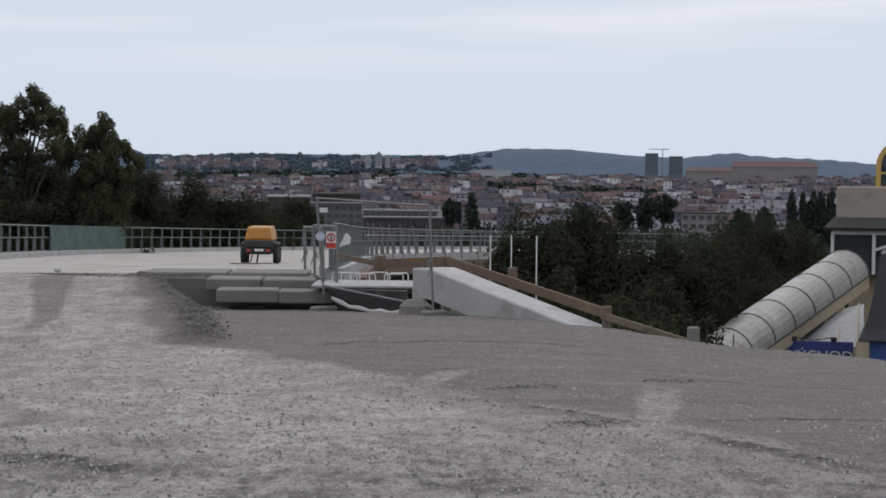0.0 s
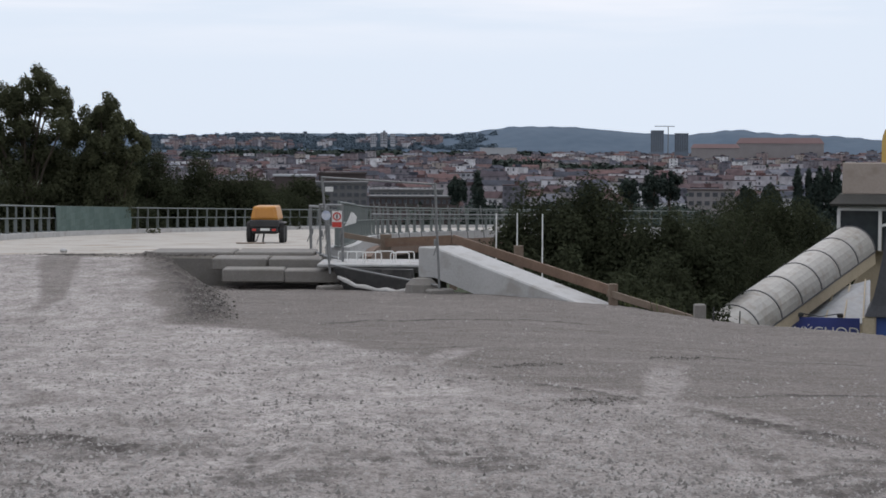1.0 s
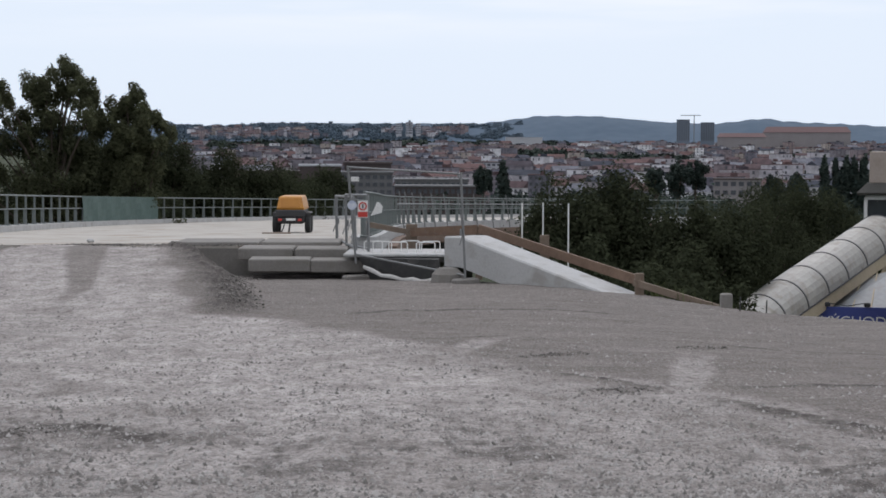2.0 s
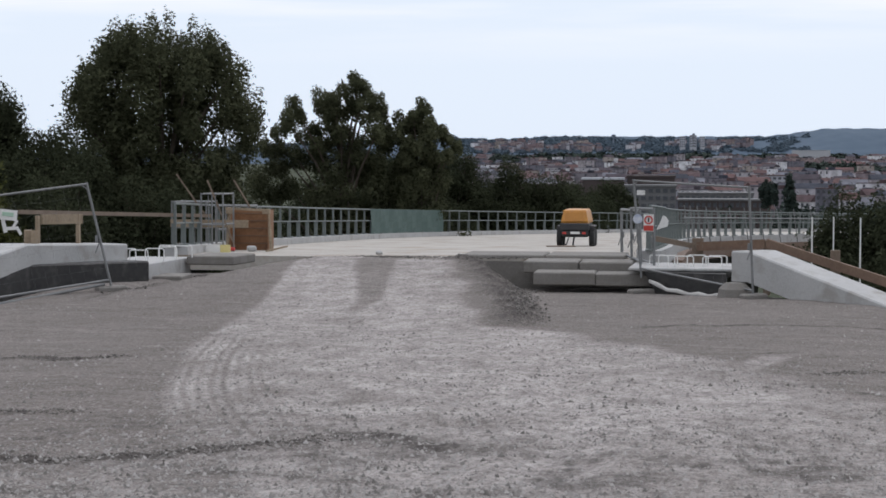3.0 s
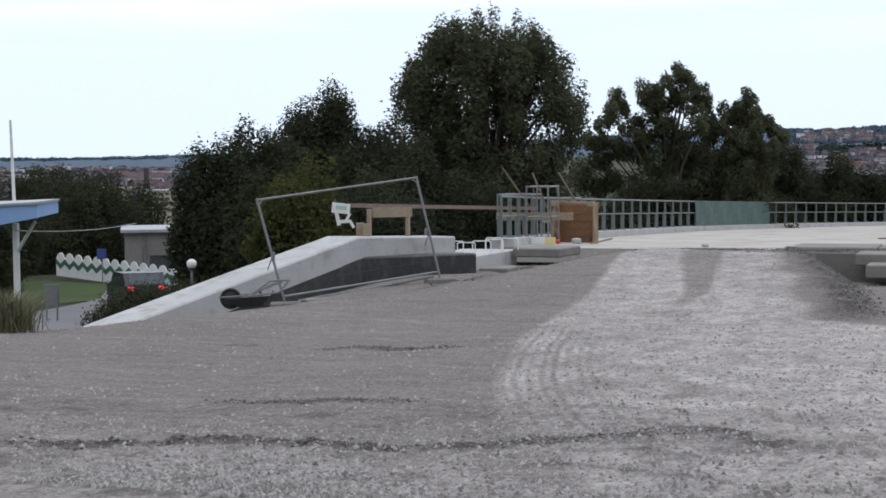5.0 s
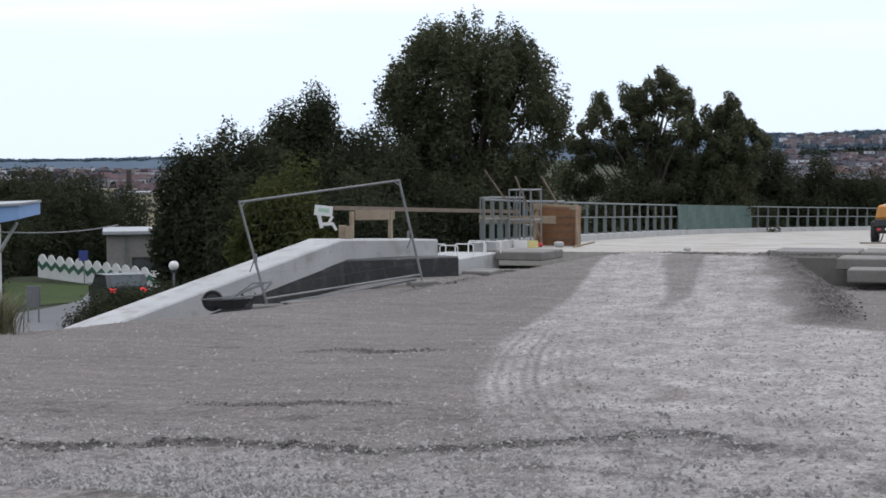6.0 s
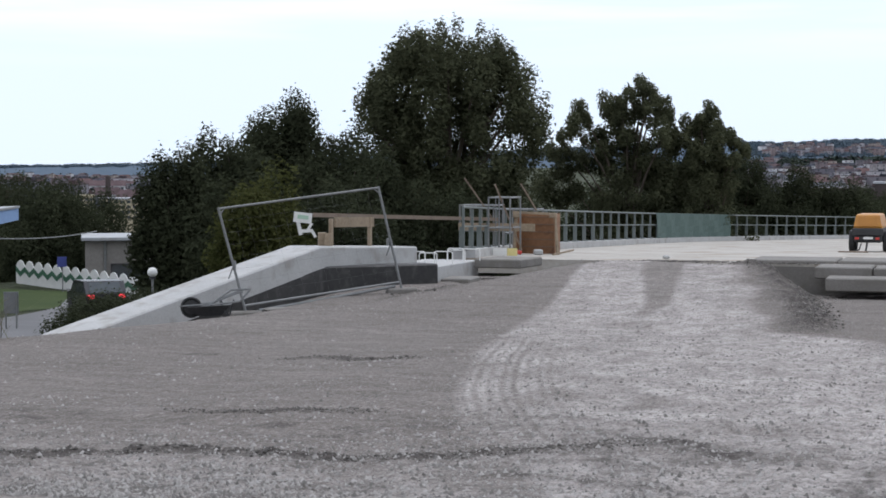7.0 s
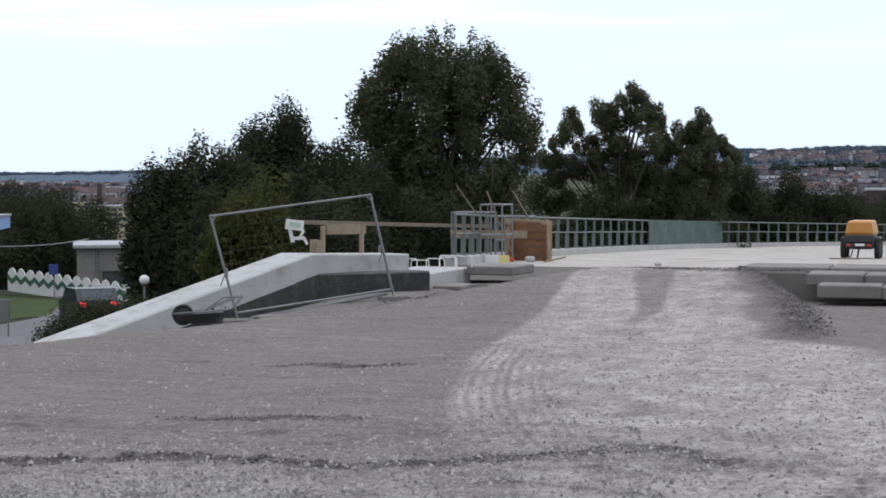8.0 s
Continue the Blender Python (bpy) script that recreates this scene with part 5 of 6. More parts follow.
M_PLYB = material("brown_board", (0.12, 0.072, 0.047), (0.19, 0.12, 0.082), 0.75, 16, 2.5, 0.3)
guard_rail()
solo("guard_plank", Shape().beam((-2.6, 40.95, 1.02), (-1.45, 40.0, 0.86), 0.05, 0.12), M_WOOD_DK, "weathered guard plank at the bridge end", "plank")
for x, y, t, b in ((1.03, 38.0, 1.60, -1.5), (1.64, 42.0, 1.49, -3.5), (2.03, 37.95, 1.59, -1.8)):
    solo("marker_rod", Shape().rod((x, y, b), (x, y, t), 0.016), M_WHITE, "thin white upright rod behind the wall", "rod", group="white rods")
solo("kerb_block", Shape().box((4.4, 30.6, 0.1), (0.2, 0.2, 0.3), None, 0.02), M_CONC_OLD, "small concrete block at the crest", "block")
for x, y in ((4.93, 29.6), (4.5, 29.7)):
    solo("steel_pin", Shape().rod((x, y, float(terrain(x, y)) - 0.1), (x + 0.01, y, float(terrain(x, y)) + 0.25), 0.012, 6), M_DARK, "thin steel pin stuck in the ground", "pin", group="steel pins")

# formwork boards and posts along the right-hand rail
edge = [p for p in spaced(RIGHT, 1.3, 3.0) if 60 < p[1] < 100]
for x, y, a in edge[::2]:
    s = Shape().beam((x + 0.5, y, deck_z(y) - 0.5), (x + 0.25, y, deck_z(y) + 1.4), 0.03, 0.045)
    solo("formwork_post", s, M_STEEL, "pale scaffold post along the bridge edge", "post", group="bridge edge posts")
rs = Shape()
far_rail = offset(RIGHT, 0.6)
rs.pipe([(x, y, deck_z(y) + 0.95) for x, y in far_rail[8:90]], 0.03, 5)
solo("edge_tube", rs, M_STEEL, "pale scaffold tube along the bridge edge", "tube")
solo("formwork_board", deck_strip(Shape(), offset(RIGHT[10:100], 0.3), offset(RIGHT[10:100], 0.55), -0.15, -0.62), M_PLYB, "brown formwork boarding hung along the deck edge", "formwork")


# ---- covered stair and pavilion below the crest ----
def tube_stair():
    ob = thing("covered_stair", "covered stairway under a translucent ribbed barrel roof", "stairway", (11.2, 74, -4.4))
    o = Vector((11.2, 74, -4.4))
    a, b = Vector((9.45, 62.6, -3.95)) - o, Vector((16.95, 73.7, -0.98)) - o
    ax = (b - a).normalized()
    side = Vector((ax.y, -ax.x, 0)).normalized()
    up = side.cross(ax).normalized()
    if up.z < 0:
        up = -up
    r, n = 1.04, 14
    pt = lambda s, i, rr: a + ax * s + side * rr * math.cos(math.pi * i / n) * 1.0 + up * rr * math.sin(math.pi * i / n)
    total = (b - a).length
    k = 7
    for j in range(k):
        s0, s1 = total * j / k + 0.02, total * (j + 1) / k - 0.02
        sh = Shape()
        for i in range(n):
            sh.add([pt(s0, i, r), pt(s1, i, r), pt(s1, i + 1, r), pt(s0, i + 1, r), pt(s0, i, r - 0.03), pt(s1, i, r - 0.03), pt(s1, i + 1, r - 0.03), pt(s0, i + 1, r - 0.03)], [(0, 1, 2, 3), (7, 6, 5, 4), (0, 3, 7, 4), (1, 5, 6, 2)])
        part("roof_panel", sh, M_POLY, ob, smooth=False)
    for j in range(k + 1):
        s0 = total * j / k
        rib = Shape()
        for i in range(n):
            rib.add([pt(s0 + d, i + e, rr) for d in (-0.035, 0.035) for e in (0, 1) for rr in (r - 0.04, r + 0.025)], [(0, 1, 3, 2), (4, 6, 7, 5), (1, 5, 7, 3), (0, 2, 6, 4)])
        part("rib", rib, M_RIB, ob)
    for sg in (-1, 1):
        part("edge_beam", Shape().beam(a + side * sg * r - up * 0.03, b + side * sg * r - up * 0.03, 0.06, 0.05), M_RIB, ob)
        part("side_wall", Shape().beam(a + side * sg * (r - 0.05) - up * 0.3, b + side * sg * (r - 0.05) - up * 0.3, 0.08, 0.5), M_CREAM, ob)
    part("floor", Shape().beam(a - up * 0.5, b - up * 0.5, 1.9, 0.12), M_CONC_OLD, ob)
    for s0, x in ((0.45, 0.5), (0.65, 0.9), (0.85, 1.1)):
        p = a + ax * total * s0 + side * r - up * 0.5
        part("strut", Shape().beam(p, p + Vector((-1.4, -0.9, -2.6)), 0.05, 0.06), M_CREAM, ob)


M_POLY = material("ribbed_polycarbonate", (0.27, 0.258, 0.235), (0.40, 0.385, 0.355), 0.45, 6, 0.9, 0.1, stain=(0.23, 0.205, 0.17))
M_RIB = material("dark_rib", (0.06, 0.06, 0.065), (0.10, 0.10, 0.105), 0.5, 30, 3, 0.1)
M_CREAM = material("cream_render", (0.40, 0.33, 0.23), (0.52, 0.44, 0.32), 0.8, 12, 1.5, 0.2)
M_PINK = material("pinkish_render", (0.31, 0.26, 0.225), (0.40, 0.34, 0.295), 0.85, 10, 0.8, 0.2, stain=(0.28, 0.23, 0.195))
M_SLATE = material("slate_roof", (0.035, 0.037, 0.042), (0.07, 0.072, 0.08), 0.7, 9, 1.2, 0.4)
M_FASC = material("dark_fascia", (0.035, 0.034, 0.03), (0.06, 0.058, 0.05), 0.7, 10, 1, 0.2)
M_GOLD = material("ochre_frame", (0.42, 0.28, 0.07), (0.55, 0.38, 0.12), 0.5, 10, 1, 0.1)
M_PANE = material("window_pane", (0.03, 0.035, 0.04), (0.06, 0.07, 0.075), 0.08, 2, 0.5, 0)
M_ICE = material("pale_sheet_roof", (0.26, 0.275, 0.29), (0.38, 0.395, 0.41), 0.55, 5, 0.8, 0.1, stain=(0.30, 0.28, 0.25))
tube_stair()


def pavilion():
    ob = thing("pavilion", "pavilion with pinkish parapet, dark eaves and white glazed front", "building", (16.6, 75.2, -6), turn=-15)
    o = Vector((16.6, 75.2, -6))
    L = lambda x, y, z: (x - o.x, y - o.y, z - o.z)
    part("parapet", Shape().box(L(20.0, 78.4, 2.03), (6.3, 6.0, 1.36), None, 0.04), M_PINK, ob)
    part("eave", Shape().loft([[L(x, y, 1.36) for x, y in ((16.75, 75.3), (23.3, 75.3), (23.3, 81.5), (16.75, 81.5))], [L(x, y, 0.95) for x, y in ((16.35, 74.9), (23.3, 74.9), (23.3, 81.5), (16.35, 81.5))], [L(x, y, 0.84) for x, y in ((16.4, 74.95), (23.3, 74.95), (23.3, 81.5), (16.4, 81.5))]]), M_FASC, ob)
    part("core", Shape().box(L(20.3, 79.0, -2.6), (5.8, 5.6, 6.8)), M_CREAM, ob)
    part("lintel", Shape().box(L(19.9, 75.35, 0.74), (6.4, 0.12, 0.18)), M_WHITE, ob)
    for x in (16.72, 18.45, 20.2):
        part("mullion", Shape().box(L(x, 75.36, -0.2), (0.14, 0.13, 1.7)), M_WHITE, ob)
    part("brace", Shape().beam(L(18.5, 75.3, 0.0), L(20.1, 75.3, 0.6), 0.08, 0.12), M_WHITE, ob)
    for x in (17.6, 19.35):
        part("pane", Shape().box(L(x, 75.45, -0.2), (1.6, 0.03, 1.7)), M_PANE, ob)
    part("side_wall", Shape().box(L(16.7, 77.0, -0.2), (0.1, 3.2, 1.9)), M_WHITE, ob)
    return ob


pavilion()


def arch_window():
    ob = thing("arched_dormer", "ochre arched window standing on the roof", "window", (20.4, 77.6, 2.6), turn=-15)
    s, n = Shape(), 14
    for i in range(n):
        q = []
        for yy in (-0.1, 0.15):
            for e in (0, 1):
                a = math.pi * (i + e) / n
                for rr in (1.02, 1.24):
                    q.append((rr * math.cos(a), yy, 1.0 + rr * math.sin(a)))
        s.add(q, [(0, 1, 3, 2), (4, 6, 7, 5), (1, 5, 7, 3), (0, 2, 6, 4)])
    part("arch", s, M_GOLD, ob)
    for x in (-1.13, 1.13):
        part("jamb", Shape().box((x, 0.02, 0.5), (0.22, 0.25, 1.0)), M_GOLD, ob)
    part("sill", Shape().box((0, 0, 0.06), (2.5, 0.3, 0.14)), M_GOLD, ob)
    part("bar", Shape().box((0, 0.02, 0.72), (2.1, 0.08, 0.1)).box((-0.45, 0.02, 1.0), (0.08, 0.08, 2.0)).box((0.45, 0.02, 1.0), (0.08, 0.08, 2.0)), M_GOLD, ob)
    part("pane", Shape().lathe([(0.05, 0.06), (1.05, 0.06), (1.05, 0.09), (0.05, 0.09)], (0, 0, 1.0), 20, "Y").box((0, 0.075, 0.5), (2.05, 0.03, 1.0)), M_PANE, ob)


arch_window()


def slate_house():
    ob = thing("kiosk", "small kiosk with a steep curved dark slate roof", "building", (15.3, 64.2, -6), turn=-15)
    rings = []
    for t in np.linspace(0, 1, 9):
        w = 0.0 + 1.0 * t ** 0.6
        rings.append([(w * 0.75 - 0.02, 0.1 + 0.5 * w, 3.05 + 3.2 * t), (6, 0.1 + 0.5 * w, 3.05 + 3.2 * t), (6, 5, 3.05 + 3.2 * t), (w * 0.75 - 0.02, 5, 3.05 + 3.2 * t)])
    part("roof", Shape().loft(rings), M_SLATE, ob)
    part("corner_pillar", Shape().box((0.14, 0.4, 1.5), (0.46, 0.5, 3.06), None, 0.03), M_CREAM, ob)
    part("blue_panel", Shape().box((2.2, 0.5, 1.5), (3.6, 0.2, 3.0)), M_LBLUED, ob)
    part("wall", Shape().box((3.2, 2.8, 1.5), (5.6, 4.2, 3.0)), M_CREAM, ob)


M_LBLUED = material("strong_blue_panel", (0.03, 0.07, 0.26), (0.045, 0.10, 0.34), 0.5, 10, 1, 0)
slate_house()


def exit_sign():
    ob = thing("exit_sign", "dark blue exit sign with pale letters below two lamps", "sign", (14.35, 66.4, -4.0))
    turn = Euler((0, 0, radians(-12))).to_matrix()
    part("panel", Shape().box((0, 0, 0.35), (2.5, 0.08, 0.95), turn), M_BLUE, ob)
    cu = bpy.data.curves.new("lettering", "FONT")
    cu.body, cu.size, cu.align_x, cu.align_y, cu.extrude = "VÝCHOD", 0.5, "CENTER", "CENTER", 0.008
    tmp = bpy.data.objects.new("lettering_tmp", cu)
    scene.collection.objects.link(tmp)
    bpy.context.view_layer.update()
    me = bpy.data.meshes.new_from_object(tmp.evaluated_get(bpy.context.evaluated_depsgraph_get()))
    bpy.data.objects.remove(tmp)
    me.materials.clear()
    me.materials.append(M_WHITE)
    t = part("lettering", me, None, ob, "pale capital letters")
    t.matrix_basis = pose(0.02, -0.06, 0.28, 90, 0, -12) @ Matrix.Diagonal((1.15, 1.0, 1.0, 1.0))
    for x in (-0.95, 0.5):
        part("lamp", Shape().box((x, -0.05 - 0.2 * x, 0.92), (0.22, 0.2, 0.16), None, 0.03), M_DARK, ob)
    part("bracket", Shape().pipe([(-0.95, 0.1, 0.98), (-0.2, 0.05, 0.86), (0.5, -0.05, 0.98)], 0.02, 6), M_DARK, ob)
    for x in (-1.0, 1.0):
        part("post", Shape().rod((x, 0.1 - 0.2 * x, -2.4), (x, 0.1 - 0.2 * x, 0.2), 0.05), M_DARK, ob)


exit_sign()
ice = thing("sheet_roof", "pale stained sheet roof with thin cream glazing bars", "roof", (15.2, 69.5, -6))
roof = [Vector((13.6, 67.6, -3.5)), Vector((16.2, 67.2, -3.45)), Vector((17.0, 70.5, -2.0)), Vector((14.9, 70.8, -2.6))]
o = Vector((15.2, 69.5, -6))
q = [p - o for p in roof]
part("sheet", Shape().loft([[v - Vector((0, 0, 0.06)) for v in q], q]), M_ICE, ice)
for t in (0.05, 0.35, 0.62, 0.9):
    part("bar", Shape().beam(q[0].lerp(q[1], t) + Vector((0, -0.05, 0.06)), q[3].lerp(q[2], t) + Vector((0, -0.05, 0.06)), 0.05, 0.06), M_CREAM, ice)
part("base", Shape().box((0.2, -0.3, 0.6), (2.4, 2.6, 2.0)), M_CREAM, ice)

# ---- the low ground on the left: sign mast, lamp, house, wavy wall ----
def canopy():
    ob = thing("blue_canopy", "pale blue sign canopy on a white forked post", "canopy", (-39.8, 57.7, -2.9))
    part("roof", Shape().loft([[(-1.2, -0.5, 3.15), (0.4, -2.2, 3.15), (2.5, -2.2, 3.5), (1.6, 0.6, 3.6)], [(-1.2, -0.5, 3.95), (0.4, -2.2, 3.9), (2.5, -2.2, 4.0), (1.6, 0.6, 4.05)]]), M_LBLUE, ob)
    part("top", Shape().loft([[(-1.3, -0.5, 3.96), (0.4, -2.3, 3.91), (2.6, -2.3, 4.01), (1.6, 0.7, 4.06)], [(-1.3, -0.5, 4.04), (0.4, -2.3, 3.99), (2.6, -2.3, 4.10), (1.6, 0.7, 4.14)]]), M_ICE, ob)
    part("post", Shape().box((0.05, 0, 1.6), (0.2, 0.2, 3.2), None, 0.02), M_WHITE, ob)
    part("strut", Shape().beam((0.1, 0, 2.1), (1.4, -0.7, 3.3), 0.1, 0.1), M_WHITE, ob)
    part("mast", Shape().rod((0, 0, 3.9), (-0.1, 0, 7.2), 0.07, 8, 0.05), M_WHITE, ob, "slender white mast")


canopy()
wire = [(-39.3, 57.0, 0.05)]
for t in np.linspace(0, 1, 13)[1:]:
    wire.append((-39.3 - 6.8 * t, 57.0 + 20.4 * t, 0.05 - 0.55 * t - 0.7 * t * (1 - t)))
solo("overhead_cable", Shape().pipe(wire, 0.025, 5), M_STEEL, "sagging pale overhead cable between post and house", "cable")


def globe_lamp():
    z = float(terrain(-26.75, 48.1))
    ob = thing("globe_lamp", "white globe street lamp on a slim post", "street lamp", (-26.75, 48.1, z))
    part("post", Shape().rod((0, 0, 0), (0, 0, -0.68 - z), 0.04), M_STEEL, ob)
    n = 10
    part("globe", Shape().lathe([(0.01 + 0.15 * math.sin(math.pi * i / n), -0.15 * math.cos(math.pi * i / n)) for i in range(n + 1)], (0, 0, -0.52 - z), 18), M_WHITE, ob, smooth=True)
    part("collar", Shape().lathe([(0.1, -0.05), (0.1, 0.05)], (0, 0, -0.68 - z), 12), M_DARK, ob)


globe_lamp()


def flat_house():
    ob = thing("flat_house", "small grey flat-roofed house with dark window band", "house", (-49.2, 81.4, -4.7), turn=31)
    part("wall", Shape().box((2.3, 3.0, 1.75), (4.6, 5.6, 3.5), None, 0.03), M_PLASTER, ob)
    part("roof", Shape().box((2.3, 2.9, 3.6), (5.0, 6.2, 0.2), None, 0.03), M_ICE, ob)
    w = part("window", Shape().box((2.4, 0.19, 1.65), (2.0, 0.05, 1.1)), M_PANE, ob)
    part("frame", Shape().box((1.38, 0.15, 1.65), (0.08, 0.08, 1.2)).box((3.42, 0.15, 1.65), (0.08, 0.08, 1.2)).box((2.4, 0.15, 2.24), (2.1, 0.08, 0.08)).box((2.4, 0.15, 1.06), (2.1, 0.1, 0.08)), M_DARK, w)
    part("door", Shape().box((4.0, 0.19, 1.45), (0.7, 0.05, 1.6)), M_PANE, ob)
    part("pipe", Shape().rod((1.05, 0.12, 0), (1.05, 0.12, 3.6), 0.08), M_STEEL, ob)
    return ob


M_PLASTER = material("grey_plaster", (0.20, 0.185, 0.172), (0.28, 0.265, 0.245), 0.9, 8, 0.7, 0.2)
flat_house()


def wavy_wall():
    """White boards with a scalloped top and a green wave painted along them, each board a piece."""
    a, b = Vector((-50.6, 77.0, 0)), Vector((-41.0, 74.4, 0))
    ob = thing("wavy_fence", "white fence with scalloped top and painted green wave", "fence", a)
    n = 60
    seg = (b - a) / n
    for i in range(n):
        x0, x1 = a + seg * i, a + seg * (i + 1)
        za = -3.25 - 0.6 * i / n
        ph = lambda k: 0.13 * math.cos(2 * math.pi * k / 4.0)
        top = lambda k: za + 0.95 + 0.32 * abs(math.sin(math.pi * k / 4.0)) ** 0.7
        d = Vector((0, 0.06, 0))
        s = Shape().loft([[x0 - a + Vector((0, 0, za + 0.05)), x1 - a + Vector((0, 0, za + 0.05)), x1 - a + d + Vector((0, 0, za + 0.05)), x0 - a + d + Vector((0, 0, za + 0.05))],
                          [x0 - a + Vector((0, 0, top(i))), x1 - a + Vector((0, 0, top(i + 1))), x1 - a + d + Vector((0, 0, top(i + 1))), x0 - a + d + Vector((0, 0, top(i)))]])
        part("board", s, M_WHITE, ob)
        e = Vector((-0.005, -0.02, 0))
        za = za + 0.55
        w = Shape().loft([[x0 - a + e + Vector((0, 0, za + ph(i))), x1 - a + e + Vector((0, 0, za + ph(i + 1))), x1 - a + Vector((0, 0, za + ph(i + 1))), x0 - a + Vector((0, 0, za + ph(i)))],
                          [x0 - a + e + Vector((0, 0, za + ph(i) + 0.26)), x1 - a + e + Vector((0, 0, za + ph(i + 1) + 0.26)), x1 - a + Vector((0, 0, za + ph(i + 1) + 0.26)), x0 - a + Vector((0, 0, za + ph(i) + 0.26))]])
        part("wave_strip", w, M_GREENP, ob)


M_GREENP = material("dark_green_paint", (0.03, 0.10, 0.06), (0.05, 0.14, 0.085), 0.6, 20, 2, 0)
wavy_wall()


def car():
    z = float(terrain(-37.6, 63.0))
    ob = thing("car", "dark estate car with red tail lights on the lane", "car", (-37.6, 63.0, z), turn=-48)
    side = [(-2.1, 0.35), (-2.15, 0.8), (-1.3, 0.92), (-0.6, 1.4), (1.5, 1.45), (2.0, 0.95), (2.1, 0.4)]
    part("body", Shape().loft([[(x, y, h) for x, h in side] for y in (-0.82, 0.82)]), M_CARP, ob)
    for s in (-1, 1):
        part("window", Shape().loft([[(x, s * 0.825, h) for x, h in ((-1.1, 0.97), (-0.55, 1.34), (1.4, 1.38), (1.75, 0.98))], [(x, s * 0.835, h) for x, h in ((-1.1, 0.97), (-0.55, 1.34), (1.4, 1.38), (1.75, 0.98))]]), M_PANE, ob)
        part("tail_light", Shape().box((2.06, 0.62 * s, 0.86), (0.12, 0.26, 0.16), None, 0.02), M_TAIL, ob)
        for x in (-1.35, 1.3):
            part("wheel", Shape().lathe([(0.1, -0.1), (0.31, -0.1), (0.31, 0.1), (0.1, 0.1)], (x, 0.76 * s, 0.31), 16, "Y"), M_RUBBER, ob)
    part("rear_window", Shape().loft([[(1.53, -0.6, 1.4), (1.53, 0.6, 1.4), (1.96, 0.65, 1.0), (1.96, -0.65, 1.0)], [(1.55, -0.6, 1.41), (1.55, 0.6, 1.41), (1.98, 0.65, 1.01), (1.98, -0.65, 1.01)]]), M_PANE, ob)


M_CARP = material("dark_car_paint", (0.02, 0.02, 0.024), (0.035, 0.034, 0.04), 0.25, 4, 0.5, 0)
M_TAIL = bpy.data.materials.new("lit_tail_light")
M_TAIL.use_nodes = True
M_TAIL.node_tree.nodes["Principled BSDF"].inputs["Base Color"].default_value = (0.5, 0.02, 0.02, 1)
M_TAIL.node_tree.nodes["Principled BSDF"].inputs["Emission Color"].default_value = (1.0, 0.06, 0.08, 1)
M_TAIL.node_tree.nodes["Principled BSDF"].inputs["Emission Strength"].default_value = 0.9
car()

# lane on the left: a thin draped strip
lane = smooth_path([(-24.5, 36), (-27.6, 42), (-31.5, 48), (-35.5, 55), (-38.5, 64), (-42, 72), (-47, 80)], 14)
la, lb = offset(lane, -2.2), offset(lane, 2.2)
ls = Shape()
for p, q_, r_, s_ in zip(la, lb, lb[1:], la[1:]):
    ls.add([(v[0], v[1], float(terrain(*v)) + 0.06) for v in (p, q_, r_, s_)], [(0, 1, 2, 3)])
solo("lane", ls, M_ASPH, "grey asphalt lane", "road", kind="structure")
M_LAWN = material("mown_grass", (0.03, 0.05, 0.016), (0.058, 0.08, 0.028), 0.9, 12, 0.5, 0.4, spec=0.1)
lawn = Shape()
for i in range(12):
    for j in range(10):
        c = [(-57 + 1.25 * (i + di), 64 + 1.1 * (j + dj)) for di, dj in ((0, 0), (1, 0), (1, 1), (0, 1))]
        lawn.add([(x, y, float(terrain(x, y)) + 0.03) for x, y in c], [(0, 1, 2, 3)])
solo("lawn", lawn, M_LAWN, "mown green lawn before the wavy fence", "lawn", kind="structure")
board = thing("notice_board", "grey notice board on two posts", "notice board", (-34.3, 51.8, float(terrain(-34.3, 51.8))))
M_BOARD = material("grey_board", (0.12, 0.125, 0.13), (0.18, 0.185, 0.19), 0.6, 12, 2, 0.1)
part("panel", Shape().box((0, 0, 0.95), (0.5, 0.06, 0.75), Euler((0, 0, 0.5)).to_matrix(), 0.01), M_BOARD, board)
for s in (-0.2, 0.2):
    part("post", Shape().rod((s, 0.1 * s, 0), (s, 0.1 * s, 1.2), 0.03), M_STEEL, board)
bs = thing("parking_sign", "small blue road sign on a post", "road sign", (-46.5, 74.8, float(terrain(-46.5, 74.8))))
part("plate", Shape().box((0, -0.06, 1.5), (0.45, 0.03, 0.5), Euler((0, 0, 0.55)).to_matrix(), 0.01), M_BLUE, bs)
part("post", Shape().rod((0, 0, 0), (0, 0, 1.7), 0.03), M_STEEL, bs)


# ---- shrubs, hedge and grass by the crest ----
def hedge(label, a, b, h, w, leaves, mat, seed):
    rng = np.random.RandomState(seed)
    blobs_ = []
    n = 34
    for i in range(n):
        t = (i + 0.5) / n
        x, y = a[0] + (b[0] - a[0]) * t, a[1] + (b[1] - a[1]) * t
        z = float(terrain(x, y))
        blobs_.append([x, y, z + h * 0.5, w, w, h * rng.uniform(0.45, 0.62)])
    return tree("hedge", label, (a[0], a[1], float(terrain(*a)) - 0.2), blobs_, leaves, 0.075, mat, seed, 0.05, "hedge")


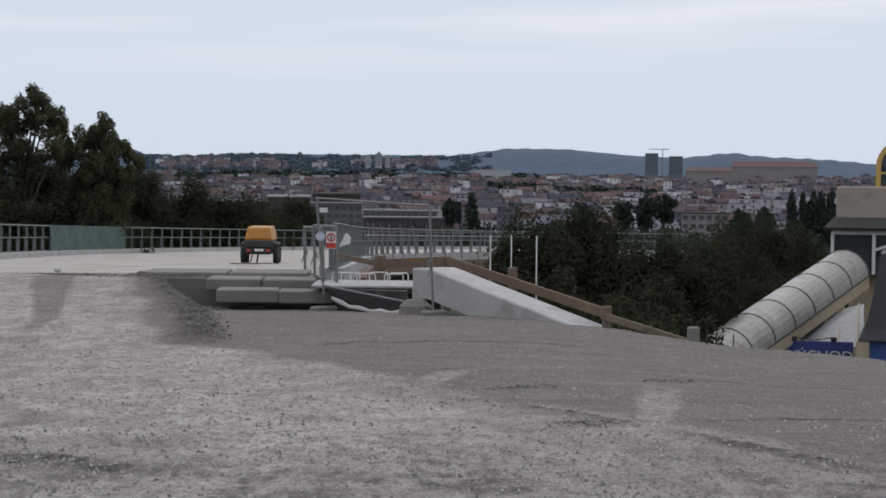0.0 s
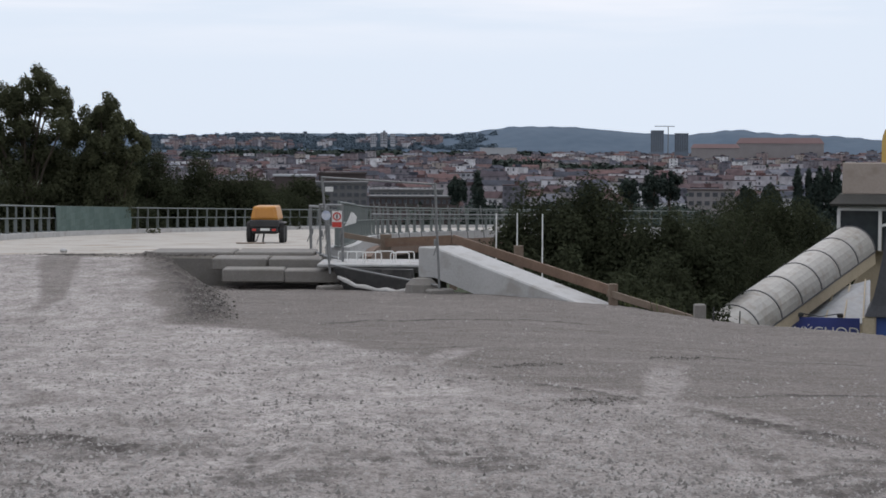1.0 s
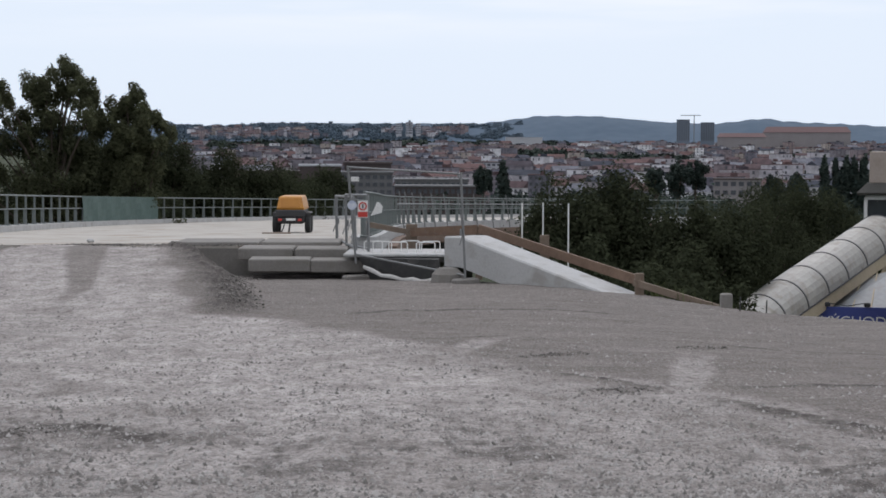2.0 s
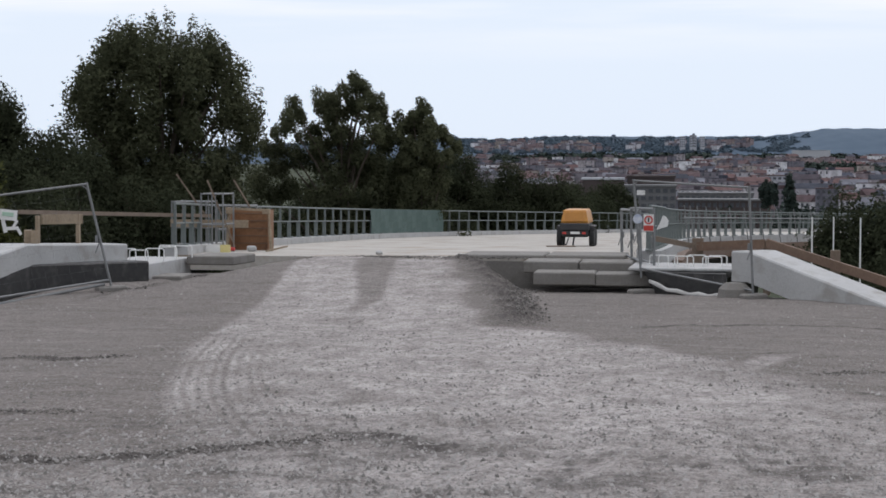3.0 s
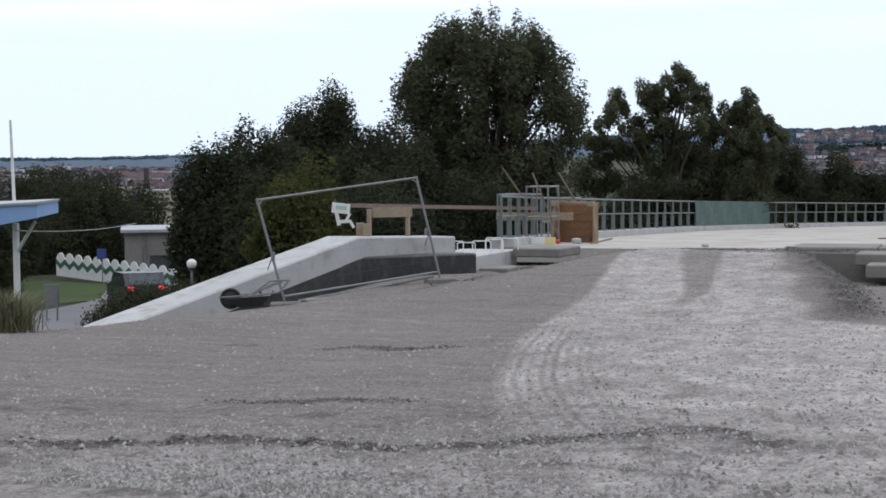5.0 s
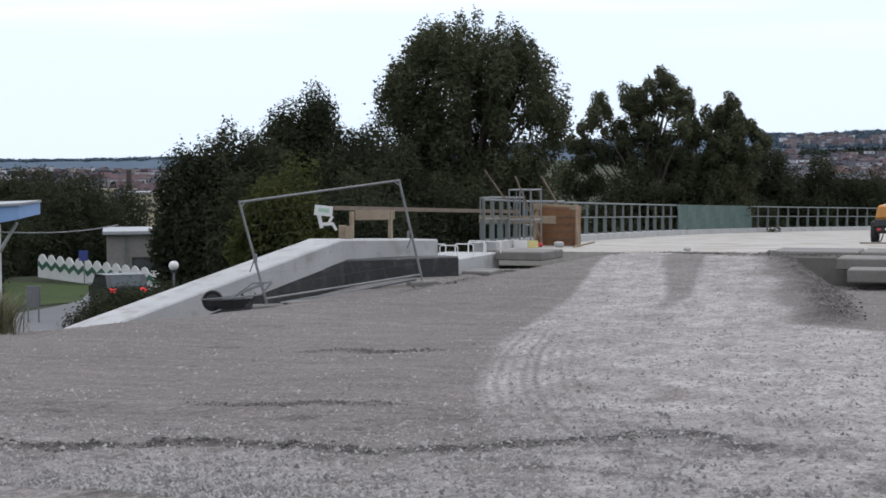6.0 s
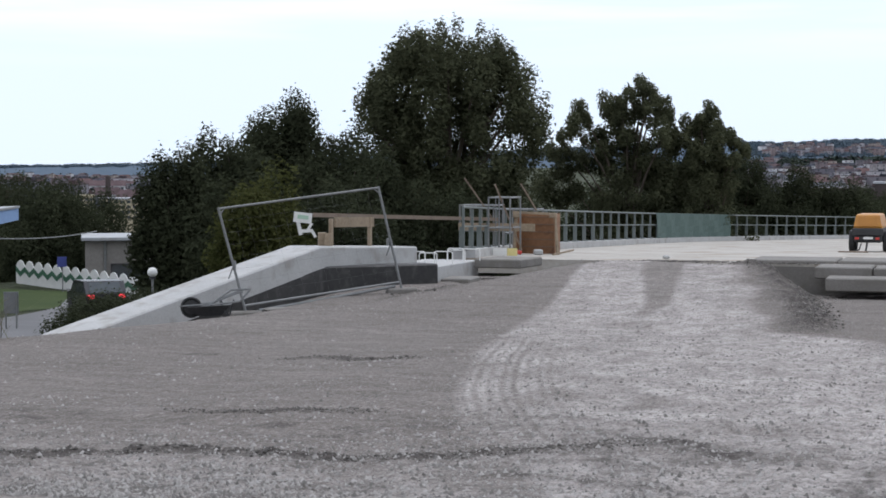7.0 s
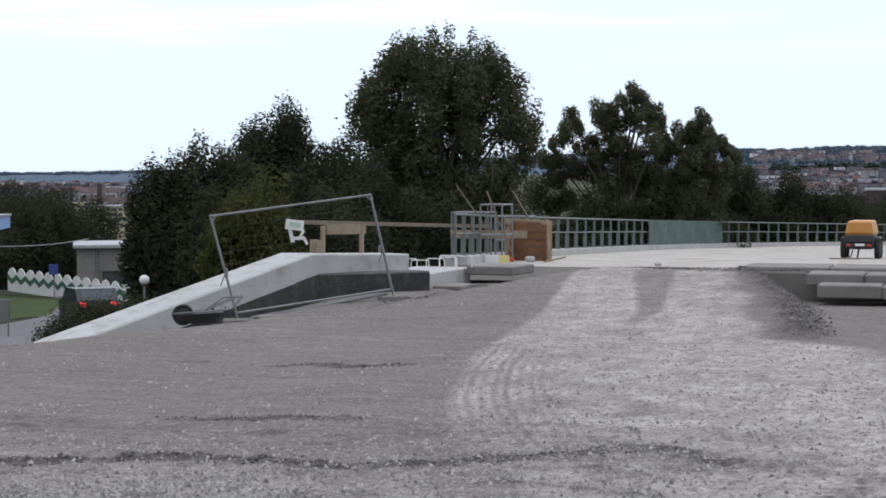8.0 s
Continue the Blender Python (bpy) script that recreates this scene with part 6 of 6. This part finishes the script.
hedge("clipped green hedge below the wing wall", (-22.9, 36.6), (-23.0, 45.0), 1.4, 0.6, 26000, M_LEAF, 71)
for x, y, top, rx, h, k, s in ((-47.5, 62, 0.6, 2.4, 5, 6000, 81), (-51, 70, 1.4, 2.6, 6.5, 6000, 82), (-55, 78, 1.8, 2.8, 7, 6000, 83), (-49, 92, 1.2, 2.6, 7, 6000, 84), (-58, 92, 2.2, 3.0, 8, 6000, 85), (-43.5, 60, 0.9, 2.0, 4.5, 5000, 86), (-62, 100, 2.2, 3.0, 8, 6000, 87), (-52.5, 100, 1.6, 3.0, 8, 6000, 88), (-46, 104, 0.6, 3.0, 8, 6000, 89), (-63, 96, 1.6, 2.6, 8, 6000, 93), (-66, 97, 2.0, 2.6, 8, 6000, 94), (-57.5, 90, 1.0, 2.4, 7, 6000, 95), (-68, 104, 2.6, 3.0, 8, 6000, 96), (-62, 104, 1.4, 3.0, 8, 6000, 97)):
    simple_tree("broadleaf_tree", "dark green garden tree behind the lane", x, y, top, rx, h, k, 0.19, M_LEAF, s, group="garden trees")


def grass_clump(label, places, n, h, mat, seed, name="grass_tuft"):
    rng = np.random.RandomState(seed)
    co, q = [], []
    for cx, cy, r in places:
        for _ in range(n):
            x, y = cx + r * rng.normal() * 0.5, cy + r * rng.normal() * 0.5
            z = float(terrain(x, y)) - 0.03
            a, L = rng.uniform(0, 6.28), h * rng.uniform(0.5, 1.2)
            lean = rng.uniform(0.2, 1.2) * L
            dx, dy, w = math.cos(a) * lean, math.sin(a) * lean, 0.006
            px, py = -math.sin(a) * w, math.cos(a) * w
            k = len(co)
            co += [(x - px, y - py, z), (x + px, y + py, z), (x + dx * 0.4 + px, y + dy * 0.4 + py, z + L * 0.6), (x + dx * 0.4 - px, y + dy * 0.4 - py, z + L * 0.6), (x + dx, y + dy, z + L), (x + dx, y + dy, z + L)]
            q += [(k, k + 1, k + 2, k + 3), (k + 3, k + 2, k + 4, k + 5)]
    return tagged(new(name, soup(name, np.array(co), np.array(q), mat)), label, "grass", kind="stuff")


grass_clump("tall dry grass along the crest of the fill", [(-13.6 - 0.22 * i, 19.3 + 0.24 * i, 0.35) for i in range(9)] + [(-15.4, 21.6, 0.5), (-15.8, 22.4, 0.4), (-16.0, 21.2, 0.7), (-15.2, 20.0, 0.6)], 300, 0.55, M_GRASS, 91)
M_WEED = material("green_weed", (0.045, 0.06, 0.02), (0.11, 0.13, 0.05), 0.7, 3, 0.5, 0, island=0.5, spec=0.1)
grass_clump("green weeds along the crest by the guard rail", [(3.5, 33.4, 0.3), (4.1, 32.5, 0.3), (5.0, 30.9, 0.3), (4.6, 31.6, 0.35), (-17.4, 27.5, 0.6), (-17.0, 29, 0.5), (-17.8, 25.6, 0.5), (-17.2, 24.2, 0.5)], 60, 0.34, M_WEED, 92, "weed_tuft")


# ---- the town ----
def tint_material(name, colours, rough=0.9, use_object=False):
    """One colour out of a row for each island or object, lightly stained."""
    m = material(name, colours[0], colours[1], rough, 0.8, 0.1, 0, spec=0.2)
    n, l = m.node_tree.nodes, m.node_tree.links
    src = n.new("ShaderNodeObjectInfo").outputs["Random"] if use_object else n.new("ShaderNodeNewGeometry").outputs["Random Per Island"]
    ramp = n.new("ShaderNodeValToRGB")
    ramp.color_ramp.interpolation = "CONSTANT"
    e = ramp.color_ramp.elements
    while len(e) < len(colours):
        e.new(0.5)
    for k, c in enumerate(colours):
        e[k].position, e[k].color = k / len(colours), (*c, 1)
    l.new(src, ramp.inputs[0])
    mul = n.new("ShaderNodeMixRGB")
    mul.blend_type = "MULTIPLY"
    mul.inputs[0].default_value = 0.95
    l.new(ramp.outputs[0], mul.inputs[1])
    nz = n.new("ShaderNodeTexNoise")
    nz.inputs["Scale"].default_value = 0.25
    l.new(n.new("ShaderNodeTexCoord").outputs["Object"], nz.inputs["Vector"])
    mr = n.new("ShaderNodeMapRange")
    mr.inputs["From Min"].default_value, mr.inputs["From Max"].default_value, mr.inputs["To Min"].default_value = 0.3, 0.7, 0.55
    l.new(nz.outputs[0], mr.inputs["Value"])
    l.new(mr.outputs[0], mul.inputs[2])
    l.new(mul.outputs[0], n["Principled BSDF"].inputs["Base Color"])
    return m


# wall and roof colours are greyed and blued to stand for haze
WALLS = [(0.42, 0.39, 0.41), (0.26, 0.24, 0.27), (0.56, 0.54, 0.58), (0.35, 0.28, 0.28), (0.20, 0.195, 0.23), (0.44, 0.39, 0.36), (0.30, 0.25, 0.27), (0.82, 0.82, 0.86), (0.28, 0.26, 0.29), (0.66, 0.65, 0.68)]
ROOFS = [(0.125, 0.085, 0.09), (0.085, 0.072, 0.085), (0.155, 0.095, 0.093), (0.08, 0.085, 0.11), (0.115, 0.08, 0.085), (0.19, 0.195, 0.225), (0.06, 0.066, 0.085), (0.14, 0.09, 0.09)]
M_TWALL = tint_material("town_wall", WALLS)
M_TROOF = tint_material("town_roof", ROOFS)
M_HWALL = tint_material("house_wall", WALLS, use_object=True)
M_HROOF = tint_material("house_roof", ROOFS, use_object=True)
M_TWIN = material("town_window", (0.04, 0.045, 0.055), (0.08, 0.085, 0.10), 0.3, 0.5, 0.1, 0)
# hill woods carry the same haze blue in their colour
M_HWOOD = material("hazed_wood", (0.075, 0.108, 0.138), (0.115, 0.15, 0.182), 1.0, 0.03, 0.006, 0, island=0.3, spec=0.05)
# town foliage also has haze blue mixed into its colour
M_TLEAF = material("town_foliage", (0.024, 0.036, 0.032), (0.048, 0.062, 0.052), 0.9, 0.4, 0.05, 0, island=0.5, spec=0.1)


def polar(az, r):
    return -r * math.sin(radians(az)), r * math.cos(radians(az))


def house_shapes(w, d, h, roof, storeys, cols):
    """Walls, roof and front windows of a house about its own foot."""
    wall = Shape().box((0, 0, h / 2 - 4), (w, d, h + 8))
    top = Shape()
    if roof > 0.5:
        e = 0.4
        top.loft([[(-w / 2 - e, -d / 2 - e, h - 0.1), (-w / 2 - e, 0, h + roof), (-w / 2 - e, d / 2 + e, h - 0.1)], [(w / 2 + e, -d / 2 - e, h - 0.1), (w / 2 + e, 0, h + roof), (w / 2 + e, d / 2 + e, h - 0.1)]])
        top.box((w * 0.2, 0.6, h + roof * 0.9), (0.8, 0.8, 2.0))
    else:
        top.box((0, 0, h + 0.2), (w + 0.5, d + 0.5, 0.4)).box((w * 0.15, 0, h + 1.2), (w * 0.2, d * 0.4, 1.8))
    wins = [Shape().box((-w / 2 + w * (c + 0.5) / cols, -d / 2 - 0.06, h * (s + 0.55) / storeys), (min(1.5, 0.55 * w / cols), 0.16, 0.5 * h / storeys)) for s in range(storeys) for c in range(cols)]
    return wall, top, wins


def town():
    rng = np.random.RandomState(14)
    kinds = [(9, 9, 8, 3.2, 2, 3), (12, 10, 11, 3.4, 3, 4), (15, 11, 14, 3.2, 4, 5), (11, 10, 10, 3.6, 3, 4), (18, 12, 16, 0.2, 5, 6), (12, 12, 17, 0.2, 5, 4), (13, 10, 9, 3.8, 2, 4), (22, 12, 13, 3.0, 4, 7)]
    # the nearest houses, each a thing of its own
    models = []
    for k in kinds:
        wall, top, wins = house_shapes(*k)
        models.append((wall.mesh("wall", M_HWALL), top.mesh("roof", M_HROOF), [w.mesh("window", M_TWIN) for w in wins]))
    spots = []
    for _ in range(9000):
        az = rng.uniform(-14.5, 9.5) if rng.uniform() < 0.8 else rng.uniform(25.5, 36)
        r = 820 * (4250 / 820) ** (rng.uniform() ** 0.62)
        x, y = polar(az, r)
        if waves(np.array(x), np.array(y), 520, 51) > 0.5:
            continue
        have = np.array(spots or [(0.0, 0.0)])
        if ((have[:, 0] - x) ** 2 + (have[:, 1] - y) ** 2).min() > (14 + 0.003 * r) ** 2:
            spots.append((x, y))
        if len(spots) >= 2800:
            break
    spots.sort(key=lambda p: math.hypot(*p))
    for x, y in spots[:100]:
        k = rng.randint(len(kinds))
        wall, top, wins = models[k]
        ob = thing("town_house", "town house with plain rendered walls and windows" if kinds[k][3] < 0.5 else "town house with tiled gable roof", "house", (x, y, float(terrain(x, y))), "town houses", turn=rng.uniform(-35, 35))
        part("wall", wall, None, ob)
        part("roof", top, None, ob)
        for w in wins[: len(wins)]:
            part("window", w, None, ob)
    co, q, mi = [], [], []
    slope = []
    for _ in range(330):
        az = rng.uniform(0.3, 9.5)
        r = 4255 + 110 * rng.uniform() ** 1.6
        if waves(np.array(az * 120.0), np.array(r), 210, 55) < 0.25:
            slope.append((*polar(az, r), hill_z(az, r) - 2))
    for x, y, z0 in [(x, y, float(terrain(x, y))) for x, y in spots[100:]] + slope:
        w, d, h, roof, st, cols = kinds[rng.randint(len(kinds))]
        h *= rng.uniform(0.75, 1.25)
        w *= rng.uniform(0.8, 1.5)
        wall, top, wins = house_shapes(w, d, h, roof, st, max(2, cols // 2))
        m = pose(x, y, z0, 0, 0, rng.uniform(-50, 50))
        for sh, i in [(wall, 0), (top, 1)] + [(s, 2) for s in wins]:
            n = len(co)
            co += [m @ Vector(v) for v in sh.v]
            q += [tuple(j + n for j in f) for f in sh.f]
            mi += [i] * len(sh.f)
    me = bpy.data.meshes.new("town")
    me.from_pydata(co, [], q)
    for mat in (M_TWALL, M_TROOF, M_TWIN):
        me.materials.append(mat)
    me.polygons.foreach_set("material_index", mi)
    me.update()
    tagged(new("town", me), "dense far town of pale walls and reddish roofs", "town", kind="stuff")
    # trees among the houses
    blobs_ = []
    for _ in range(5200):
        az = rng.uniform(-15, 12) if rng.uniform() < 0.75 else rng.uniform(24, 37)
        r = 330 * (4300 / 330) ** (rng.uniform() ** 0.65)
        x, y = polar(az, r)
        if waves(np.array(x), np.array(y), 430, 52) + 0.9 * rng.uniform(-1, 1) < 0.15:
            continue
        s = rng.uniform(3.4, 6.6)
        blobs_.append([x, y, float(terrain(x, y)) + s * 0.9, s * 1.15, s * 1.15, s])
    # woods and houses up the far hills
    hang = []
    for _ in range(1300):
        az = rng.uniform(-1.5, 10) if rng.uniform() < 0.6 else rng.uniform(25, 37)
        r = rng.uniform(4240, 4500)
        if waves(np.array(az * 120.0), np.array(r), 210, 55) < -0.45:
            continue
        x, y = polar(az, r)
        hang.append([x, y, hill_z(az, r) + 1.0, 9 * rng.uniform(0.7, 1.6), 9, rng.uniform(3, 6.5)])
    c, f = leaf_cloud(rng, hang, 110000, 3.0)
    tagged(new("hill_woods", soup("hill_woods", c, f, M_HWOOD)), "woods in patches on the far hills, haze blue in their colour", "woods", kind="stuff")
    # wooded belts
    for az0, az1, r, n, s in ((-14.5, -3, 4000, 240, 8), (-3, 9.5, 4100, 260, 8), (-7, -1.5, 2150, 170, 7), (1.5, 8.5, 3050, 200, 9), (-3, 3, 3300, 120, 9), (-5.5, -3.2, 900, 60, 4.5), (4, 10, 420, 60, 4), (26, 36, 1500, 120, 6), (-14.5, -3, 520, 150, 3.6), (-14.5, -2, 700, 130, 4.2), (-14.5, 1, 900, 110, 4.5), (1, 9, 760, 60, 4), (-12, 4, 1250, 110, 5), (-13, 6, 1700, 110, 5.5)):
        for _ in range(n):
            x, y = polar(rng.uniform(az0, az1), r * rng.uniform(0.95, 1.06))
            blobs_.append([x, y, float(terrain(x, y)) + s * 0.8, s * 1.5, s * 1.5, s * rng.uniform(0.8, 1.3)])
    c, f = leaf_cloud(rng, blobs_, 230000, 1.5)
    far = np.hypot(c[:, 0], c[:, 1]).reshape(-1, 3).mean(1)
    mid_ = c.reshape(-1, 3, 3).mean(1, keepdims=True)
    c = (mid_ + (c.reshape(-1, 3, 3) - mid_) * np.clip(far / 900, 0.7, 3.2)[:, None, None]).reshape(-1, 3)
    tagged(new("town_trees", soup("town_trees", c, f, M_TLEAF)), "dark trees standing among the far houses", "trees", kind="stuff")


town()


def block(name, label, category, az0, az1, el0, el1, r, depth, wall, roof=None, cols=0, rows=0, ridge=0.0, mats=None):
    """A building between two bearings and two heights of view at the distance r."""
    x0, y0 = polar(az1, r)
    x1, y1 = polar(az0, r)
    w = math.hypot(x1 - x0, y1 - y0)
    z0, z1 = EYE + r * math.tan(radians(el0)), EYE + r * math.tan(radians(el1))
    turn = math.degrees(math.atan2(y1 - y0, x1 - x0))
    ob = thing(name, label, category, ((x0 + x1) / 2, (y0 + y1) / 2, z0), turn=turn)
    h = z1 - z0
    part("wall", Shape().box((0, depth / 2, h / 2 - 20), (w, depth, h + 40)), wall, ob)
    if ridge:
        part("roof", Shape().loft([[(-w / 2 - 1, -1, h), (-w / 2 + ridge * 0.6, depth / 2, h + ridge), (-w / 2 - 1, depth + 1, h)], [(w / 2 + 1, -1, h), (w / 2 - ridge * 0.6, depth / 2, h + ridge), (w / 2 + 1, depth + 1, h)]]), roof, ob)
    elif roof:
        part("roof", Shape().box((0, depth / 2, h + 0.3), (w + 0.8, depth + 0.8, 0.6)), roof, ob)
    if cols:
        me = Shape().box((0, 0, 0), (0.62 * w / cols, 0.2, 0.5 * h / rows)).mesh("window", M_TWIN)
        for i in range(cols):
            for j in range(rows):
                p = part("window", me, None, ob)
                p.matrix_basis = pose(-w / 2 + w * (i + 0.5) / cols, -0.08, h * (j + 0.5) / rows)
    return ob


M_TOWER = material("tower_cladding", (0.13, 0.165, 0.21), (0.17, 0.21, 0.26), 0.7, 0.3, 0.05, 0)
M_REDROOF = material("long_red_roof", (0.12, 0.075, 0.075), (0.15, 0.095, 0.095), 0.9, 0.3, 0.03, 0)
M_OFFICE = material("office_concrete", (0.12, 0.12, 0.125), (0.165, 0.165, 0.17), 0.85, 0.8, 0.1, 0)
M_HALL = material("brown_hall", (0.055, 0.042, 0.042), (0.085, 0.066, 0.064), 0.85, 0.8, 0.1, 0)
M_PALEW = material("pale_render", (0.36, 0.37, 0.40), (0.46, 0.47, 0.50), 0.9, 0.5, 0.06, 0)
M_OCHRE = material("ochre_render", (0.22, 0.20, 0.205), (0.29, 0.27, 0.27), 0.9, 0.5, 0.06, 0)
block("tower_block", "tall blue-grey tower block above the town", "tower block", -6.97, -6.55, 0.3, 0.977, 3000, 22, M_TOWER, M_TOWER, 6, 14)
block("tower_block", "tall blue-grey tower block above the town", "tower block", -7.76, -7.32, 0.3, 0.885, 3050, 22, M_TOWER, M_TOWER, 6, 13)
block("long_barrack", "long pale building with a broad red hipped roof", "building", -12.05, -9.3, 0.47, 0.57, 2900, 30, M_OCHRE, M_REDROOF, 0, 0, 9.5)
block("long_barrack", "long pale building with a broad red roof", "building", -9.4, -7.85, 0.34, 0.42, 2800, 26, M_OCHRE, M_REDROOF, 0, 0, 6.5)
block("long_hall", "long pale hall above the roofs", "building", -2.21, -1.01, 0.3, 0.40, 3050, 20, M_PALEW, M_PALEW, 0, 0)
for a, b, t in ((2.56, 2.38, 0.86), (2.24, 2.02, 0.90), (1.92, 1.76, 0.86), (2.16, 2.08, 0.96)):
    block("far_flats", "pale block of flats on the ridge", "flats", b, a, 0.5, t, 4250, 14, M_PALEW, None, 3, 5)
block("office_block", "grey concrete office block with rows of windows", "office building", 2.67, 4.30, -1.75, -0.78, 520, 14, M_OFFICE, M_OFFICE, 7, 4)
block("office_roof_hall", "dark upper hall behind the office block", "building", 2.72, 4.25, -1.2, -0.47, 545, 12, M_HALL, M_HALL)
block("brown_hall", "dark brown windowless hall in the valley", "hall", 4.36, 5.7, -1.75, -0.55, 540, 16, M_HALL, M_PALEW)
block("brown_hall", "low dark hall in the valley", "hall", 5.7, 7.4, -1.75, -0.75, 600, 16, M_HALL, M_HALL)
block("long_shed", "long low shed with a pale roof edge", "shed", -0.3, 2.6, -1.5, -1.22, 640, 16, M_HALL, M_OFFICE, 16, 1)
block("long_shed", "long low grey shed in the valley", "shed", 0.2, 2.6, -1.3, -1.0, 760, 18, M_OFFICE, M_OFFICE, 12, 1)
block("ochre_block", "ochre rendered block with few windows", "building", -9.27, -7.75, -1.5, -0.95, 780, 14, M_OCHRE, M_HALL, 6, 2)
block("pale_flats", "pale flats with rows of windows", "flats", -1.2, 0.1, -1.0, -0.42, 1250, 14, M_PALEW, M_HALL, 8, 4)
M_OCHREL = material("cream_render_far", (0.42, 0.36, 0.25), (0.50, 0.43, 0.31), 0.9, 0.5, 0.06, 0)
block("pale_flats", "cream block of flats below the hills", "flats", 29.0, 30.6, -1.7, -1.05, 700, 14, M_OCHREL, M_PALEW, 8, 4)
block("pale_flats", "cream block of flats below the hills", "flats", 30.8, 31.7, -1.7, -0.95, 760, 14, M_OCHREL, M_OCHREL, 6, 4)
block("pale_flats", "pale flats below the hills", "flats", 30.9, 32.4, -0.75, -0.45, 1900, 16, M_PALEW, None, 10, 3)
block("pale_flats", "pale flats below the hills", "flats", 28.6, 30.1, -0.72, -0.42, 2000, 16, M_PALEW, None, 10, 3)
cx, cy = polar(30.34, 900)
solo("brick_chimney", Shape().rod((cx, cy, -40), (cx, cy, EYE - 900 * math.tan(radians(0.3))), 2.0, 12, 1.3), M_HALL, "slender brown brick chimney", "chimney")
kx, ky = polar(-7.11, 3000)
kz = EYE + 3000 * math.tan(radians(1.12))
crane = thing("tower_crane", "pale tower crane between the tower blocks", "crane", (kx, ky, 0))
part("mast", Shape().box((0, 0, kz / 2), (1.3, 1.3, kz)), M_STEEL, crane)
part("jib", Shape().box((-6, 0, kz), (34, 1.2, 1.2)), M_STEEL, crane)
wx, wy = polar(4.69, 4350)
wz = EYE + 4350 * math.tan(radians(0.83))
wt = thing("water_tower", "dark water tower on the ridge", "water tower", (wx, wy, wz - 8))
part("shaft", Shape().rod((0, 0, -20), (0, 0, 10), 1.6, 10), M_TOWER, wt)
part("tank", Shape().lathe([(1.6, 9), (5.5, 12), (5.5, 14), (2, 15)], (0, 0, 0), 14), M_TOWER, wt)


def columnar(az, r, el_top, h, w, seed, label):
    x, y = polar(az, r)
    top = EYE + r * math.tan(radians(el_top))
    rng = np.random.RandomState(seed)
    blobs_ = [[x + 0.2 * w * rng.normal(), y + 0.2 * w * rng.normal(), top - h * t, w * (0.35 + 0.65 * min(1, 2.2 * t)) * 0.6, w * 0.6, h * 0.12] for t in np.linspace(0.06, 0.95, 14)]
    tree("columnar_poplar", label, (x, y, top - h * 1.05), blobs_, 2200, 0.55, M_TLEAF, seed, 0.3, group="columnar poplars")


for k, az in enumerate((-11.25, -11.6, -11.9, -12.2, -12.5)):
    columnar(az, 470, -0.25 - 0.06 * (k % 2), 13, 1.7, 120 + k, "dark columnar poplar in a row in the valley")
columnar(-0.95, 480, -0.42, 13, 2.2, 130, "dark columnar tree in the valley")
for az, r, e, w, s in ((-6.6, 520, -0.35, 3.6, 131), (-7.2, 540, -0.3, 4.0, 132), (-5.9, 560, -0.55, 3.4, 133), (-0.3, 560, -0.5, 3.0, 134), (-4.6, 540, -0.7, 3.5, 135), (-9.6, 500, -0.75, 3.2, 136), (-10.4, 520, -0.7, 3.4, 137), (7.6, 330, -0.9, 3.0, 138), (5.2, 300, -0.95, 2.6, 139)):
    x, y = polar(az, r)
    simple_tree("broadleaf_tree", "round dark tree in the valley", x, y, EYE + r * math.tan(radians(e)), w, 10, 3500, 0.5, M_TLEAF, s, group="valley trees")
